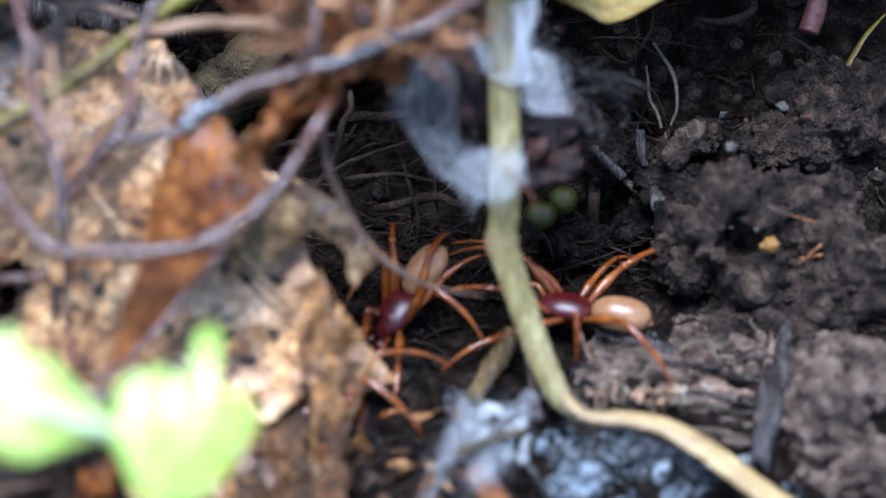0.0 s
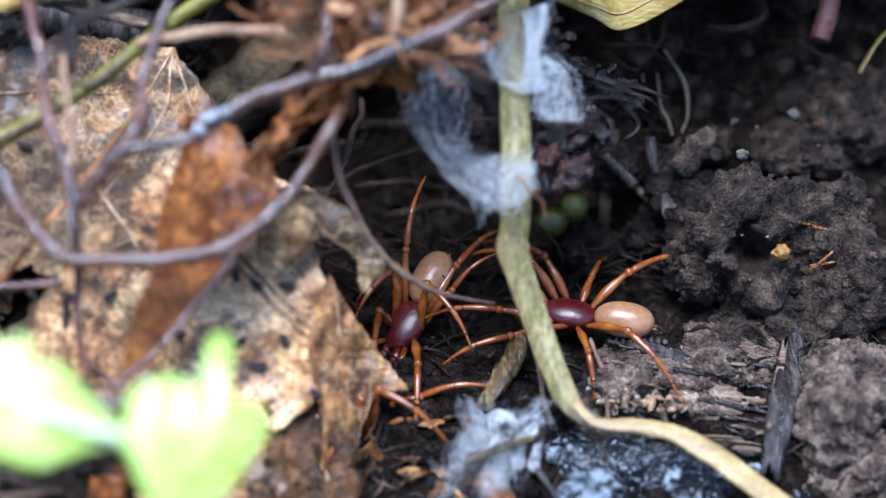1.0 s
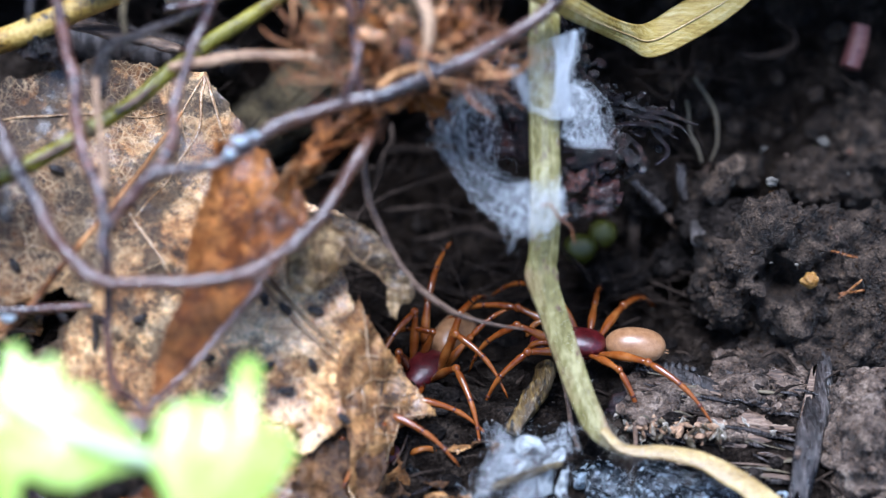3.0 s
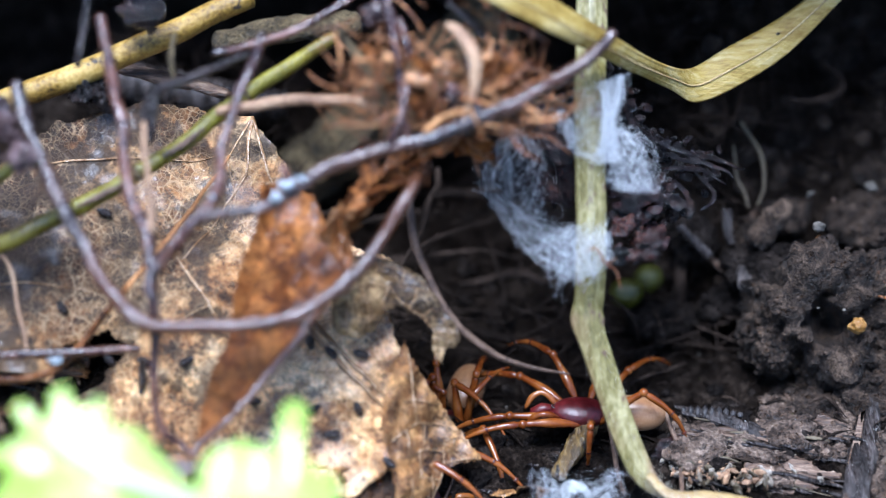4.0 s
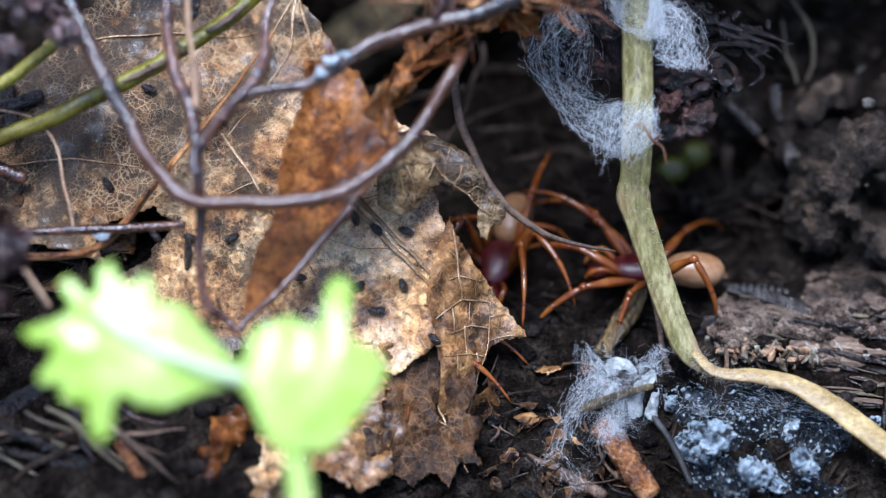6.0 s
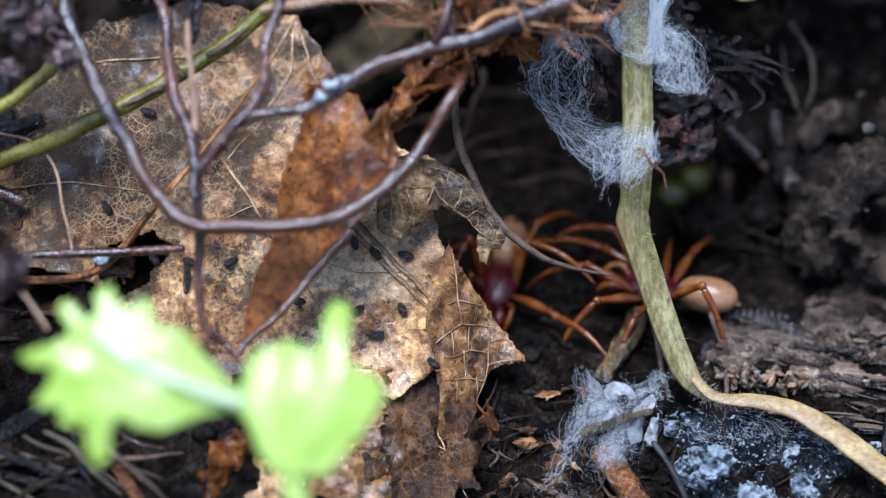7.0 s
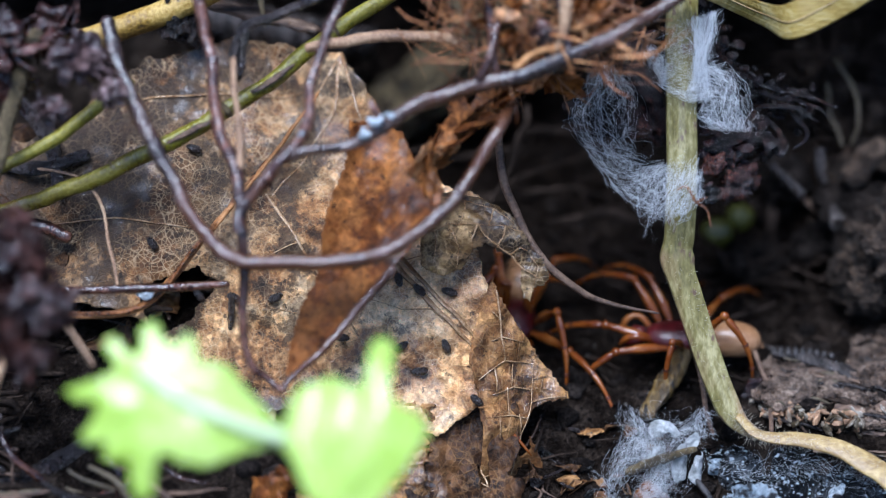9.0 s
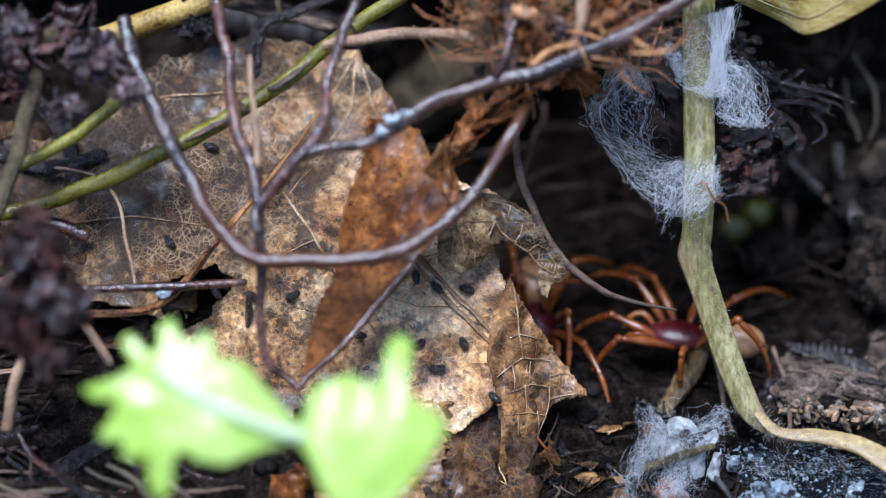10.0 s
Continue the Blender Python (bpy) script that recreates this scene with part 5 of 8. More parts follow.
def build_rust_leaf():
    leaf = thing("rust_leaf", (-11.7, -20.5, 22.1), "crumpled rust-brown dried leaf hanging from a twig", "leaf")
    bm, spot = sheet(((-23.6, -10.7, 28.2), (-7.5, -9.5, 27.6), (-22.8, -28.3, 9.0), (-7.2, -26.8, 8.1)),
                     [(0.427, 0.025), (0.600, 0.010), (0.740, 0.058), (0.817, 0.177), (0.933, 0.208), (0.973, 0.302), (0.933, 0.417), (0.800, 0.500), (0.673, 0.588), (0.467, 0.729), (0.267, 0.875), (0.133, 0.948), (0.067, 0.983), (0.047, 0.948), (0.083, 0.833), (0.133, 0.708), (0.227, 0.604), (0.260, 0.531), (0.267, 0.438), (0.327, 0.292), (0.400, 0.188)],
                     (), (80, 120), lambda s, t: 2.2 * (s - 0.6 + 0.35 * t) ** 2 * 6 * (1 - t) + 0.8 * math.sin(s * 7 + t * 5) + 0.9 * noise.noise(Vector((s * 4, t * 6, 2))) + 0.25 * noise.noise(Vector((s * 13, t * 20, 5))), 0.01, 0.22, 14)
    part("blade", bm, RUST_LEAF, leaf)
    line = glide([spot(0.7, 0.57), spot(0.5, 0.70), spot(0.28, 0.86), spot(0.1, 0.95), spot(0.03, 1.0)], 10)
    part("midrib", sweep(bmesh.new(), [c + Vector((0, -0.0004, 0)) for c in line], [0.5, 0.45, 0.35, 0.3], 7, 1, 0.2), TWIG_GREY, leaf)
    rng = random.Random(20)
    strip = glide([(-9.7, -15.0, 24.5), (-7.6, -13.2, 26.2), (-5.2, -11.5, 28.0), (-2.3, -9.8, 29.6), (0.6, -8.5, 30.6), (3.8, -7.5, 31.9)], 6)
    for k in range(15):   # torn flakes one over the other
        i = min(len(strip) - 2, 2 * k)
        c, d = strip[i] + Vector((rng.gauss(0, 0.5), rng.gauss(0, 0.5), rng.gauss(0, 0.5))), (strip[i + 1] - strip[i]).normalized()
        u = (d + Vector((rng.gauss(0, 0.3), rng.gauss(0, 0.3), rng.gauss(0, 0.3)))).normalized() * rng.uniform(1.8, 3.6)
        v = u.cross(Vector((rng.gauss(0, 0.6), -1, 0.5))).normalized() * rng.uniform(0.6, 1.5)
        bm, _ = sheet((c - u - v, c + u - v, c - u + v, c + u + v), [(0.02, 0.35), (0.2, 0.1), (0.5, 0.2), (0.75, 0.0), (0.99, 0.3), (0.8, 0.55), (0.95, 0.8), (0.55, 0.95), (0.3, 0.75), (0.1, 0.9)], (), (30, 18),
                      lambda s, t: 1.1 * math.sin(t * 4 + k) + 0.7 * noise.noise(Vector((s * 4, t * 4, k * 3.7))), 0.07, 0.12, k)
        part("shred", bm, (RUST_LEAF, SHRED)[k % 2], leaf, "torn orange-brown flake of the leaf")
    rng = random.Random(21)
    scraps = bmesh.new()
    for k in range(330):
        a, b, d = (-8.6, -10.6, 38.2), (10.4, -9, 36.3), 0
        f = rng.random()
        c = Vector(a).lerp(Vector(b), f) + Vector((rng.gauss(0, 2.0), rng.gauss(0, 2.5), rng.gauss(0, 2.8)))
        way = Vector((rng.gauss(0.3, 1), rng.gauss(0, 0.6), rng.gauss(0.3, 1))).normalized() * rng.uniform(1.5, 7)
        bend = noise.noise_vector(c * 0.7) * 1.8
        join(scraps, rod([c - way * 0.5, c + bend * 0.6, c + way * 0.5], [rng.uniform(0.03, 0.12), rng.uniform(0.05, 0.18), 0.03], 6, 5, 0.35, k, rng.uniform(0.4, 1)))
    for k in range(30):
        c = Vector((-7.5, -11.7, 38.6)).lerp(Vector((10.4, -9.5, 37.7)), rng.random()) + Vector((0, rng.gauss(0, 1.0), rng.gauss(0, 2.0)))
        u = Vector((rng.gauss(0, 1), rng.gauss(0, 0.4), rng.gauss(0, 1))).normalized() * rng.uniform(0.8, 2.2)
        v = u.cross(Vector((0.2, 1, 0.3))).normalized() * rng.uniform(0.5, 1.1)
        bm, _ = sheet((c - u - v, c + u - v, c - u + v, c + u + v), [(0.05, 0.4), (0.3, 0.1), (0.7, 0.05), (0.98, 0.45), (0.75, 0.9), (0.3, 0.95)], (), (14, 12),
                      lambda s, t: 0.8 * math.sin(t * 4) + 0.8 * noise.noise(Vector((s * 4, t * 4, k * 3.7))), 0.08, 0.12, k)
        lone("rust_scrap", bm, (RUST_LEAF, SHRED, SHRED)[k % 3], "small curled rust-brown scrap of leaf among the fibres", "leaf scrap", "rust scraps")
    lone("dry_fibres", scraps, FIBRE, "tangle of dry rust-brown plant fibres", "fibres", kind="stuff")


build_rust_leaf()


def over_leaf(c):
    """Whether a place (mm) lies above the plane of the big dead leaf, within its reach."""
    return -47 < c.x < 0 and c.y > -31 and c.z > 25.5 + 0.9 * c.y - 0.03 * c.x - 6.0


def build_corner_litter():
    """Straws and leaf scraps in the dark corner beside the leaf, its shade partly put into their colours."""
    rng = random.Random(71)
    a, b = Vector((-57.3, -7.9, 0)), Vector((-20, -28.2, -9.7))
    for k in range(120):
        x, y = rng.uniform(a.x, b.x), rng.uniform(b.y, a.y)
        c = Vector((x, y, ground_height(x, y) + rng.uniform(0.3, 4.0)))
        t = rng.uniform(0, 6.28)
        d = Vector((math.cos(t), math.sin(t) * 0.7, rng.gauss(0, 0.25))) * rng.uniform(1.5, 6)
        r = rng.uniform(0.1, 0.42)
        if over_leaf(c) or over_leaf(c + d) or over_leaf(c - d):
            continue
        # mostly darkened materials here, in place of the corner's shadow
        stick("litter_straw", [c - d, c + noise.noise_vector(c * 0.4) * 1.5, c + d], [r, r * 1.1, r * 0.6], (SHADED_ROOT, ROOT, SHADED_ROOT, TWIG_DARK, SHADED_ROOT, TWIG_DARK, STRAW, SHADED_ROOT)[k % 8], "thin dry straw in the dark corner litter", "straw", 0.25, 7, 0.4, 1.0, "litter straws")
    for k in range(18):
        x, y = rng.uniform(a.x, b.x), rng.uniform(b.y, a.y)
        c = Vector((x, y, ground_height(x, y) + 0.8))
        u = Vector((rng.gauss(0, 1), rng.gauss(0, 1), rng.gauss(0, 0.3))).normalized() * rng.uniform(2, 4)
        v = u.cross(Vector((0, 0, 1))).normalized() * rng.uniform(1.5, 3)
        if over_leaf(c) or over_leaf(c + u) or over_leaf(c - u):
            continue
        bm, _ = sheet((c - u - v, c + u - v, c - u + v, c + u + v), [(0.05, 0.4), (0.3, 0.1), (0.7, 0.05), (0.98, 0.45), (0.75, 0.9), (0.3, 0.95)], (), (24, 20),
                      lambda s, t: 1.2 * math.sin(t * 4) + 0.8 * noise.noise(Vector((s * 4, t * 4, k * 3.7))), 0.05, 0.15, k)
        lone("leaf_scrap", bm, (SHADED_LOBE, SHADED_LOBE, LOBE, ROT)[k % 4], "dark wet scrap of leaf in the litter", "leaf scrap", "leaf scraps")


build_corner_litter()


def build_corner_sticks():
    stick("wet_stick", [(-46.5, -33.7, -6.5), (-42.9, -32, -4.7), (-38.8, -30.3, -2.9), (-35.8, -28.4, -2)], [1.4, 1.7, 1.6, 1.2], TWIG_RED, "thick wet brown stick in the corner litter", "stick", 0.25, 12)
    stick("pale_straw", [(-43, -31.6, -0.5), (-39.3, -32.4, -1.9), (-35.6, -33.3, -3.5)], [0.2, 0.34, 0.12], DRY_STRAW, "dull straw lying over the corner litter", "straw")
    stick("orange_stalk", [(-34, -32.1, -1.4), (-32.6, -33.6, -2.9), (-30.7, -35.5, -5)], [0.6, 0.7, 0.7], ORANGE_BARK, "orange-brown stalk in the corner litter", "stalk")
    stick("dark_stick", [(-36.5, -29.6, -7.0), (-31.7, -29.8, -7.6), (-27.4, -29.7, -7.8)], [0.8, 0.9, 0.7], TWIG_DARK, "dark wet stick under the leaf", "stick", 0.25, 10)
    stick("dark_stick", [(-50, -29.9, -2.2), (-45.5, -27.9, -1), (-40.3, -25.3, 1.1)], [0.9, 1.0, 0.7], TWIG_DARK, "dark wet stick under the leaf", "stick", 0.25, 10)
    for k, pts in enumerate(([(-55.1, -4.7, 20.9), (-48.9, -7.3, 20.4), (-43.5, -5.6, 21.4)], [(-52.4, -14.4, 15.4), (-48.7, -12.8, 17), (-44.3, -13.3, 16.1)], [(-51.6, -0.1, 24.9), (-47.7, -4.2, 21.9), (-45.9, -9.6, 18.4)], [(-52.3, -18.2, 13.3), (-48.6, -16.7, 14.9), (-46, -16.7, 13.6)])):
        stick("dark_stick", pts, [0.7, 0.8, 0.6], (TWIG_DARK, TWIG_RED, TWIG_DARK, ROOT)[k], "dark wet stick beside the leaf's edge", "stick", 0.25, 10)
    # dark sheets that fill the gap beside the leaf's edge
    for k, cs in enumerate((((-58.5, 0.5, 22), (-43.7, 1.7, 22.1), (-57.3, -10.1, 15.5), (-43.8, -8.1, 15)), ((-56.2, -9.9, 16), (-44.3, -7.6, 16), (-55.1, -19.9, 9.2), (-45.2, -17.9, 9.2)))):
        bm, _ = sheet(cs, [(0.02, 0.2), (0.4, 0.05), (0.85, 0.1), (0.98, 0.5), (0.8, 0.9), (0.4, 0.97), (0.05, 0.8)], (), (60, 50),
                         lambda s, t: 1.5 * math.sin(s * 6 + k) + 2.0 * noise.noise(Vector((s * 4, t * 4, 20 + k))), 0.03, 0.2, 40 + k)
        lone("dark_leaf", bm, SHADED_LOBE, "dark leaf sheet beneath the stalks", "leaf", "dark leaves")
    dry = thing("crumpled_leaf", (-24.1, -33.7, -6.5), "crumpled orange-brown dry leaf under the big leaf", "leaf")
    for k, (cs, sd) in enumerate(((((-28.6, -28.5, 0.1), (-19.5, -28.5, 0.1), (-28.1, -35.6, -6.3), (-19.2, -35.1, -6.7)), 3), (((-24.1, -30.7, -0.2), (-15.2, -29.1, -0.8), (-24.4, -36.3, -6.4), (-15, -35.4, -7.1)), 8))):
        bm, _ = sheet(cs, [(0.05, 0.3), (0.2, 0.1), (0.45, 0.15), (0.7, 0.02), (0.95, 0.3), (0.85, 0.6), (0.98, 0.85), (0.6, 0.95), (0.3, 0.85), (0.1, 0.95)], (), (50, 50),
                         lambda s, t: 2.0 * math.sin(s * 8 + t * 3 + sd) + 2.2 * noise.noise(Vector((s * 6, t * 6, sd))) + 0.6 * noise.noise(Vector((s * 16, t * 16, sd))), 0.05, 0.2, sd)
        part("fold", bm, DEAD_LEAF if k else RUST_LEAF, dry)
    rng = random.Random(72)
    a, b = Vector((-52.5, -21.6, -5.8)), Vector((-19.9, -30.1, -10.9))
    for k in range(70):
        x, y = rng.uniform(a.x, b.x), rng.uniform(b.y, a.y)
        c = Vector((x, y, ground_height(x, y) + rng.uniform(0.3, 4.0)))
        t = rng.uniform(0, 6.28)
        d = Vector((math.cos(t), math.sin(t) * 0.7, rng.gauss(0, 0.25))) * rng.uniform(1.5, 6)
        r = rng.uniform(0.1, 0.4)
        if over_leaf(c) or over_leaf(c + d) or over_leaf(c - d):
            continue
        stick("litter_straw", [c - d, c + noise.noise_vector(c * 0.4) * 1.5, c + d], [r, r * 1.1, r * 0.6], (SHADED_ROOT, TWIG_DARK, SHADED_ROOT, ROOT)[k % 4], "thin dry straw in the dark corner litter", "straw", 0.25, 7, 0.4, 1.0, "litter straws")
    rng = random.Random(78)
    for k in range(34):   # long thin stalks that lie across one another beside the leaf
        c = Vector((rng.uniform(-49, -30), rng.uniform(-35, -29), 0))
        c.z = ground_height(c.x, c.y) + rng.uniform(0.6, 5.0)
        t = rng.gauss(-0.5, 0.55)
        d = Vector((math.cos(t), math.sin(t) * 0.35, math.sin(t) * 0.8)) * rng.uniform(3.5, 8)
        r = rng.uniform(0.12, 0.42)
        if over_leaf(c) or over_leaf(c + d) or over_leaf(c - d):
            continue
        stick("litter_stalk", [c - d, c - d * 0.4 + noise.noise_vector(c * 0.3) * 1.2, c + d * 0.3 + noise.noise_vector(c * 0.5) * 1.2, c + d], [r * 0.7, r, r * 1.1, r * 0.3], (ROOT, TWIG_RED, SHADED_ROOT, DRY_STRAW, TWIG_DARK)[k % 5], "long thin brown stalk in the corner litter", "stalk", 0.25, 8, 0.5, 1.0, "litter stalks")


build_corner_sticks()


def build_dry_heads():
    """Dried drooping flower heads at the twigs' ends."""
    for k, (c, r, mat) in enumerate((
        ((-40.6, -14.7, 36.9), 3.5, PETAL),
        ((-37.8, -17.2, 34.3), 2.1, PETAL),
        ((-43.2, -17.5, 32.5), 2.0, PETAL),
        ((-48.7, -12.3, 37.8), 4.2, DARK_PETAL),
        ((-44.4, -10.0, 37.3), 3.6, DARK_PETAL),
        ((-48.7, -12.7, 33.3), 3.2, DARK_PETAL),
        ((-44.6, -30.7, 26.0), 4.6, DARK_PETAL),
        ((-42.6, -33.9, 22.2), 4.0, DARK_PETAL),
        ((-46.1, -34.2, 20.1), 4.2, DARK_PETAL),
        ((-43.6, -35.6, 17.5), 3.0, DARK_PETAL),
        ((1.5, -12.2, 38.2), 1.7, TWIG_RED), ((-5.4, -8.2, 44.3), 1.6, TWIG_RED),
    )):
        text = {PETAL: "dried drooping violet-brown flower head on a twig", DARK_PETAL: "dark wet red-brown withered flower head"}.get(mat, "small dried flower head among the fibres")
        head = thing("dry_flower_head", c, text, "flower head", "dried flower heads")
        rng = random.Random(30 + k)
        part("core", lump(c, (r * 0.42, r * 0.4, r * 0.5), 0.9, 330, 5, k, (0, 0, 0), 0.4, 1100), mat, head)
        for i in range(22):
            d = Vector((rng.gauss(0, 0.75), rng.gauss(-0.2, 0.75), rng.gauss(-0.75, 0.65))).normalized()
            u = d.cross(Vector((rng.gauss(0, 1), rng.gauss(0, 1), rng.gauss(0, 1)))).normalized() * r * rng.uniform(0.14, 0.34)
            a = Vector(c) + Vector((d.x, d.y, d.z * 0.4)) * r * 0.25
            b = a + d * r * rng.uniform(0.45, 0.95) + Vector((0, 0, -0.3 * r * rng.random()))
            bm, _ = sheet((a - u, a + u, b - u, b + u), [(0.3, 0.0), (0.7, 0.0), (0.95, 0.35), (0.8, 0.6), (0.9, 0.8), (0.6, 1.0), (0.45, 0.85), (0.3, 0.95), (0.08, 0.7), (0.15, 0.5), (0.05, 0.3)], (), (16, 20),
                          lambda s, t: r * (0.12 * math.sin(s * 9 + i) + 0.22 * noise.noise(Vector((s * 3, t * 4, i * 3.1))) + 0.1 * noise.noise(Vector((s * 9, t * 10, i))) + 0.2 * math.sin(t * 4)), 0.06, 0.12, i)
            part("petal", bm, mat, head)
        for i in range(7):
            d = Vector((rng.gauss(0, 0.7), rng.gauss(0, 0.7), rng.gauss(-0.8, 0.6))).normalized()
            a = Vector(c) + d * r * 0.3
            b = a + d * r * rng.uniform(0.5, 1.0)
            m = (a + b) / 2 + noise.noise_vector(a * 0.9) * r * 0.3
            part("sepal", rod([a, m, b], [r * 0.05, r * 0.09, r * 0.07, r * 0.03], 7, 6, 0.5, i, 0.4, None, 0.5), mat, head)


build_dry_heads()


def build_upper_litter():
    """Stalks and straws above the dead leaf."""
    for name, pts, r, mat, text in (
        ("rust_stalk", [(-4.8, -6.2, 48), (-4.2, -8.7, 44.5), (-3.6, -11, 40.4), (-3.1, -13.2, 36.3), (-2.5, -14.8, 33.5)], [0.4, 0.5, 0.6, 0.45, 0.3], TWIG_RED, "upright rust-brown stalk with bright wet spots"),
        ("rust_stalk", [(-3.5, -7.9, 43.6), (-2.6, -9.2, 41.3), (-1.7, -10.7, 38.6)], [0.35, 0.4, 0.3], TWIG_RED, "upright rust-brown stalk with bright wet spots"),
        ("olive_stalk", [(-9.1, -6.5, 41.4), (-6.4, -8, 38.6), (-3.8, -10.1, 34.8)], [0.5, 0.6, 0.5], BARK, "dull olive stalk among the fibres"),
        ("pale_straw", [(1.1, -10.4, 44), (2.4, -10.9, 43.1), (3.6, -12.1, 40.9), (3.7, -12.8, 38.4), (3, -13.4, 36.1)], [0.3, 0.55, 0.65, 0.5, 0.3], STRAW, "split pale straw standing among the fibres"),
        ("tan_straw", [(-1.3, -14.4, 34.2), (0.5, -13.5, 35.8), (2.3, -13.1, 36.5), (4.7, -12.7, 36.1)], [0.3, 0.35, 0.35, 0.25], ORANGE_STRAW, "curved tan straw among the fibres"),
        ("black_twig", [(1.3, -6.1, 44.6), (3.1, -7, 43), (6, -8.2, 40.7)], [0.25, 0.3, 0.2], TWIG_DARK, "thin black twig among the fibres"),
        ("red_twig", [(-21.5, -6.3, 39.2), (-17.2, -5.7, 40.3), (-12.4, -5, 41.6), (-7.8, -3.2, 43.8)], [0.35, 0.42, 0.4, 0.35], TWIG_RED, "slanting red-brown twig above the leaf"),
        ("thick_stalk", [(-23.5, 14.9, 31.7), (-16.2, 14.5, 33.1), (-7.8, 14.9, 33.9)], [1.3, 1.5, 1.3], BARK, "thick dull stalk in the shade"),
        ("thin_stalk", [(-32.8, -3.9, 46), (-33, -6.2, 41.8), (-33.9, -7.4, 38.3)], [0.3, 0.35, 0.3], TWIG_DARK, "thin dark stalk above the leaf"),
        ("thin_stalk", [(-24.7, -5.4, 40.9), (-24.9, -6.6, 38.5), (-24.6, -7.4, 35.9)], [0.25, 0.3, 0.2], BARK, "thin olive stalk above the leaf"),
        ("thin_stalk", [(6.9, -4.5, 45.2), (6.3, -7.1, 41.6), (7.1, -8.6, 38.8), (8.2, -9.1, 36.7)], [0.2, 0.25, 0.25, 0.15], ORANGE_BARK, "thin rust-brown stalk among the fibres"),
    ):
        stick(name, pts, r, mat, text, "stalk", 0.25, 10, 0.4)
    lone("black_clump", lump((-28.8, 1.4, 40.2), (2.2, 1.6, 1.8), 0.6, 500, 5, 19, (0, 0, 0), 0.3, 1600), ROT_WET, "glossy black clump of rot behind the stalks", "rot")
    lone("wood_sliver", rod([(-32.7, 6.3, 32.5), (-27.2, 5.7, 31.4), (-20.9, 5.8, 29.6)], [0.9, 1.2, 0.8], 12, 10, 0.4, 5, 0.5), WOOD, "weathered grey sliver of wood behind the leaf", "wood chip")


build_upper_litter()

# ---- the hairy stem with its silk ----
STEM_LINE = [(15.7, 6.6, 41.7), (15.5, 2.9, 37.2), (15.3, -0.8, 32.7), (15.3, -4.1, 26.9), (15.4, -8.2, 20.9), (15.3, -10.2, 15.5), (15.1, -11.2, 12.9), (16.2, -12.9, 9.7), (17.6, -15.0, 6.1), (19.2, -17.6, 2.4), (20.8, -19.7, -0.1), (22.9, -21.1, -1.2)]
TAIL_LINE = [(20.9, -20.2, 0.6), (22.5, -21.5, -0.5), (24.4, -22.0, -0.8), (26.8, -22.2, -0.8), (30.1, -22.7, -1.3), (33.3, -24.4, -2.1), (36.4, -26.3, -3.5), (40.6, -28.7, -5.8), (46.4, -31.1, -8.7)]


def build_stem():
    stem = thing("bent_plant", STEM_LINE[-1], "pale olive dry hairy plant stem, kinked and bent over", "plant")
    line = glide([mm(p) for p in STEM_LINE], 26)
    bm = bmesh.new()
    count, sides = len(line), 44
    rings = []
    for i, c in enumerate(line):
        d = (line[min(i + 1, count - 1)] - line[max(i - 1, 0)]).normalized()
        side = d.cross(Vector((0, -1, 0.4))).normalized()
        up = d.cross(side)
        f = i / (count - 1)
        r = 1.55 - 0.25 * f
        if f > 0.5:
            r *= 1 + 0.16 * math.exp(-((f - 0.545) / 0.03) ** 2) - 0.12 * ease(0.6, 1, f) - 0.42 * ease(0.86, 1, f)
        ring = []
        for j in range(sides):
            a = 2 * math.pi * j / sides
            groove = 1 + 0.06 * math.cos(a * 5 + 1) + 0.035 * math.cos(a * 14 + 2 * noise.noise(Vector((f * 6, a, 0)))) + 0.03 * noise.noise(Vector((c.x * 900, c.z * 300, a * 6)))
            ring.append(bm.verts.new(c + (side * math.cos(a) + up * math.sin(a) * 0.62) * r * groove * 0.001))
        rings.append(ring)
    for a, b in zip(rings, rings[1:]):
        for j in range(sides):
            bm.faces.new((a[j], a[(j + 1) % sides], b[(j + 1) % sides], b[j]))
    part("stem", bm, STEM, stem)
    tail = glide([mm(p) for p in TAIL_LINE], 10)
    part("withered_tail", sweep(bmesh.new(), tail, [0.45, 0.6, 0.85, 1.15, 1.3, 1.2], 14, 0.3, 0.12, 5, (0, -0.35, 1)), STEM_TAIL, stem, "flat withered tan end of the stem")
    rng = random.Random(8)
    hairs = bmesh.new()
    for run, r in ((line[65:], 1.3), (tail, 0.8)):
        for k in range(420):
            c = run[rng.randrange(len(run))] + Vector((rng.gauss(0, 0.1), 0, rng.gauss(0, 0.1))) * 0.001
            d = Vector((rng.gauss(0, 1), rng.gauss(-0.4, 0.6), rng.gauss(0.2, 0.8))).normalized()
            a = c + d * r * 0.0007
            b = c + d * (r + rng.uniform(0.1, 0.55)) * 0.001 + Vector((0, 0, -0.0001))
            sweep(hairs, [a, (a + b) / 2 + noise.noise_vector(a * 900) * 0.00012, b], [0.013, 0.01, 0.005], 3, closed=False)
    tagged(part("hairs", hairs, HAIR, stem, "fine pale hairs along the stem"), kind="stuff")


build_stem()


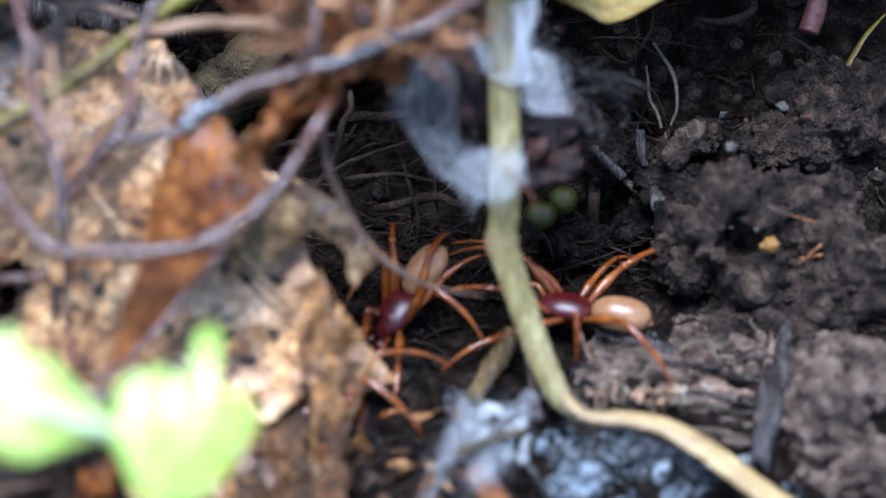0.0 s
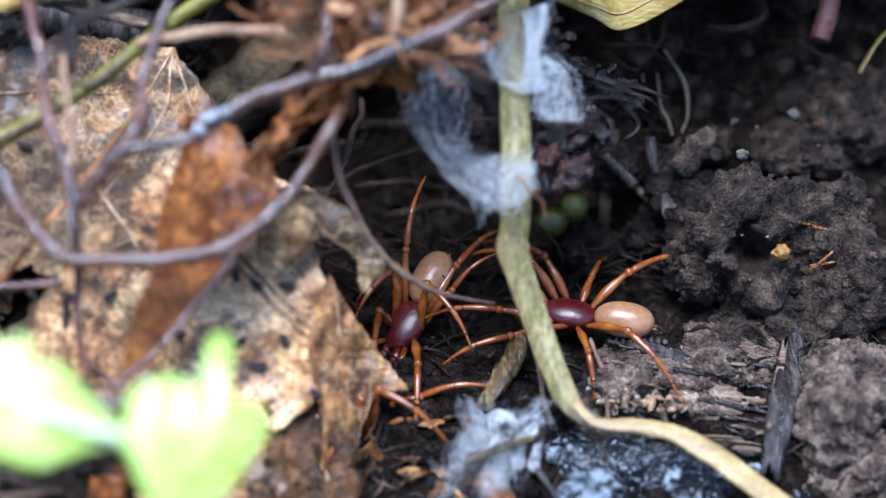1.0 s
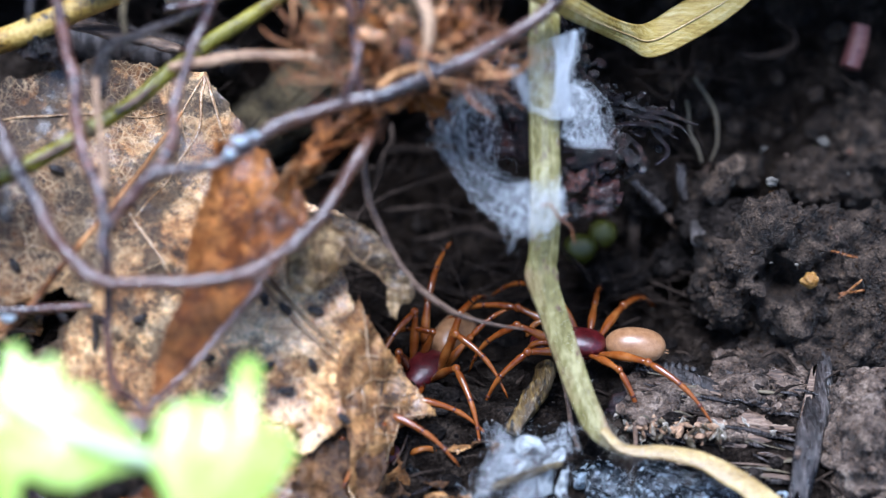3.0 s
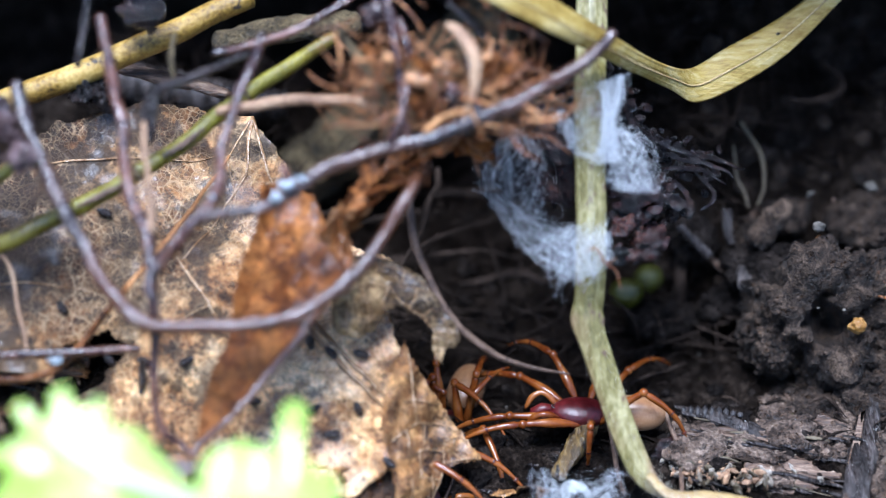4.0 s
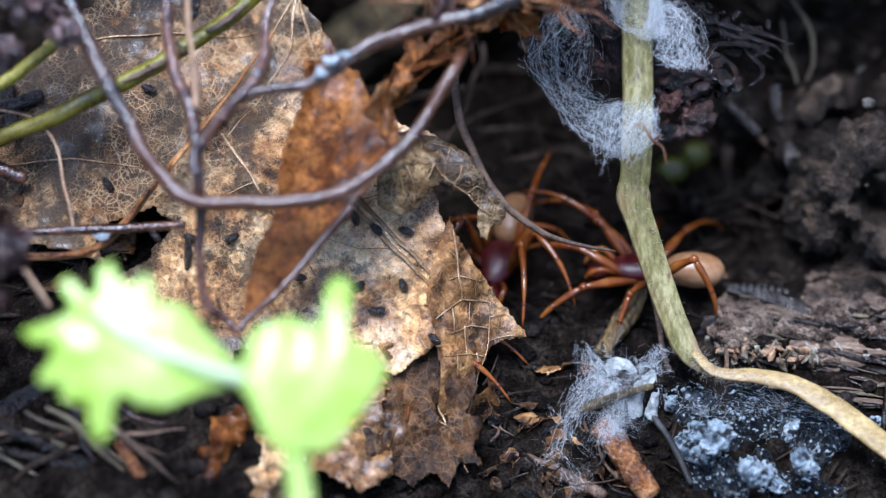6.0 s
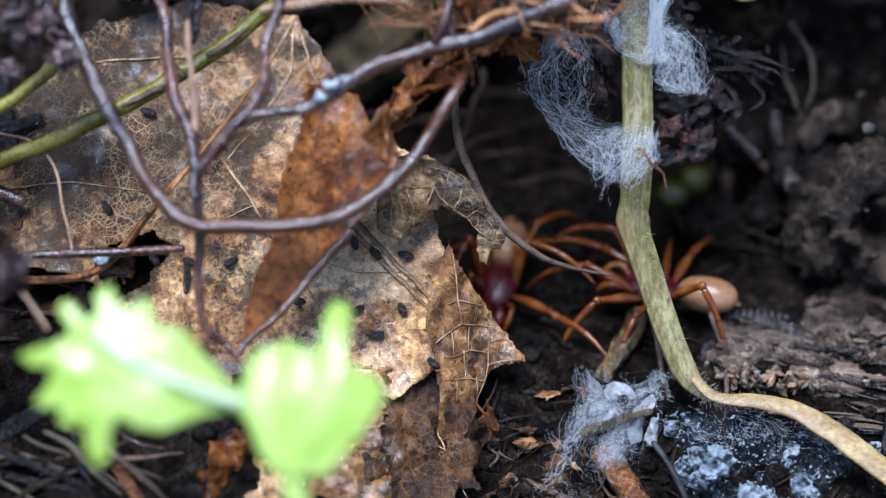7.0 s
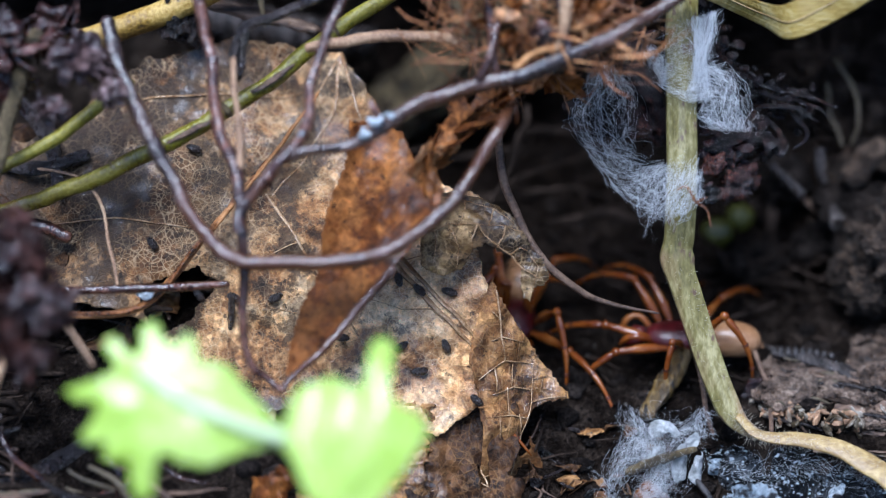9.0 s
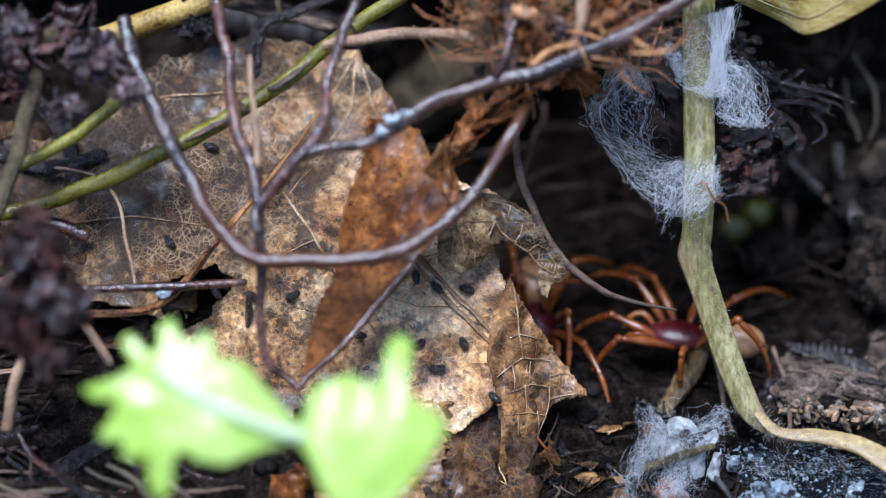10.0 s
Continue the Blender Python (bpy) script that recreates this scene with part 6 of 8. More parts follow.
def build_silk():
    rng = random.Random(4)
    web = thing("spider_silk", (13.3, -8.7, 16), "matted white spider silk spun round the stem", "spider web")

    def threads(count, line, radius, length, stray=0.05, r=0.0042):
        """Fine threads that wander inside a mat along line; radius: mm, at even steps; length: share of the line."""
        bm = bmesh.new()
        line = glide(line, 12)

        def at(f):
            f = min(max(f, 0.0), 0.9999) * (len(line) - 1)
            i = int(f)
            return line[i].lerp(line[i + 1], f - i)

        for k in range(count):
            f0, reach = rng.uniform(-0.08, 1.0), length * rng.uniform(0.3, 1.0)
            off = Vector((rng.gauss(0, 0.6), rng.gauss(0, 0.5), rng.gauss(0, 0.6)))
            out = 1.9 if rng.random() < stray else 1.0
            pts = []
            for i in range(19):
                f = f0 + reach * i / 18
                q = min(max(f, 0.0), 0.9999) * (len(radius) - 1)
                j = int(q)
                wide = radius[j] + (radius[min(j + 1, len(radius) - 1)] - radius[j]) * (q - j)
                w = off + noise.noise_vector(Vector((k * 3.7, i * 0.22, 1))) * 1.4 + noise.noise_vector(Vector((k * 1.7, i * 0.45, 5))) * 0.5
                w *= 0.72
                pts.append(mm(at(f) + w * wide * out))
            sweep(bm, pts, [r * rng.uniform(0.5, 1.5)], 3, closed=False)
        return bm

    def fleece(count, edge_a, edge_b, reach, r, deep=0.8, drift=0.35, curl=0.9, stray=0.1):
        """Threads in a band between two edges; reach: the share of the band that one thread runs along."""
        bm = bmesh.new()
        a, b = glide(edge_a, 10), glide(edge_b, 10)

        def at(f, u):
            f = (1 - abs((f % 2) - 1)) * 0.9999 * (len(a) - 1)
            i = int(f)
            return a[i].lerp(a[i + 1], f - i).lerp(b[i].lerp(b[i + 1], f - i), u)

        for k in range(count):
            f0, u0 = rng.uniform(-0.05, 1.0), rng.random()
            clump = at(f0, u0)
            if noise.noise(clump * 0.55) < -0.12 and rng.random() < 0.75:   # thin places in the fleece
                continue
            way, lean = reach * rng.uniform(0.25, 1.0) * rng.choice((-1, 1)), rng.gauss(0, drift)
            off = rng.gauss(0, 0.5) * deep
            wide = rng.uniform(1.2, 1.6) if rng.random() < stray else rng.uniform(0.75, 1.05)
            bow = rng.gauss(0, 1)
            pts = []
            for i in range(15):
                q = i / 14
                w = noise.noise_vector(Vector((k * 3.7, i * 0.2, 1))) * curl + noise.noise_vector(Vector((k * 1.7, i * 0.5, 5))) * curl * 0.3
                u = 0.5 + (1 - abs(((u0 + lean * q + 0.12 * bow * math.sin(q * 3.1)) % 2) - 1) - 0.5) * wide
                pts.append(mm(at(f0 + way * q, u) + w + Vector((0, off, -off * 0.3))))
            sweep(bm, pts, [r * rng.uniform(0.5, 1.3) * (2.2 if rng.random() < 0.07 else 1.0)], 3, closed=False)
        return bm

    outer = [(7.5, -1.6, 29.6), (5.6, -3.9, 27.9), (4.5, -5.5, 26.3), (4.9, -7.2, 24.4), (6.4, -8.6, 22.9), (8.3, -10.5, 20.5), (11.0, -11.9, 18.8), (12.9, -12.9, 17.8), (15.3, -12.9, 18.6), (17.5, -9.7, 18.9)]
    middle = [(8.5, -2.5, 29.6), (8.0, -4.0, 28.0), (7.7, -5.5, 26.0), (7.8, -7.2, 24.2), (8.8, -8.7, 23.0), (10.4, -10.2, 21.7), (12.4, -11.8, 21.3), (14.0, -12.7, 21.0), (15.7, -12.8, 21.2), (17.2, -10.4, 20.6)]
    inner = [(9.6, -0.6, 28.3), (10.7, -1.4, 26.7), (11.1, -2.8, 24.3), (10.8, -4.4, 22.6), (11.4, -6.1, 21.6), (12.8, -7.3, 21.4), (14.0, -9.0, 22.4), (15.3, -9.9, 22.7), (16.5, -10.0, 22.3), (17.2, -8.5, 20.9)]
    part("loop_mat", fleece(250, outer, inner, 0.25, 0.0066, 1.1, 0.8, 0.6), SILK, web)
    part("outer_hem", fleece(130, outer, middle, 0.3, 0.0068, 0.7, 0.3, 0.5), SILK, web)
    part("inner_hem", fleece(120, middle, inner, 0.3, 0.006, 0.6, 0.4), SILK, web)
    part("lower_mat", fleece(230, outer[5:], inner[5:], 0.4, 0.0068, 1.2, 1.0, 0.6, 0.3), SILK, web)
    left, right = [(13.4, -2.2, 33.5), (13.3, -3.2, 31.8), (13.3, -4.0, 30.4), (13.5, -4.8, 29.0), (14.0, -5.3, 28.0)], [(18.6, -1.0, 34.9), (18.4, -2.4, 32.6), (18.0, -3.5, 30.8), (18.1, -4.6, 28.9), (17.7, -5.3, 27.7)]
    part("sleeve", fleece(200, left, right, 0.5, 0.006, 0.5, 0.8), SILK, web)
    left, right = [(16.0, -1.9, 34.5), (16.2, -2.8, 32.8), (16.3, -3.8, 31.2), (16.2, -4.8, 29.6), (15.6, -5.6, 28.2)], [(18.6, -0.6, 34.8), (18.3, -1.7, 32.9), (17.8, -2.9, 31.1), (17.8, -4.0, 29.2), (18.2, -4.7, 27.8)]
    part("streak", fleece(520, left, right, 0.7, 0.011, 0.6, 0.4, 0.4), SILK, web)
    left, right = [(16.9, -3.5, 29.5), (16.8, -4.2, 28.4), (17.0, -5.0, 26.9), (17.3, -5.8, 25.5), (18.2, -6.2, 24.7)], [(18.4, -2.1, 29.8), (19.8, -2.5, 29.0), (20.9, -3.2, 27.6), (21.6, -4.3, 25.7), (21.9, -5.3, 23.9)]
    part("upper_mat", fleece(430, left, right, 0.75, 0.0078, 0.9, 0.7, 0.4, 0.3), SILK, web)
    left, right = [(11.5, -2.2, 31.2), (12.1, -2.7, 30.4), (12.8, -3.2, 29.4), (13.5, -3.9, 28.2)], [(12.7, -2.3, 32.0), (13.2, -2.8, 31.0), (13.5, -3.3, 30.2), (13.9, -3.8, 29.2)]
    part("side_mat", fleece(150, left, right, 0.8, 0.0065, 0.6, 0.7), SILK, web)
    left, right = [(12.9, -5.0, 29.1), (14.5, -5.3, 28.5), (16.2, -5.4, 28.1), (17.8, -5.1, 28.5)], [(13.2, -5.3, 28.6), (14.7, -5.5, 28.0), (16.3, -5.8, 27.5), (18.6, -5.5, 27.8)]
    part("girdle", fleece(170, left, right, 0.7, 0.007, 0.3, 0.7, 0.4, 0.3), SILK, web)
    rootlet = thing("rootlet", (15.4, -12.0, 21.1), "tiny forked orange rootlet caught in the silk", "root")
    part("root", rod([(14.6, -12.2, 20.9), (15.4, -12.0, 21.1), (16.4, -12.6, 20.0), (17.5, -12.9, 19.4), (17.9, -13.7, 18.0)], [0.1, 0.14, 0.13, 0.06], 7, 8, 0.3, 3, 1, None, 0.3), ORANGE_BARK, rootlet)
    part("branch", rod([(16.4, -12.6, 20.0), (17.1, -12.4, 20.3), (17.6, -12.3, 20.5)], [0.1, 0.09, 0.04], 6, 6, 0.3, 4), ORANGE_BARK, rootlet)
    ground_silk = thing("silk_scraps", (13.8, -20.5, -2.4), "loose white silk threads over the ground debris", "spider web")
    low = [(9.6, -18.1, -0.2), (11.2, -19.8, -1.2), (13.7, -20.6, -1.6), (16.6, -19.8, -1.2), (17.7, -19.2, -0.1)]
    part("strand", threads(90, low, [0.7, 1.3, 1.4, 1.2, 0.7], 0.6, 0.2), SILK, ground_silk)
    low = [(8.7, -23.7, -4.9), (10.6, -22.1, -3.2), (12.6, -20.9, -2.1), (14.2, -23.1, -3.9), (12.5, -25.3, -5.7)]
    part("strand", threads(280, low, [0.9, 1.8, 1.5, 1.6, 1.2], 0.6, 0.2), SILK, ground_silk)
    for count, run, wide in ((60, [(10.4, -20.4, 1.4), (11.5, -21.8, -0.9), (9.4, -23.7, -4.0), (7.9, -25.8, -7.2), (9.6, -28.1, -9.2)], [0.5, 1.1, 1.3, 1.6, 1.2]), (50, [(11.5, -22.9, -1.8), (12.9, -23.6, -3.0), (12.3, -24.8, -4.8), (13.7, -25.4, -5.8)], [0.6, 1.0, 1.0, 0.5]), (36, [(14.8, -22.5, -1.1), (16.7, -21.6, 0.3), (18.0, -22.1, -0.7)], [0.4, 0.8, 0.5]), (30, [(6.5, -24.0, -3.4), (8.7, -25.2, -5.3), (6.0, -26.9, -8.1)], [0.5, 0.9, 0.6])):
        part("strand", threads(count, run, wide, 0.55, 0.25, 0.0052), SILK, ground_silk)
    over = [(18.2, -21.7, -3.5), (23.2, -22.7, -4.2), (28.2, -22.5, -3.8), (33.6, -23.4, -4.5)]
    part("strand", threads(70, over, [0.9, 1.6, 1.6, 1.0], 0.5, 0.3, 0.005), SILK, ground_silk)
    for pts in ([(23.1, -13.0, -2.2), (24.0, -13.4, -3.0), (26.0, -13.9, -3.7)], [(32.0, -8.8, -0.6), (32.8, -9.4, -1.6), (33.3, -9.8, -2.4)], [(37.3, -8.7, -0.3), (38.1, -9.1, -1.1), (38.2, -9.7, -2.1)]):
        part("strand", threads(5, pts, [0.15, 0.3, 0.15], 0.9, 0.2, 0.018), SILK, ground_silk)


build_silk()


def build_rot():
    rot = thing("rotten_leaf", (24.4, 1.5, 17.7), "glossy black rotten leaf behind the stem", "leaf")
    rng = random.Random(62)
    for run, wide in (([(17.3, 7.5, 32.0), (18.5, 5.5, 29.4), (20.5, 3.7, 27.0), (22.8, 2.6, 25.0), (25.5, 2.4, 23.8), (28.2, 2.5, 22.8)], 2.0), ([(20.3, 3.2, 25.1), (21.9, 0.9, 23.0), (23.1, -0.7, 21.2), (23.3, -2.4, 19.0)], 1.7)):
        line = glide(run, 7)
        for k in range(95):   # the crumpled black blade, knot by knot
            c = line[rng.randrange(len(line))] + Vector((rng.gauss(0, 1), rng.gauss(0, 0.6), rng.gauss(0, 1))) * wide * 0.55
            r = 0.22 + 0.6 * rng.random() ** 2
            part("fold", lump(c, (r * 1.3, r * 0.7, r), 0.9, 650, 3, k, (k * 30, k * 47, 0), 0.35, 1900), ROT if k % 3 else ROT_WET, rot)
    for k, pts in enumerate(([(19.5, 3.0, 28.0), (22.4, 1.6, 26.4), (25.6, 1.6, 25.3), (28.3, 1.1, 24.5), (31.2, 1.4, 23.0)], [(21.8, 1.7, 25.6), (24.6, 0.5, 24.9), (27.5, 0.6, 24.5), (30.5, 1.1, 22.4)], [(22.7, 0.7, 23.7), (25.5, 0.2, 23.9), (28.3, 0.2, 22.8), (30.1, 0.6, 21.5)], [(26.2, 1.1, 24.5), (28.3, 1.5, 25.2), (30.0, 1.6, 24.3)], [(17.8, 5.8, 32.1), (18.8, 3.8, 29.8), (20.0, 2.8, 27.5), (21.9, 1.7, 24.5), (22.4, -0.1, 22.2)], [(24.1, 0.4, 23.2), (25.5, -0.9, 21.6), (24.7, -1.5, 19.6), (23.5, -2.0, 18.7)], [(26.7, 0.7, 23.7), (28.1, -0.4, 21.7), (26.5, -1.3, 20.1)])):
        part("black_vein", rod(pts, [0.14, 0.24, 0.2, 0.1], 8, 14, 0.6, k, 1, None, 1.1), ROT_WET, rot, "shiny black vein of the leaf")
    for k, (c, s) in enumerate((((20.9, -1.9, 21.9), (1.2, 1.0, 0.9)), ((22.1, -1.9, 21.9), (1.1, 0.8, 0.8)), ((19.9, -2.1, 23.4), (0.7, 0.6, 0.7)), ((19.9, -2.1, 19.5), (1.6, 1.2, 1.5)), ((21.5, -4, 18.2), (1.8, 1.2, 1.0)), ((22.9, -4.2, 17.7), (0.8, 0.7, 1.0)),
                                ((11.5, 0.2, 25.4), (2.6, 1.6, 2.4)), ((13, -0.6, 22), (2.0, 1.4, 2.2)), ((11.5, 2.8, 28), (2.4, 1.6, 2.0)), ((8.3, -2.8, 24.3), (2.2, 1.0, 3.0)))):
        lone("rotten_scrap", lump(c, s, 0.9, 480, 5, k + 50, (0, k * 33, 0), 0.4, 1500), ROT_RED, "shiny red-brown scrap of rotten leaf caught by the stem", "leaf scrap", "rotten scraps")


build_rot()


def build_rot_crumbs():
    """Small wet lumps of rot between the stem and the black leaf."""
    rng = random.Random(61)
    a, b, d = Vector((17.5, -2.2, 23.5)), Vector((22.1, -2.2, 23.5)), Vector((18.0, -7.5, 18.0))
    for k in range(70):
        c = a + (b - a) * rng.random() + (d - a) * rng.random() + Vector((0, rng.gauss(0, 0.6), 0))
        r = 0.3 + 0.75 * rng.random() ** 2
        lone("rot_crumb", lump(c, (r, r * rng.uniform(0.5, 0.9), r * rng.uniform(0.4, 0.9)), 0.9, 800, 4, k, (k, k * 40, 0), 0.4, 1800), ROT_RED if k % 3 else ROT_WET, "small shiny dark lump of rot beside the stem", "rot", "rot crumbs")


build_rot_crumbs()


def build_yellow_leaf():
    leaf = thing("yellow_leaf", (27.0, 7.1, 28.2), "yellow dry grass leaf, folded sharply", "leaf")
    def ribbon(name, upper, lower, near, far):
        bm = bmesh.new()
        a, b = glide([mm(p) for p in upper], 12), glide([mm(p) for p in lower], 12)
        a = [p.lerp(q, near + (far - near) * i / (len(a) - 1)) for i, (p, q) in enumerate(zip(a, b))]
        rows = []
        for p, q in zip(a, b):
            row = []
            for k in range(17):
                f = k / 16
                c = p.lerp(q, f) + Vector((0, -0.0005, 0.0002)) * math.sin(f * math.pi) + Vector((0, 0.00012, 0)) * math.cos(f * 44)
                row.append(bm.verts.new(c))
            rows.append(row)
        for r0, r1 in zip(rows, rows[1:]):
            for k in range(16):
                bm.faces.new((r0[k], r0[k + 1], r1[k + 1], r1[k]))
        bm.normal_update()
        bmesh.ops.solidify(bm, geom=bm.faces[:], thickness=0.00025)
        part(name, bm, YELLOW_LEAF, leaf)
        keel = [p.lerp(q, 0.52) + Vector((0, -0.00052, 0.00022)) for p, q in zip(a, b)]
        part("midrib", sweep(bmesh.new(), keel, [0.1, 0.14, 0.14, 0.1], 6, 0.6, 0.1), STEM_TAIL, leaf)
    upper = [(7.1, -4.6, 46.2), (11.5, -3.7, 43.7), (17.2, -1.6, 39.3), (21.7, 2.8, 35.0), (25.3, 7.9, 31.8), (27.4, 10.5, 31.2), (30.2, 12.2, 32.4), (36.0, 15.1, 34.6), (40.8, 17.6, 37.1)]
    lower = [(-0.6, -10.3, 48.3), (4.4, -9.3, 45.9), (10.8, -7.1, 41.7), (18.1, -1.2, 35.8), (23.9, 5.0, 30.6), (27.0, 7.1, 28.2), (31.1, 8.7, 29.1), (37.1, 12.3, 31.5), (43.6, 16.2, 36.7)]
    ribbon("blade", upper, lower, 0.0, 0.1)
    lone("black_speck", lump((36.1, 13.4, 33.2), (0.35, 0.2, 0.25), 0.5, 900, 2, 4), PELLET, "tiny black speck on the yellow leaf", "speck")


build_yellow_leaf()

# ---- the ground before the hollow ----


def build_floor_bits():
    def chip(name, points, radii, mat, label, flat=0.4, whole=None):
        line = glide([mm(p) for p in points], 12)
        bm, count, sides, seed = bmesh.new(), len(line), 30, radii[0] * 9
        rings = []
        for i, c in enumerate(line):
            f = i / (count - 1)
            q = f * (len(radii) - 1) * 0.9999
            r = radii[int(q)] + (radii[int(q) + 1] - radii[int(q)]) * (q - int(q))
            d = (line[min(i + 1, count - 1)] - line[max(i - 1, 0)]).normalized()
            side = d.cross(Vector((0, -0.5, 1))).normalized()
            up = side.cross(d)
            ring = []
            for j in range(sides):
                a = 2 * math.pi * j / sides
                ridge = 1 + 0.32 * noise.noise(Vector((math.cos(a) * 4, math.sin(a) * 4, seed + f * 1.5))) + 0.16 * noise.noise(Vector((math.cos(a) * 11, math.sin(a) * 11, seed + f * 5)))
                run = noise.noise(Vector((math.cos(a) * 3.5, math.sin(a) * 3.5, seed + 30))) * (abs(f - 0.5) * 2) ** 6 * 2.4
                box = 1 / max(abs(math.cos(a)), abs(math.sin(a))) ** 0.7
                ring.append(bm.verts.new(c + (side * math.cos(a) + up * math.sin(a) * flat) * r * ridge * box * 0.001 + d * run * 0.001))
            rings.append(ring)
        for p, q in zip(rings, rings[1:]):
            for j in range(sides):
                bm.faces.new((p[j], p[(j + 1) % sides], q[(j + 1) % sides], q[j]))
        bm.faces.new(rings[0][::-1])
        bm.faces.new(rings[-1])
        if whole:
            return part(name, bm, mat, whole)
        return lone(name, bm, mat, label, "wood chip", "wood chips on the soil")
    chip("wood_splinter", [(29.5, -10.8, -1.5), (33.4, -12.6, -2.4), (38.4, -14.0, -3.3), (42.5, -14.6, -3.9)], [0.9, 1.3, 1.2, 0.7], WOOD, "grey-brown wood splinter lying on the soil")
    chip("wood_splinter", [(29.9, -12.9, -3.0), (34.4, -14.9, -4.0), (41.2, -16.1, -4.9)], [0.8, 1.3, 1.0], WOOD, "grey-brown wood splinter lying on the soil")
    chip("wood_splinter", [(26.5, -6.2, -1.1), (30.3, -8.4, -1.0), (35.9, -11.2, -1.9), (39.9, -12.3, -2.6)], [0.5, 0.8, 0.7, 0.5], WOOD_DARK, "grey-brown wood splinter lying on the soil")
    chip("wood_splinter", [(38.1, -3.9, -1.1), (40.4, -8.4, -1.0), (44.1, -10.6, -1.6)], [0.6, 0.9, 0.6], WOOD, "grey-brown wood splinter lying on the soil")
    plank = thing("dark_splinter", (40.3, -23.5, -5.7), "dark grey splinter of wood set upright in the soil", "wood chip")
    chip("bark_strip", [(43.9, -9.6, 0.1), (42.3, -14.7, -1.7), (40.5, -20.5, -2.4)], [0.3, 0.45, 0.3], WOOD, "", 0.5, plank)
    chip("wood_body", [(45.6, -6.7, -0.0), (44.1, -11.8, -1.6), (41.8, -19, -2.8), (40.3, -23.5, -5.7)], [0.9, 1.35, 1.3, 1.0], WOOD_DARK, "", 0.6, plank)
    crust = [((20.9, -18.8, -7.5), (3.0, 3.0, 2.6)), ((25.9, -20.5, -8.4), (4.4, 3.4, 3.4)), ((32.2, -20.8, -8.9), (5.0, 3.6, 3.0)), ((37.9, -21.5, -10.1), (4.0, 3.0, 2.6)), ((20.1, -15.2, -6.7), (1.4, 1.3, 1.3)), ((43.4, -25.1, -10.4), (4, 3, 3)), ((22.2, -25.1, -10.4), (5, 3, 3)), ((30.5, -25.8, -11.6), (6, 3, 3))]
    for k, (c, s) in enumerate(crust):
        lone("black_crust", lump(c, s, 0.5, 260, 5, k + 20, (0, 0, k * 50), 0.1, 1100), BLACKWHITE, "glossy black crust flecked with white bloom on the ground", "crust", "black crusts")
    rng = random.Random(90)
    flecks = bmesh.new()
    for k in range(1900):
        c, s = crust[k % 6]
        q = Vector((rng.gauss(0, 1), -abs(rng.gauss(0, 0.8)), abs(rng.gauss(0, 1)))).normalized()
        p = Vector(c) + Vector((q.x * s[0], q.y * s[1], q.z * s[2])) * 1.02
        if noise.noise(p * 0.4) < -0.02 and k % 5:
            continue
        r = 0.04 + 0.22 * rng.random() ** 4
        join(flecks, lump(p, (r, r * 0.6, r * rng.uniform(0.4, 0.9)), 0.5, 1500, 1, k))
    lone("bloom_flecks", flecks, BLOOM, "blue-white flecks of bloom on the black crust", "bloom", kind="stuff")
    for k, (c, s) in enumerate((((21.8, -24.2, -6.9), (2.2, 1.6, 1.5)), ((20.9, -25.2, -7.5), (1.3, 1.0, 1.2)), ((28.5, -27.4, -9.3), (2.4, 1.5, 1.0)), ((19, -20.9, -5), (0.8, 0.6, 0.6)), ((30.6, -23.5, -6.6), (1.2, 0.7, 0.5)), ((26.6, -26.4, -8.6), (1.0, 0.8, 0.8)), ((22.3, -27.0, -4.8), (2.0, 1.3, 1.9)), ((26.3, -30.2, -6.4), (1.6, 1.0, 1.0)), ((31.4, -28.9, -6.3), (1.8, 1.0, 0.7)), ((38.5, -23.5, -5.7), (0.9, 0.6, 1.1)))):
        lone("white_crust", lump(c, s, 0.6, 500, 5, k + 40, (10, k * 30, 20), 0.35, 2200), BLOOM, "chunk of crust covered in blue-white bloom", "crust", "white crusts")
    stick("frosted_twig", [(10, -23.7, -4), (13.1, -23.1, -2.9), (17, -22.1, -2.1)], [0.4, 0.5, 0.35], BARK, "short twig caught in the white silk", "twig", 0.3)
    stick("grey_twig", [(16.9, -24.4, -4.2), (19.1, -26.5, -6.8), (20.7, -28.4, -9.5)], [0.3, 0.36, 0.3], HUSK_GREY, "thin grey twig on the crust", "twig", 0.2)
    for k, pts in enumerate(([(47.4, -2.6, 5.4), (50.7, -3.5, 6.2), (54.9, -4.1, 5.4)], [(47.4, -2.9, 5.0), (49.0, -3.0, 6.8), (50.1, -2.7, 7.5)], [(46.2, 2.5, 12.1), (46.8, 1.0, 11.5), (47.8, 0.3, 10.4)], [(46.2, -0.3, 9.2), (49.2, -0.6, 9.0), (52.8, -1.3, 8.0)])):
        stick("rootlet", pts, [0.14, 0.16, 0.08], ORANGE_BARK, "hair-thin red-brown rootlet on the soil clod", "root", 0.2, 7, 0.5, 1.0, "rootlets on the clod")
    a, b, c, d = (12.1, -19.5, -0.7), (15.7, -20.2, -0.9), (12.2, -21.3, -1.8), (15.3, -21.9, -1.8)
    bm, _ = sheet((a, b, c, d), [(0.0, 0.5), (0.12, 0.15), (0.4, 0.0), (0.75, 0.1), (1.0, 0.45), (0.85, 0.75), (0.6, 0.62), (0.4, 0.85), (0.15, 0.95)], (), (30, 22),
                  lambda s, t: 1.3 * math.sin(s * 3.1) * math.cos((t - 0.3) * 2.2) + 0.25 * noise.noise(Vector((s * 5, t * 5, 2))), 0.03, 0.12, 5)
    lone("insect_husk", bm, SHELL_WHITE, "pale empty insect husk caught in silk", "husk")
    rng = random.Random(9)
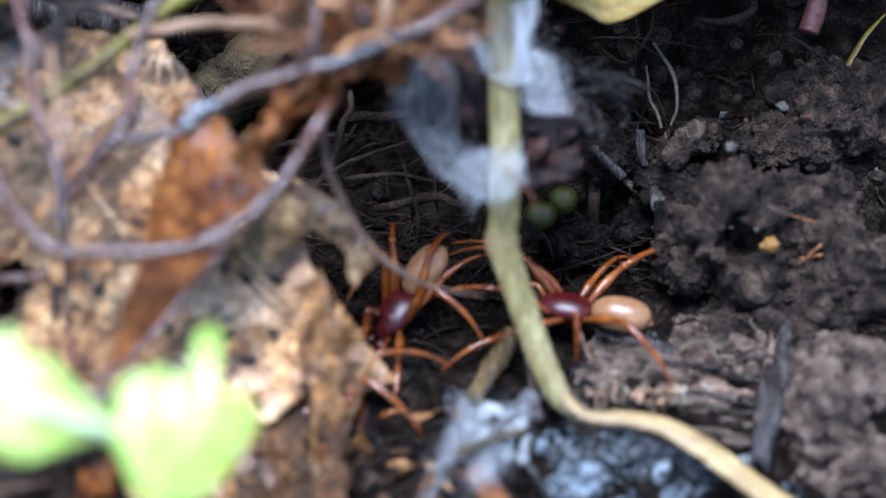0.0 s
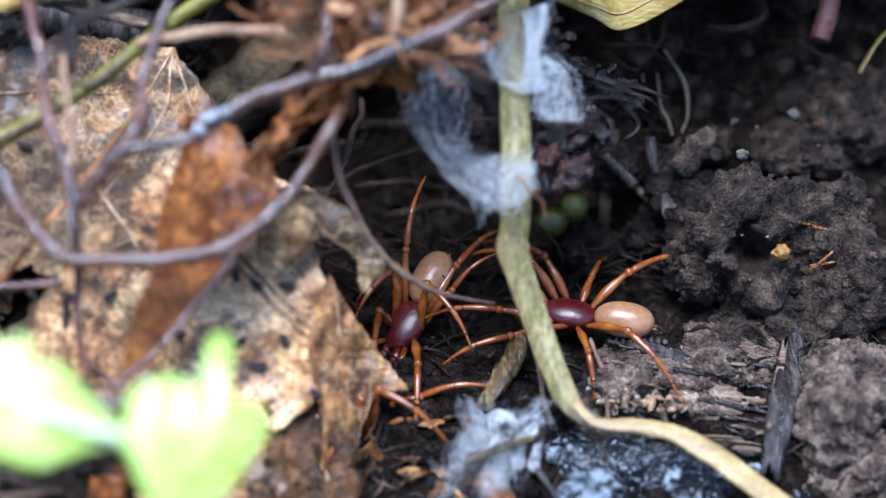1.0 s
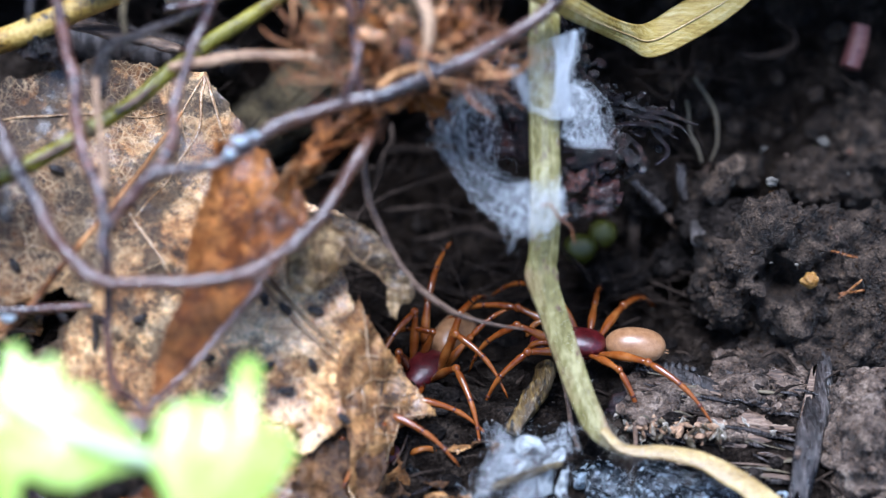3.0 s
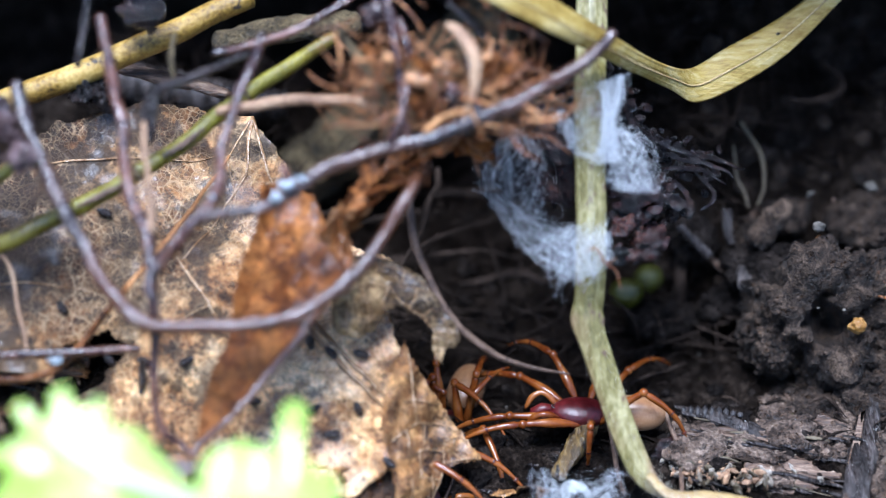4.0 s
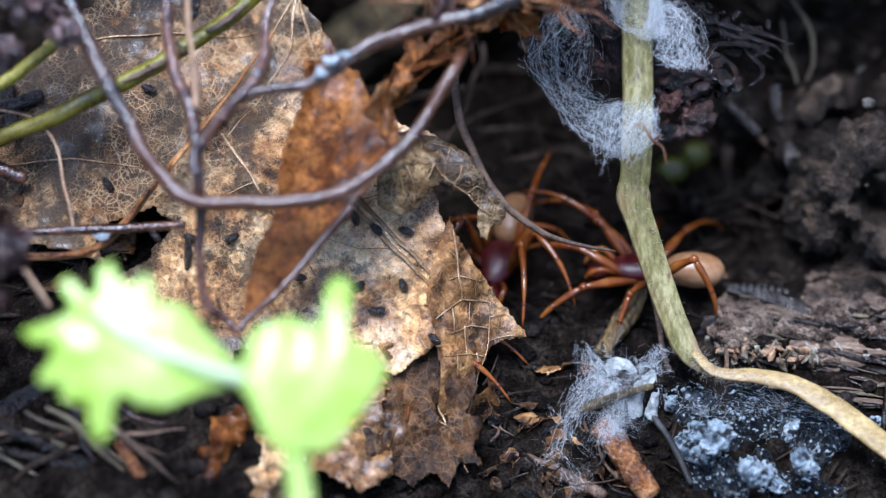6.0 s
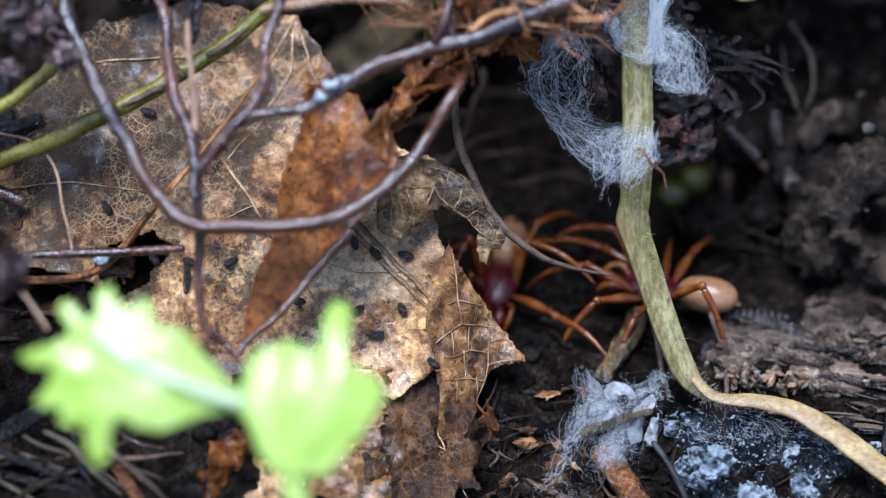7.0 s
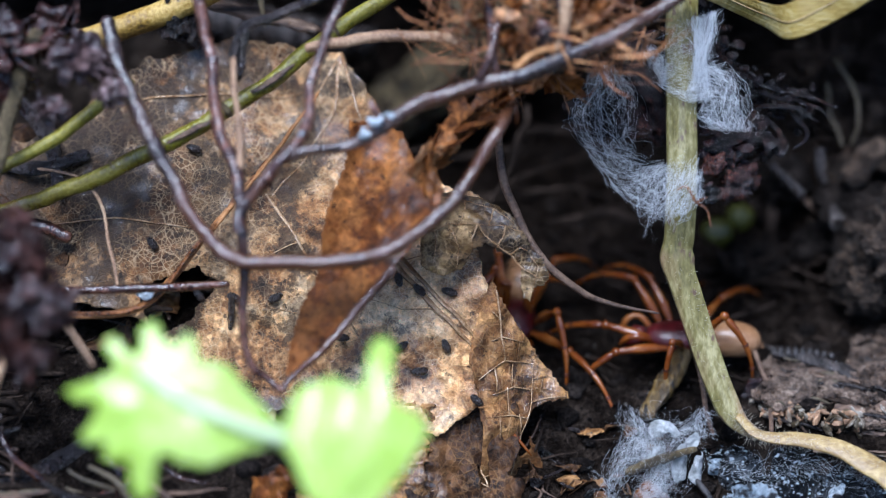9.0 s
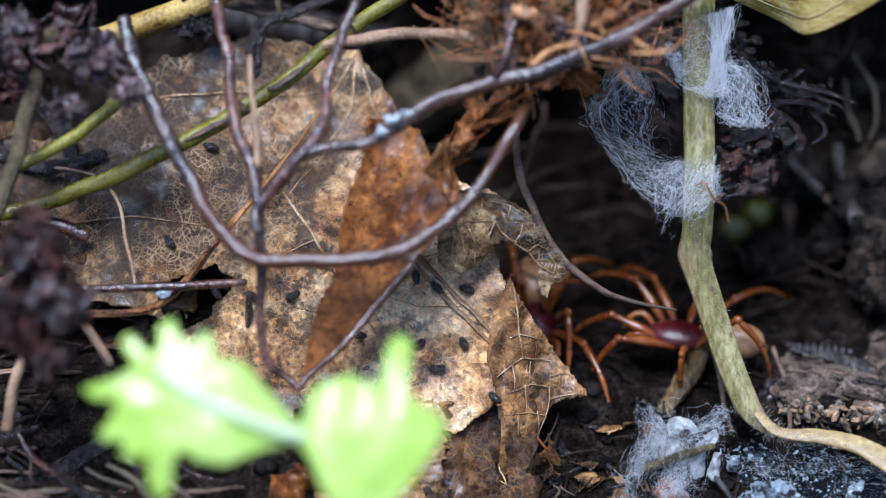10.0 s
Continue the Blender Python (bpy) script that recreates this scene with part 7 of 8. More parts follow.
    for k, (c, w, h) in enumerate((((15.2, -21.5, -4.1), 1.1, 2.0), ((16.8, -21.8, -4.6), 0.9, 1.6), ((12.6, -21.1, -3.4), 1.0, 1.0), ((16.4, -19.7, -3), 1.4, 0.7))):
        c, a = Vector(c), rng.uniform(-0.5, 0.5)
        u, v = Vector((math.cos(a), 0.3, math.sin(a))) * w, Vector((-math.sin(a) * 0.6, 0.5, math.cos(a))) * h
        bm, _ = sheet((c - u - v, c + u - v, c - u + v, c + u + v), [(0.1, 0.3), (0.3, 0.05), (0.75, 0.1), (0.95, 0.5), (0.8, 0.95), (0.35, 0.9)], (), (16, 20),
                      lambda s, t: 1.1 * math.sin(s * 3.1) + 0.5 * noise.noise(Vector((s * 3, t * 4, k * 2.1))), 0.06, 0.08, k)
        lone("husk_piece", bm, SHELL_WHITE, "pale translucent piece of insect husk in silk", "husk", "husk pieces")
    board = thing("rotten_board", (35.5, -13.6, -4.6), "split brown piece of rotten wood on the soil", "wood")
    for k, (a, b, r) in enumerate((((30.6, -12.2, -2.2), (41.6, -14.6, -3.4), 1.15), ((31.4, -13.9, -2.9), (42.0, -16.0, -4.4), 0.95), ((33.4, -15.2, -3.9), (41.0, -17.0, -5.3), 0.8))):
        a, b = Vector(a), Vector(b)
        part("splinter", rod([a, a.lerp(b, 0.3) + Vector((0, 0, 0.15)), a.lerp(b, 0.7), b], [r * 0.7, r, r * 1.05, r * 0.7], 16, 22, 0.5, k + 3, 0.5, None, 0.6), WOOD, board)
    rng = random.Random(31)
    for k in range(70):
        f = rng.random()
        c = Vector((24.6 + 9.5 * f, -14.6 - 1.8 * f + rng.gauss(0, 0.9), -3.0 + rng.uniform(0, 0.9) - 0.4 * f))
        u = Vector((rng.gauss(0, 1), rng.gauss(0, 0.6), rng.gauss(0, 0.9))).normalized() * rng.uniform(0.4, 1.1)
        v = u.cross(Vector((rng.gauss(0, 0.6), -0.8, 0.6))).normalized() * rng.uniform(0.2, 0.55)
        bm, _ = sheet((c - u - v, c + u - v, c - u + v, c + u + v), [(0.02, 0.45), (0.25, 0.1), (0.7, 0.12), (0.99, 0.5), (0.7, 0.85), (0.25, 0.9)], (), (14, 10),
                      lambda s, t: 0.8 * math.sin(t * 3.1) + 0.5 * math.sin(s * 3.1) + 0.3 * noise.noise(Vector((s * 3, t * 3, k * 2.9))), 0.1, 0.04, k)
        lone("husk_flake", bm, (SHELL, STRAW, DRY_STRAW, STRAW)[k % 4], "thin pale curled flake of husk heaped on the soil", "flake", "husk flakes")
    rng = random.Random(3)
    for k in range(76):
        c = Vector((30.4, -13.6, -3.1)) + Vector((rng.gauss(0, 4.2), rng.gauss(0, 1.3), rng.uniform(0, 0.4)))
        u = Vector((rng.gauss(0, 1), rng.gauss(0, 1), rng.gauss(0, 0.5))).normalized() * rng.uniform(0.4, 1.3)
        v = u.cross(Vector((rng.gauss(0, 0.5), rng.gauss(-0.5, 0.5), 1))).normalized() * rng.uniform(0.2, 0.6)
        bm, _ = sheet((c - u - v, c + u - v, c - u + v, c + u + v), [(0.05, 0.4), (0.3, 0.1), (0.7, 0.05), (0.98, 0.45), (0.75, 0.9), (0.3, 0.95)], (), (14, 10),
                      lambda s, t: 0.6 * math.sin(t * 3.1) + 0.6 * noise.noise(Vector((s * 3, t * 3, k * 3.7))), 0.12, 0.05, k)
        lone("husk_flake", bm, SHELL if k % 3 else STRAW, "thin crumpled flake of husk on the soil", "flake", "husk flakes")
    for k, pts in enumerate(([(17.3, -11.2, 2.2), (18.2, -14.4, -1.2), (18.9, -19.4, -2.5)], [(23.7, -8.7, 0.6), (24.8, -13.6, -1.7), (24.6, -19.7, -3)])):
        stick("thin_dark_stalk", pts, [0.25, 0.28, 0.22], ROOT, "thin dark stalk standing beside the stem", "stalk")
    bm = lump((23.9, -11.7, -2.0), (2.0, 1.0, 0.9), 0.5, 700, 4, 77, (0, -30, 20), 0.15, 1800)
    lone("dark_scrap", bm, ROT_RED, "dark red-brown wet scrap on the soil", "scrap")
    # the empty shell of a woodlouse
    shell = thing("woodlouse_husk", (28.9, -6.1, -1.5), "grey segmented husk of a woodlouse on the soil", "husk")
    a, b = Vector((26.0, -6.5, -0.9)), Vector((31.8, -7.3, -0.9))
    for k in range(9):
        f = k / 8
        c = a.lerp(b, f)
        r = 0.85 * math.sin(math.pi * (0.18 + 0.7 * f)) + 0.12
        d = (b - a).normalized()
        part("segment", sweep(bmesh.new(), [mm(c - d * 0.28), mm(c), mm(c + d * 0.3)], [r * 0.8, r, r * 1.02], 12, 0.7, 0.05, k), HUSK_GREY, shell)
    rng = random.Random(19)
    corner, along, down = Vector((26.1, -6.6, -0.9)), Vector((18.3, -2.2, -3.6)), Vector((-0.8, -12.8, -2.4))
    for k in range(80):   # slivers of rotten wood, all with the grain
        c = corner + along * rng.random() + down * rng.random()
        d = (along.normalized() + Vector((rng.gauss(0, 0.12), rng.gauss(0, 0.12), rng.gauss(0, 0.08)))) * rng.uniform(0.8, 3.4)
        c.z = max(c.z, ground_height(c.x, c.y) + 0.3)
        r = rng.uniform(0.08, 0.4)
        stick("wood_sliver", [c - d, c + Vector((0, 0, rng.uniform(0, 0.3))), c + d], [r * 0.6, r, r * 0.4], (WOOD_DARK, WOOD_DARK, DRY_STRAW, WOOD, WOOD_DARK)[k % 5], "thin grey-brown sliver of rotten wood on the soil", "wood chip", 0.4, 7, 0.2, 0.6, "wood slivers")
    rng = random.Random(17)
    bm = bmesh.new()
    for k in range(420):
        x, y = rng.uniform(-9, 62), rng.uniform(-44, 32)
        z = ground_height(x, y) + 0.25
        a = rng.uniform(0, 6.28)
        d = Vector((math.cos(a), math.sin(a), rng.uniform(-0.1, 0.25))) * rng.uniform(0.6, 3.2)
        c = Vector((x, y, z))
        join(bm, rod([c - d, c + Vector((0, 0, rng.uniform(0, 0.6))), c + d], [rng.uniform(0.06, 0.2), rng.uniform(0.08, 0.3), 0.05], 5, 4, 0.3, k, rng.uniform(0.4, 1)))
    lone("litter_fibres", bm, SHADED_ROOT, "fine brown root fibres and straw bits on the soil", "litter", kind="stuff")


build_floor_bits()


def build_front_debris():
    """Brown crumbs of leaf and rootlets between the leaf's lower end and the silk."""
    rng = random.Random(133)
    a, b = Vector((2.6, -16.3, -2.6)), Vector((15.2, -29.1, -10.3))
    for k in range(46):
        x, y = rng.uniform(a.x - 2, b.x), rng.uniform(b.y, a.y)
        c = Vector((x, y, ground_height(x, y) + 0.6))
        u = Vector((rng.gauss(0, 1), rng.gauss(0, 1), rng.gauss(0, 0.5))).normalized() * rng.uniform(0.6, 1.9)
        v = u.cross(Vector((rng.gauss(0, 0.4), -0.4, 1))).normalized() * rng.uniform(0.4, 1.0)
        bm, _ = sheet((c - u - v, c + u - v, c - u + v, c + u + v), [(0.05, 0.4), (0.3, 0.1), (0.7, 0.05), (0.98, 0.45), (0.75, 0.9), (0.3, 0.95)], (), (14, 12),
                      lambda s, t: 0.7 * math.sin(t * 4 + k) + 0.7 * noise.noise(Vector((s * 3, t * 3, k * 3.7))), 0.1, 0.1, k)
        lone("leaf_crumb", bm, (SHADED_LOBE, SHADED_LOBE, LOBE, SHADED_LOBE, ROT)[k % 5], "small brown crumb of wet leaf on the soil", "leaf scrap", "leaf crumbs")
    for k in range(40):
        x, y = rng.uniform(a.x - 2, b.x), rng.uniform(b.y, a.y)
        c = Vector((x, y, ground_height(x, y) + rng.uniform(0.3, 1.4)))
        t = rng.uniform(0, 6.28)
        d = Vector((math.cos(t), math.sin(t), rng.gauss(0, 0.25))) * rng.uniform(0.8, 3)
        r = rng.uniform(0.08, 0.22)
        stick("rootlet", [c - d, c + noise.noise_vector(c * 0.6) * 1.2, c + d], [r, r, r * 0.5], (ROOT, SHADED_ROOT, TWIG_DARK)[k % 3], "thin brown rootlet on the soil", "root", 0.25, 6, 0.5, 1.0, "rootlets on the soil")


build_front_debris()


def build_seedling():
    """The bright seedling close before the lens."""
    plant = thing("seedling", (-13.1, -64.1, 9.2), "bright green seedling with lobed leaves, close before the camera", "seedling")

    def lobed(name, corners, outline, seed, bend):
        bm, spot = sheet(corners, outline, (), (60, 60), lambda s, t: bend * math.sin(s * 3.1) * math.sin(t * 3.1) + 0.3 * noise.noise(Vector((s * 6, t * 6, seed))), 0.012, 0.3, seed)
        leaf = part(name, bm, SEEDLING, plant)
        return leaf, spot

    one, spot = lobed("leaf", ((-37.2, -46.4, 28.4), (-18.4, -45.5, 27.9), (-36.3, -57.3, 17.1), (-17.8, -56.5, 16.8)),
                      [(0.029, 0.400), (0.179, 0.349), (0.257, 0.300), (0.202, 0.157), (0.243, 0.114), (0.314, 0.214), (0.352, 0.223), (0.369, 0.071), (0.424, 0.029), (0.464, 0.137), (0.500, 0.177), (0.552, 0.100), (0.600, 0.143), (0.607, 0.257), (0.690, 0.257), (0.750, 0.300), (0.810, 0.400), (0.893, 0.514), (0.976, 0.586), (0.929, 0.686), (0.810, 0.714), (0.738, 0.749), (0.643, 0.800), (0.524, 0.777), (0.464, 0.714), (0.429, 0.800), (0.417, 0.929), (0.357, 0.971), (0.321, 0.886), (0.329, 0.757), (0.262, 0.771), (0.202, 0.749), (0.219, 0.657), (0.155, 0.686), (0.095, 0.643), (0.155, 0.557), (0.179, 0.471), (0.083, 0.463)], 3, 1.6)
    part("midrib", sweep(bmesh.new(), [c + Vector((0, -0.0006, 0.0003)) for c in glide([spot(0.36, 0.3), spot(0.55, 0.45), spot(0.8, 0.58), spot(0.98, 0.64)], 8)], [0.3, 0.5, 0.62], 8), SEEDLING_STALK, one)
    _, spot = lobed("leaf", ((-19.4, -46.2, 26.8), (-6.8, -45.6, 26.5), (-18.8, -57.6, 16.9), (-6.5, -57.1, 16.6)),
                      [(0.036, 0.493), (0.089, 0.358), (0.179, 0.299), (0.339, 0.275), (0.446, 0.328), (0.525, 0.328), (0.554, 0.179), (0.582, 0.060), (0.668, 0.036), (0.725, 0.096), (0.718, 0.239), (0.682, 0.358), (0.768, 0.424), (0.893, 0.463), (0.964, 0.552), (0.875, 0.657), (0.804, 0.761), (0.696, 0.866), (0.589, 0.970), (0.268, 0.985), (0.179, 0.896), (0.125, 0.806), (0.071, 0.687)], 5, 1.8)
    part("stalk", rod([(-20.2, -52.5, 21.9), (-18.2, -53.1, 20.7), (-15.7, -54.7, 18.7), (-14.5, -56.4, 16.7), (-13.8, -59.2, 13.5), (-13.1, -64.1, 9.2)], [0.7, 0.85, 0.9, 1.0, 1.1], 10, 10, 0.05, 2), SEEDLING, plant)


build_seedling()

# ---- the spiders ----
# body rows: seconds, mm, degrees; feet: seconds, mm; both placed to fit the camera's view
RIGHT_BODY = [
    (0, 25.22, -5.83, 1.14, 0, -2.7, 166.9),
    (1, 24.41, -5.51, 1.12, 0, -3.2, 169.6),
    (2, 23.10, -6.40, 1.80, 0, -3.5, 174.2),
    (3.5, 21.30, -6.40, 1.10, 0, -2.4, 177.8),
    (4, 17.60, -8.80, 0.20, 0, -2.9, -179),
    (4.5, 17.60, -9.10, 0.80, 0, -2.3, -177.2),
    (5, 17.50, -8.80, 1.10, 0, -2.4, -178.9),
    (6.5, 20.10, -5.50, 1.00, 0, -2.2, 175),
    (7, 20.50, -5.80, 1.20, 0, -2.1, 167.6),
    (8, 19.20, -6.40, 1.00, 0, -2.3, -179.4),
    (9, 18.20, -6.80, 0.70, 0, -2.3, 176.8),
    (10, 16.60, -7.90, 1.00, 0, -2.8, 173.9),
]
RIGHT_FEET = {
    "left_1": [(0, 8.0, -2.3, 0.3), (0.5, 8.6, -2.6, -0.4), (1, 5.9, -4.7, 0.4), (1.5, 6.7, -5.1, -2.3), (2, 7.9, -5.6, -3.2), (3.5, 7.1, -5.2, -2.9), (4, 0.0, -8.9, -3.5), (4.5, 0.2, -9.1, -3.4), (5, -0.2, -8.6, -1.8), (6.5, 5.0, 0.1, -0.5), (7, 4.9, -1.5, -1.5), (8, 4.1, -2.3, -1.9), (9, 1.4, -3.1, -2.3), (10, 2.5, -3.4, -3.6)],
    "left_2": [(0, 5.4, -12.0, -4.2), (0.5, 8.4, -8.3, -1.9), (1, 7.1, -9.5, -2.9), (1.5, 9.5, -11.1, -4.2), (2, 11.7, -12.3, -4.3), (3.5, 6.6, -9.2, -3.7), (4, 0.9, -12.3, -2.2), (4.5, 1.2, -14.0, -3.4), (5, 1.5, -13.3, -2.8), (6.5, 6.9, -10.3, -5.7), (7, 8.1, -9.8, -5.3), (8, 4.5, -8.4, -4.2), (9, 4.4, -9.9, -6.0), (10, 4.9, -9.3, -5.6)],
    "left_3": [(0, 23.3, -10.5, -3.0), (0.5, 23.8, -12.3, -4.1), (1, 23.9, -14.2, -5.3), (1.5, 23.9, -11.9, -3.9), (2, 24.8, -13.8, -4.9), (3.5, 24.2, -12.8, -4.4), (4, 15.7, -12.4, -4.1), (4.5, 15.5, -13.3, -4.7), (5, 14.4, -13.1, -4.6), (6.5, 13.8, -13.0, -4.5), (7, 14.0, -13.0, -4.5), (8, 15.1, -11.7, -3.8), (9, 14.8, -11.2, -3.4), (10, 14.3, -11.9, -3.8)],
    "left_4": [(0, 33.0, -15.8, -2.5), (0.5, 32.9, -15.6, -2.3), (1, 32.4, -15.9, -2.5), (1.5, 32.5, -15.9, -2.5), (2, 32.4, -15.7, -2.5), (3.5, 32.1, -15.3, -2.2), (4, 26.3, -10.5, -3.0), (4.5, 24.8, -10.9, -3.3), (5, 24.6, -10.8, -3.2), (6.5, 24.2, -11.2, -3.5), (7, 25.0, -11.5, -3.6), (8, 23.9, -10.7, -3.1), (9, 23.6, -10.1, -2.8), (10, 23.5, -10.4, -3.0)],
    "right_1": [(0, 10.4, 2.7, 2.9), (0.5, 9.1, 2.4, 2.1), (1, 10.3, 2.9, 3.1), (1.5, 8.8, 1.6, 1.0), (2, 8.7, 2.0, 1.6), (3.5, 4.0, -0.4, -0.2), (4, 2.1, -0.3, -2.4), (4.5, 1.0, -1.7, -1.3), (5, 2.5, 0.2, -0.2), (6.5, 6.2, 3.8, 3.4), (7, 7.3, 2.9, 1.7), (8, 6.1, 2.9, 0.7), (9, 5.1, 2.6, 1.0), (10, 3.8, 2.7, 0.8)],
    "right_2": [(0, 10.9, 2.4, 4.8), (0.5, 12.2, 4.4, 1.9), (1, 13.1, 5.5, 3.8), (1.5, 12.2, 3.5, 0.6), (2, 13.1, 3.9, 1.1), (3.5, 9.0, 3.9, 1.0), (4, 7.7, 3.7, 0.6), (4.5, 6.5, 3.2, 0.5), (5, 6.6, 3.2, 0.8), (6.5, 5.4, 0.8, 7.6), (7, 5.5, 2.2, 1.6), (8, 4.2, 2.1, 1.2), (9, 8.2, 5.3, 1.4), (10, 7.5, 5.1, 0.5)],
    "right_3": [(0, 31.2, 4.3, 1.2), (0.5, 27.4, 6.2, 0.4), (1, 27.4, 6.4, 0.7), (1.5, 26.7, 5.9, 0.5), (2, 26.2, 5.2, 0.1), (3.5, 21.2, 6.0, 0.6), (4, 19.7, 3.1, -0.9), (4.5, 19.5, 2.6, -1.0), (5, 18.7, 3.1, -1.2), (6.5, 21.1, 6.6, -0.8), (7, 21.2, 6.7, -0.5), (8, 20.4, 5.4, -1.5), (9, 19.9, 5.2, -0.5), (10, 18.5, 4.3, -0.3)],
    "right_4": [(0, 36.6, 3.8, 2.6), (0.5, 36.5, 3.4, 2.8), (1, 36.4, 2.8, 3.1), (1.5, 36.0, 1.8, 3.8), (2, 30.3, 6.4, -1.3), (3.5, 28.7, 6.5, -2.3), (4, 25.9, 3.6, -1.7), (4.5, 25.5, 3.5, -1.5), (5, 25.8, 3.7, -1.1), (6.5, 27.0, 7.7, -2.3), (7, 26.9, 8.1, -1.8), (8, 25.2, 7.1, -2.5), (9, 26.2, 5.7, -2.1), (10, 26.6, 3.2, -1.0)],
}
LEFT_BODY = [
    (0, 6.20, -2.26, 1.17, 0, 36.7, -137.1),
    (0.5, 6.80, -2.42, -0.09, 0, 29.9, -126.7),
    (1, 6.03, -2.13, 0.85, 0, 35.4, -126.5),
    (1.5, 5.16, -3.35, -0.93, 0, 36.5, -128.5),
    (2, 5.58, -3.43, -2.04, 0, 23.8, -129.6),
    (3.5, 4.02, -2.53, -1.87, 0, 11.6, -118.3),
    (4, 2.30, -3.50, -3.30, 0, 20.5, -111.5),
    (4.5, 1.90, -4.20, -3.10, 0, 21.4, -111.3),
    (5, 1.80, -4.10, -2.00, 0, 22.7, -109.5),
    (6.5, 2.80, -0.30, 1.80, 0, 22.7, -107.7),
    (7, 2.50, -0.50, 0.90, 0, 18.8, -100.4),
    (8, 0.50, -0.93, -0.85, 0, 17, -97.3),
    (9, -0.52, -0.46, 0.93, 0, 19.1, -97),
    (10, -0.58, -0.42, 0.29, -0, 17.3, -86.9),
]
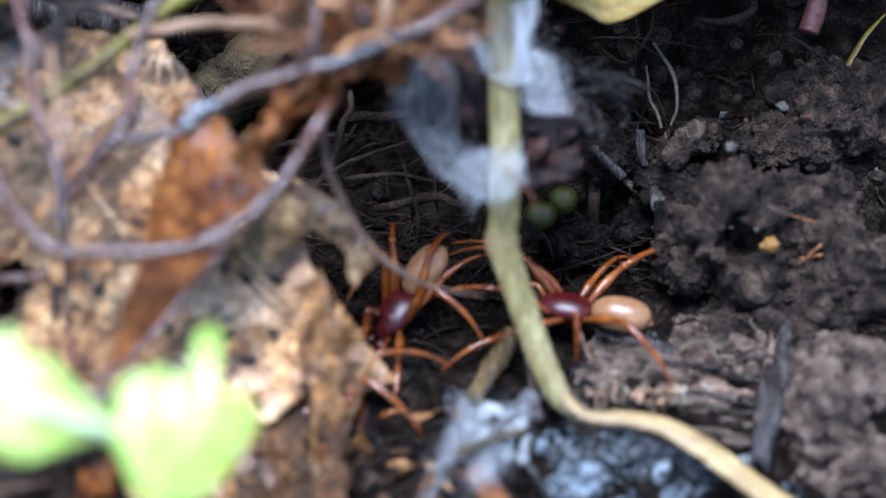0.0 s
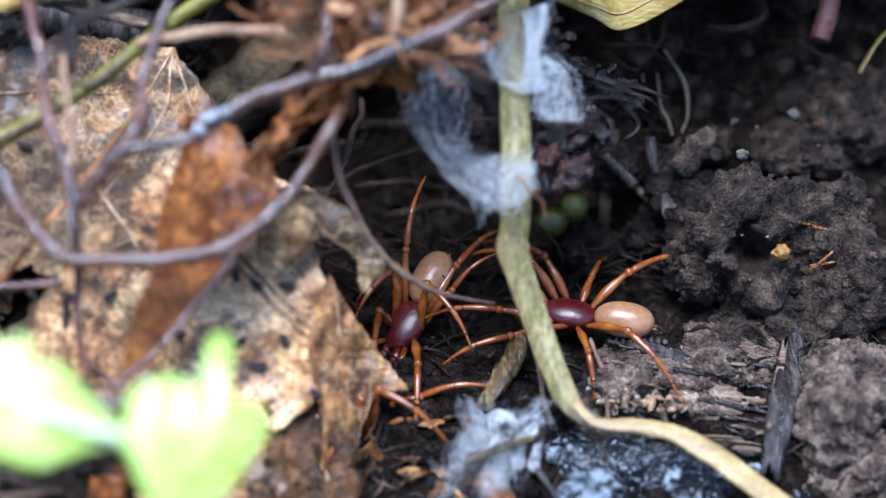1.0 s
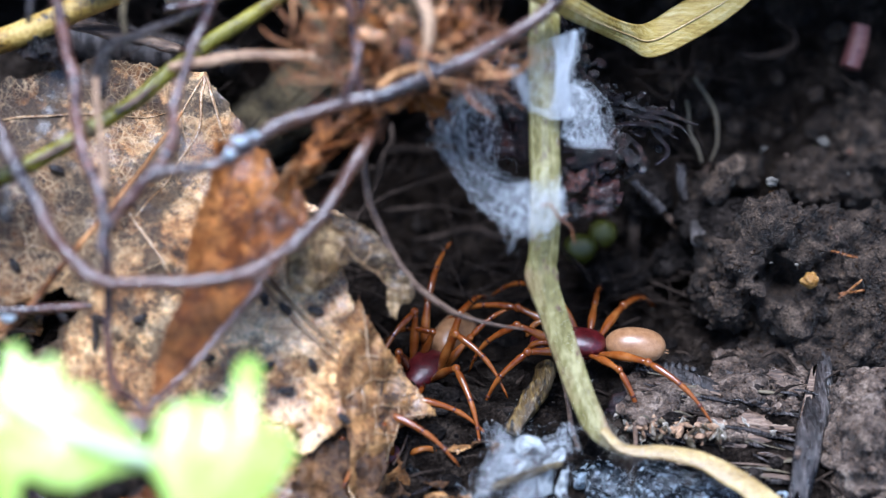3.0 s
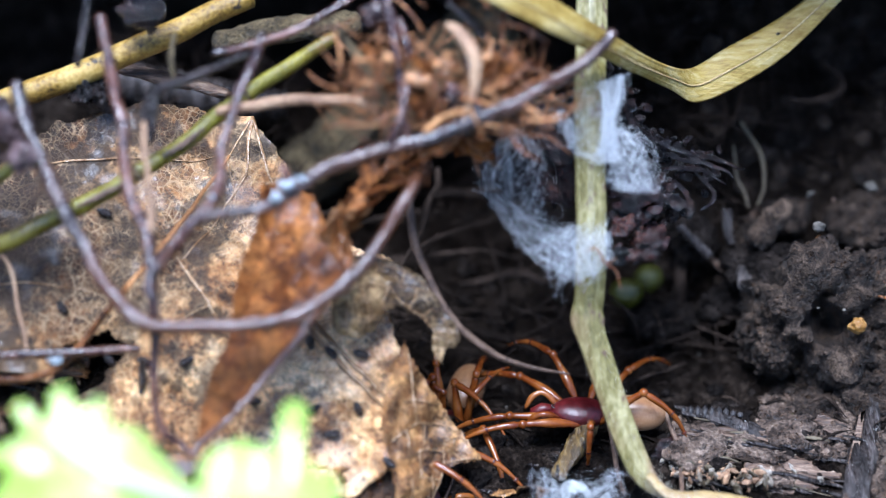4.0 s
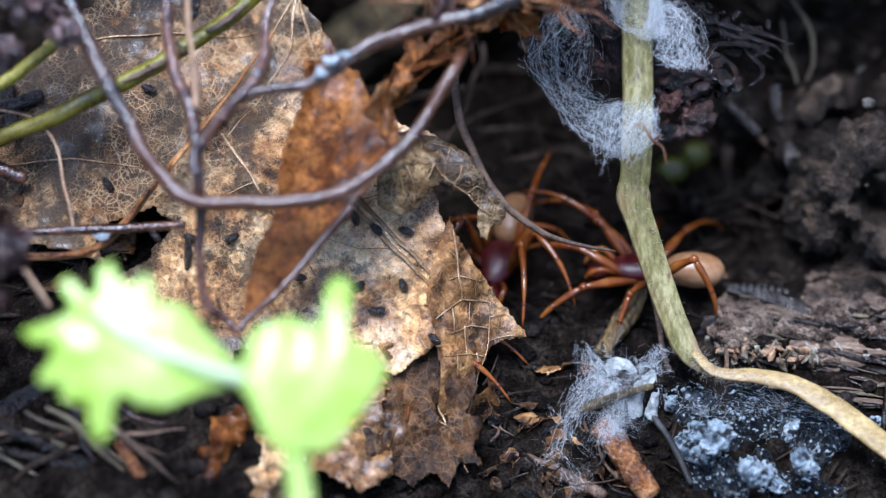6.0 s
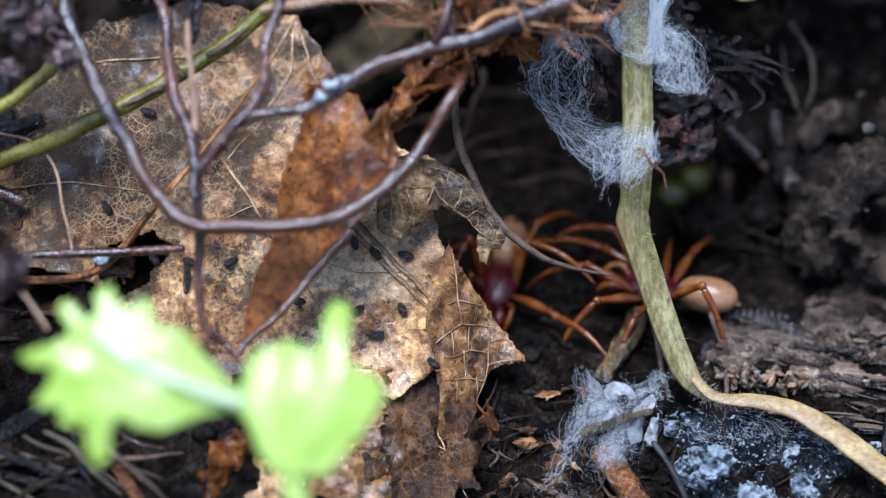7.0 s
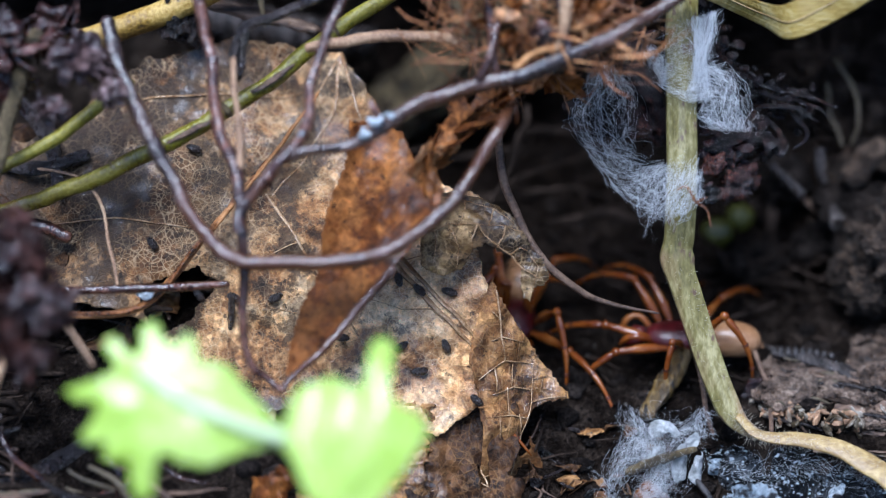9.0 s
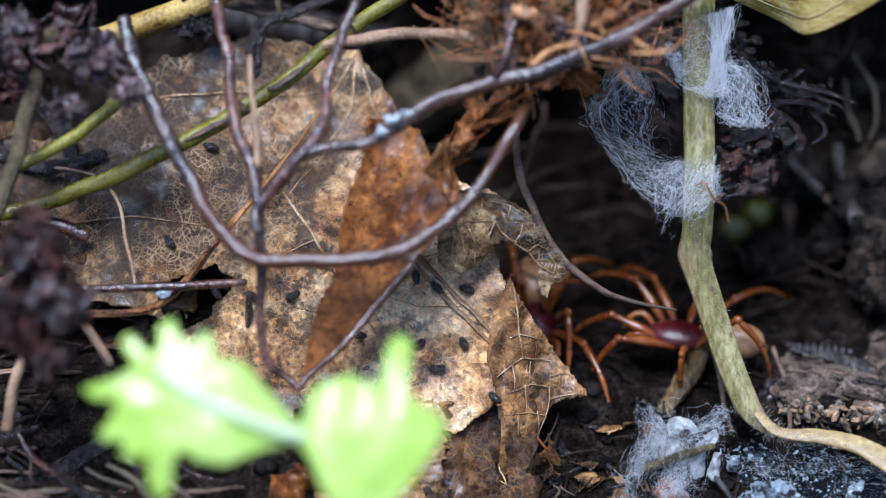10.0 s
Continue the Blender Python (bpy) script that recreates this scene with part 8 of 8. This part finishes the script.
LEFT_FEET = {
    "left_1": [(0, 3.9, -17.3, -7.4), (0.5, 7.0, -14.5, -2.4), (1, 5.1, -17.2, -7.1), (1.5, 8.9, -17.2, -6.6), (2, 8.8, -17.1, -6.6), (3.5, 9.1, -15.6, -4.6), (4, 7.4, -16.5, -6.6), (4.5, 8.5, -16.9, -5.9), (5, 8.6, -18.0, -6.5), (6.5, 3.6, -12.4, 0.7), (7, 13.9, -14.2, -2.9), (8, 13.9, -13.4, -3.5), (9, 9.6, -14.5, -4.1), (10, 7.3, -14.7, -5.0)],
    "left_2": [(0, 14.0, -10.1, -0.2), (0.5, 12.6, -9.6, 0.4), (1, 11.5, -9.9, -0.2), (1.5, 11.8, -10.7, -1.4), (2, 13.0, -11.1, -2.1), (3.5, 10.4, -10.5, -1.9), (4, 7.5, -10.5, -2.0), (4.5, 8.5, -10.6, -1.0), (5, 5.0, -12.4, -3.1), (6.5, 11.8, -9.0, 0.2), (7, 12.0, -7.1, 2.8), (8, 4.7, -9.8, -2.5), (9, 4.4, -10.9, -3.7), (10, 2.5, -10.9, -4.1)],
    "left_3": [(0, 15.1, 0.8, 4.3), (0.5, 15.6, 0.3, 3.3), (1, 15.0, -0.3, 6.2), (1.5, 13.9, -1.9, 4.5), (2, 13.8, -1.7, 4.7), (3.5, 12.8, -0.2, 2.0), (4, 8.2, -0.8, 0.9), (4.5, 7.3, -1.3, 0.8), (5, 8.0, -0.6, 2.4), (6.5, 9.5, -0.9, -0.4), (7, 9.1, 0.9, 2.3), (8, 7.2, 1.1, 1.7), (9, 5.0, 0.9, 2.3), (10, 5.0, 1.0, 1.8)],
    "left_4": [(0, 11.2, 6.3, 3.2), (0.5, 14.8, 5.5, 2.0), (1, 15.6, 7.1, 4.6), (1.5, 12.6, 6.2, 3.2), (2, 13.8, 5.5, 2.1), (3.5, 8.2, 4.4, -0.4), (4, 5.6, 3.8, -1.3), (4.5, 9.1, 3.4, -1.2), (5, 6.9, 4.1, 0.3), (6.5, 8.2, 10.4, 8.3), (7, 11.1, 6.9, 2.2), (8, 9.6, 6.7, 0.7), (9, 8.3, 6.0, 0.7), (10, 8.8, 6.0, -0.1)],
    "right_4": [(0, 5.1, 8.9, 2.9), (0.5, 6.7, 8.8, 2.6), (1, 7.1, 7.6, 11.1), (1.5, 5.6, 9.8, 4.6), (2, 5.6, 8.7, 5.8), (3.5, 5.6, 9.0, 3.7), (4, 1.2, 6.4, -0.8), (4.5, 0.4, 5.4, -1.7), (5, -1.1, 4.8, -2.2), (6.5, 1.0, 9.9, 3.7), (7, 1.2, 9.8, 3.4), (8, -0.6, 8.6, 0.9), (9, -1.7, 9.5, 3.3), (10, -3.3, 9.2, 2.4)],
    "right_3": [(0, 0.4, 3.4, 5.0), (0.5, 1.1, 0.9, 1.0), (1, -0.7, -0.4, -1.2), (1.5, -1.0, -1.0, -2.1), (2, -0.5, -1.3, -2.6), (3.5, -1.7, -0.9, -1.7), (4, -4.3, -0.8, -1.3), (4.5, -5.7, -1.7, -1.9), (5, -5.9, -1.9, -1.5), (6.5, -4.4, 0.9, 1.2), (7, -4.2, 0.6, 0.4), (8, -5.4, 0.3, -0.6), (9, -6.4, 0.9, 1.2), (10, -6.5, 0.6, 0.3)],
    "right_2": [(0, -1.2, -6.4, 0.6), (0.5, -0.1, -6.6, 0.2), (1, -1.2, -6.5, 0.5), (1.5, -1.6, -8.3, -2.5), (2, -1.1, -8.2, -2.4), (3.5, -2.9, -8.0, -1.9), (4, -4.7, -9.1, -3.7), (4.5, -5.5, -9.5, -3.1), (5, -6.4, -9.9, -2.7), (6.5, -4.9, -7.0, -0.2), (7, -4.1, -7.3, -1.0), (8, -5.2, -7.5, -1.9), (9, -6.2, -7.0, -0.2), (10, -6.3, -7.2, -1.1)],
    "right_1": [(0, 1.0, -15.2, -1.9), (0.5, 1.5, -15.1, -1.9), (1, 1.1, -14.8, -1.3), (1.5, 1.8, -15.9, -2.9), (2, 1.7, -16.1, -3.4), (3.5, -0.5, -15.7, -3.0), (4, -1.7, -16.3, -4.2), (4.5, -2.5, -17.1, -4.1), (5, -3.4, -17.6, -3.6), (6.5, -1.2, -14.2, -0.2), (7, -1.6, -14.5, -1.0), (8, -2.2, -15.2, -2.9), (9, -3.2, -14.6, -1.3), (10, -3.3, -14.8, -2.1)],
}

HIDDEN_BODY = [
    (0, *(-2.5, -16.4, -5.4), 0, -5, 18),
    (0.5, *(-2.7, -16.5, -5.5), 0, -5, 18),
    (1, *(-2.8, -16.5, -5.6), 0, -5, 20),
    (1.5, *(-2.9, -16.5, -5.6), 0, -5, 20),
    (2, *(-3.1, -16.6, -5.6), 0, -5, 18),
    (3.5, *(-3.7, -16.6, -5.7), 0, -5, 14),
    (4.5, *(-4.8, -16.7, -5.8), 0, -5, 12),
    (5.2, *(-6.3, -16.7, -5.9), 0, -5, 12),
    (7, *(-10.9, -16.4, -5.4), 0, -5, 12),
    (10, *(-10.9, -16.4, -5.4), 0, -5, 12),
]
HIDDEN_FEET = {
    "left_1": [(0, *(10.4, -11.7, -1.6)), (0.5, *(13.2, -12.3, -2.4)), (1, *(15.7, -14.3, -1.6)), (2, *(12.1, -14.9, -3)), (3.5, *(10.1, -15.3, -4.5)), (5, *(8, -19.5, -5.5)), (7, *(2.1, -13.3, -1.9)), (10, *(2.1, -13.3, -1.9))],
    "right_1": [(0, *(7.1, -20.8, -3.5)), (1, *(8.6, -21, -3.7)), (2, *(8.5, -21, -3.8)), (3.5, *(6.2, -20.5, -3.7)), (5, *(6.5, -22.2, -5.3)), (7, *(0.9, -21.3, -3.8)), (10, *(0.9, -21.3, -3.8))],
    "left_2": [(0, *(-4.9, -9.4, -3.2)), (10, *(-7.9, -9.4, -3.2))], "right_2": [(0, *(-2.5, -21.1, -7.5)), (10, *(-7, -21.1, -7.5))],
    "left_3": [(0, *(-5, -8.4, -5.4)), (10, *(-10.9, -8.4, -5.4))], "right_3": [(0, *(-3.5, -24.3, -5)), (10, *(-9.1, -24.3, -5))],
    "left_4": [(0, *(-11, -8.1, -7)), (10, *(-15.8, -8.1, -7))], "right_4": [(0, *(-9.2, -22.7, -6.3)), (10, *(-15.9, -22.7, -6.3))],
}
HIPS = {"1": (3.6, 1.35), "2": (2.6, 1.75), "3": (1.6, 1.75), "4": (0.7, 1.35)}   # forward, aside (mm)
REACH = {"1": (6.4, 8.8), "2": (6.2, 8.6), "3": (4.6, 6.8), "4": (6.2, 9.0)}       # thigh with knee, shin with foot (mm)


def oval(centre, size, front=1.0, sub=4, top=1.0, full=2.0):
    """A smooth body part in the spider's own space; front < 1 narrows its fore end, top flattens its back."""
    bm = bmesh.new()
    bmesh.ops.create_icosphere(bm, subdivisions=sub, radius=1.0)
    for v in bm.verts:
        x, y, z = v.co
        k = 1 - (1 - front) * ease(0.0, 1.0, x)
        k *= math.sqrt(max(1e-6, 1 - abs(x) ** full)) / math.sqrt(max(1e-6, 1 - x * x))
        v.co = mm((centre[0] + x * size[0], centre[1] + y * size[1] * k, centre[2] + z * size[2] * (top if z > 0 else 1) * (0.6 + 0.4 * min(k, 1.15))))
    return bm


def limb(length, radii, bend=0.0, sides=10):
    line = [mm((length * f, 0, bend * math.sin(f * math.pi))) for f in [i / 10 for i in range(11)]]
    return sweep(bmesh.new(), line, radii, sides)


def build_spider(name, label):
    body = thing(name, (0, 0, 0), label, "spider", "spiders")
    part("carapace", oval((2.8, 0, 0.1), (3.0, 2.0, 1.45), 0.74, 4, 0.95, 3.2), CARAPACE, body, "glossy dark red carapace")
    part("abdomen", oval((-3.15, 0, 0.25), (3.2, 1.95, 1.85), 0.95, 4, 1.0, 2.8), ABDOMEN, body, "smooth cream-coloured oval abdomen")
    part("waist", limb(1.2, [0.5, 0.4, 0.5]), JAW, body).location = mm((-0.6, 0, 0))
    part("sternum", oval((2.4, 0, -0.9), (2.0, 1.5, 0.7), 0.8, 3), JAW, body)
    for side in (-1, 1):
        jaw = part("jaw", sweep(bmesh.new(), [mm(p) for p in ((5.2, side * 0.6, 0.1), (6.4, side * 0.72, -0.15), (7.4, side * 0.6, -0.6), (7.7, side * 0.5, -0.9))], [0.62, 0.72, 0.6, 0.35], 10), JAW, body)
        part("fang", sweep(bmesh.new(), [mm(p) for p in glide([(7.6, side * 0.55, -0.8), (7.9, side * 0.1, -1.1), (7.5, -side * 0.3, -1.3)], 4)], [0.2, 0.14, 0.03], 7), JAW, jaw)
        part("palp", sweep(bmesh.new(), [mm(p) for p in glide([(4.9, side * 1.2, 0), (6.2, side * 2.0, 1.0), (7.4, side * 1.9, 0.7), (8.2, side * 1.4, -0.6)], 5)], [0.34, 0.34, 0.3, 0.36, 0.2], 9), LEG, body)
        part("spinneret", sweep(bmesh.new(), [mm((-6.1, side * 0.25, -0.2)), mm((-6.7, side * 0.28, -0.3))], [0.2, 0.1], 7), ABDOMEN, body)
    eyes = bmesh.new()
    for k in range(6):
        a = k / 6 * 6.28
        join(eyes, oval((5.45 + 0.16 * math.cos(a), 0.3 * math.sin(a), 0.75), (0.11, 0.11, 0.1), 1, 1))
    part("eyes", eyes, PELLET, body)
    legs = {}
    for side, sign in (("left", 1), ("right", -1)):
        for num in "1234":
            a, b = REACH[num]
            thin = 0.86 if num == "3" else 1.0
            upper = part("leg", limb(a, [0.36 * thin, 0.32 * thin, 0.48 * thin, 0.54 * thin, 0.46 * thin, 0.34 * thin, 0.4 * thin], 0.25), LEG, body)
            lower = part("shin", limb(b, [0.38 * thin, 0.4 * thin, 0.34 * thin, 0.28 * thin, 0.3 * thin, 0.22 * thin, 0.17 * thin, 0.16 * thin, 0.1 * thin], 1.0), LEG, upper)
            for q, r in ((0.42, 0.36), (0.75, 0.27)):
                part("joint", sweep(bmesh.new(), [mm((b * q - 0.25, 0, math.sin(math.pi * (q - 0.25 / b)))), mm((b * q, 0, math.sin(math.pi * q))), mm((b * q + 0.25, 0, math.sin(math.pi * (q + 0.25 / b))))], [r * thin * 0.8, r * thin * 1.1, r * thin * 0.8], 9), LEG_DARK, lower)
            part("knee", oval((0, 0, 0), (0.5 * thin, 0.45 * thin, 0.5 * thin), 1, 2), LEG, lower)
            legs[f"{side}_{num}"] = (upper, lower, Vector((HIPS[num][0], sign * HIPS[num][1], -0.35)), a, b)
    return body, legs


def between(rows, t):
    """The row at time t, blended from its neighbours."""
    if t <= rows[0][0]:
        return Vector(rows[0][1:4])
    for r, q in zip(rows, rows[1:]):
        if t <= q[0]:
            f = (t - r[0]) / (q[0] - r[0])
            return Vector(r[1:4]).lerp(Vector(q[1:4]), f)
    return Vector(rows[-1][1:4])


def stride(body, legs, body_rows, feet):
    """Keys the body, and each leg so that its foot stands where it should."""
    body.location = (0, 0, 0)
    walk(body, [(t, pose(x * 0.001, y * 0.001, z * 0.001, rx, ry, rz)) for t, x, y, z, rx, ry, rz in body_rows])
    for key, (upper, lower, hip, a, b) in legs.items():
        high, low = [], []
        side = 1 if key.startswith("left") else -1
        for t, x, y, z, rx, ry, rz in body_rows:
            inv = pose(x, y, z, rx, ry, rz).inverted()
            foot = inv @ between(feet[key], t) - hip
            sky_way = (inv.to_3x3() @ Vector((0, 0, 1)) + Vector((0, side * 0.15, 0))).normalized()
            d = min(max(foot.length, abs(a - b) + 0.8), (a + b) * 0.985)
            f = foot.normalized()
            lift = sky_way - f * sky_way.dot(f)
            if lift.length < 0.2:
                lift = Vector((0, side, 0.3)) - f * f.dot(Vector((0, side, 0.3)))
            lift.normalize()
            ca = (a * a + d * d - b * b) / (2 * a * d)
            knee = f * (a * ca) + lift * (a * math.sqrt(max(0.0, 1 - ca * ca)))
            ax = knee.normalized()
            across = lift.cross(f).normalized()
            m = Matrix((ax, across, ax.cross(across))).transposed().to_4x4()
            m.translation = hip * 0.001
            high.append((t, m))
            bx = (m.to_3x3().inverted() @ (f * d - knee)).normalized()
            by = Vector((0, 1, 0))
            n = Matrix((bx, by, bx.cross(by))).transposed().to_4x4()
            n.translation = Vector((a, 0, 0)) * 0.001
            low.append((t, n))
        walk(upper, high)
        walk(lower, low)


RIGHT = build_spider("spider", "red-legged spider with a cream abdomen, grappling on the soil")
LEFT = build_spider("spider", "red-legged spider with a raised cream abdomen, half behind the leaf")
HIDDEN = build_spider("spider", "red-legged spider mostly hidden under the dead leaf")


def motions():
    pull()
    stride(*RIGHT, RIGHT_BODY, RIGHT_FEET)
    stride(*LEFT, LEFT_BODY, LEFT_FEET)
    stride(*HIDDEN, HIDDEN_BODY, HIDDEN_FEET)


motions()
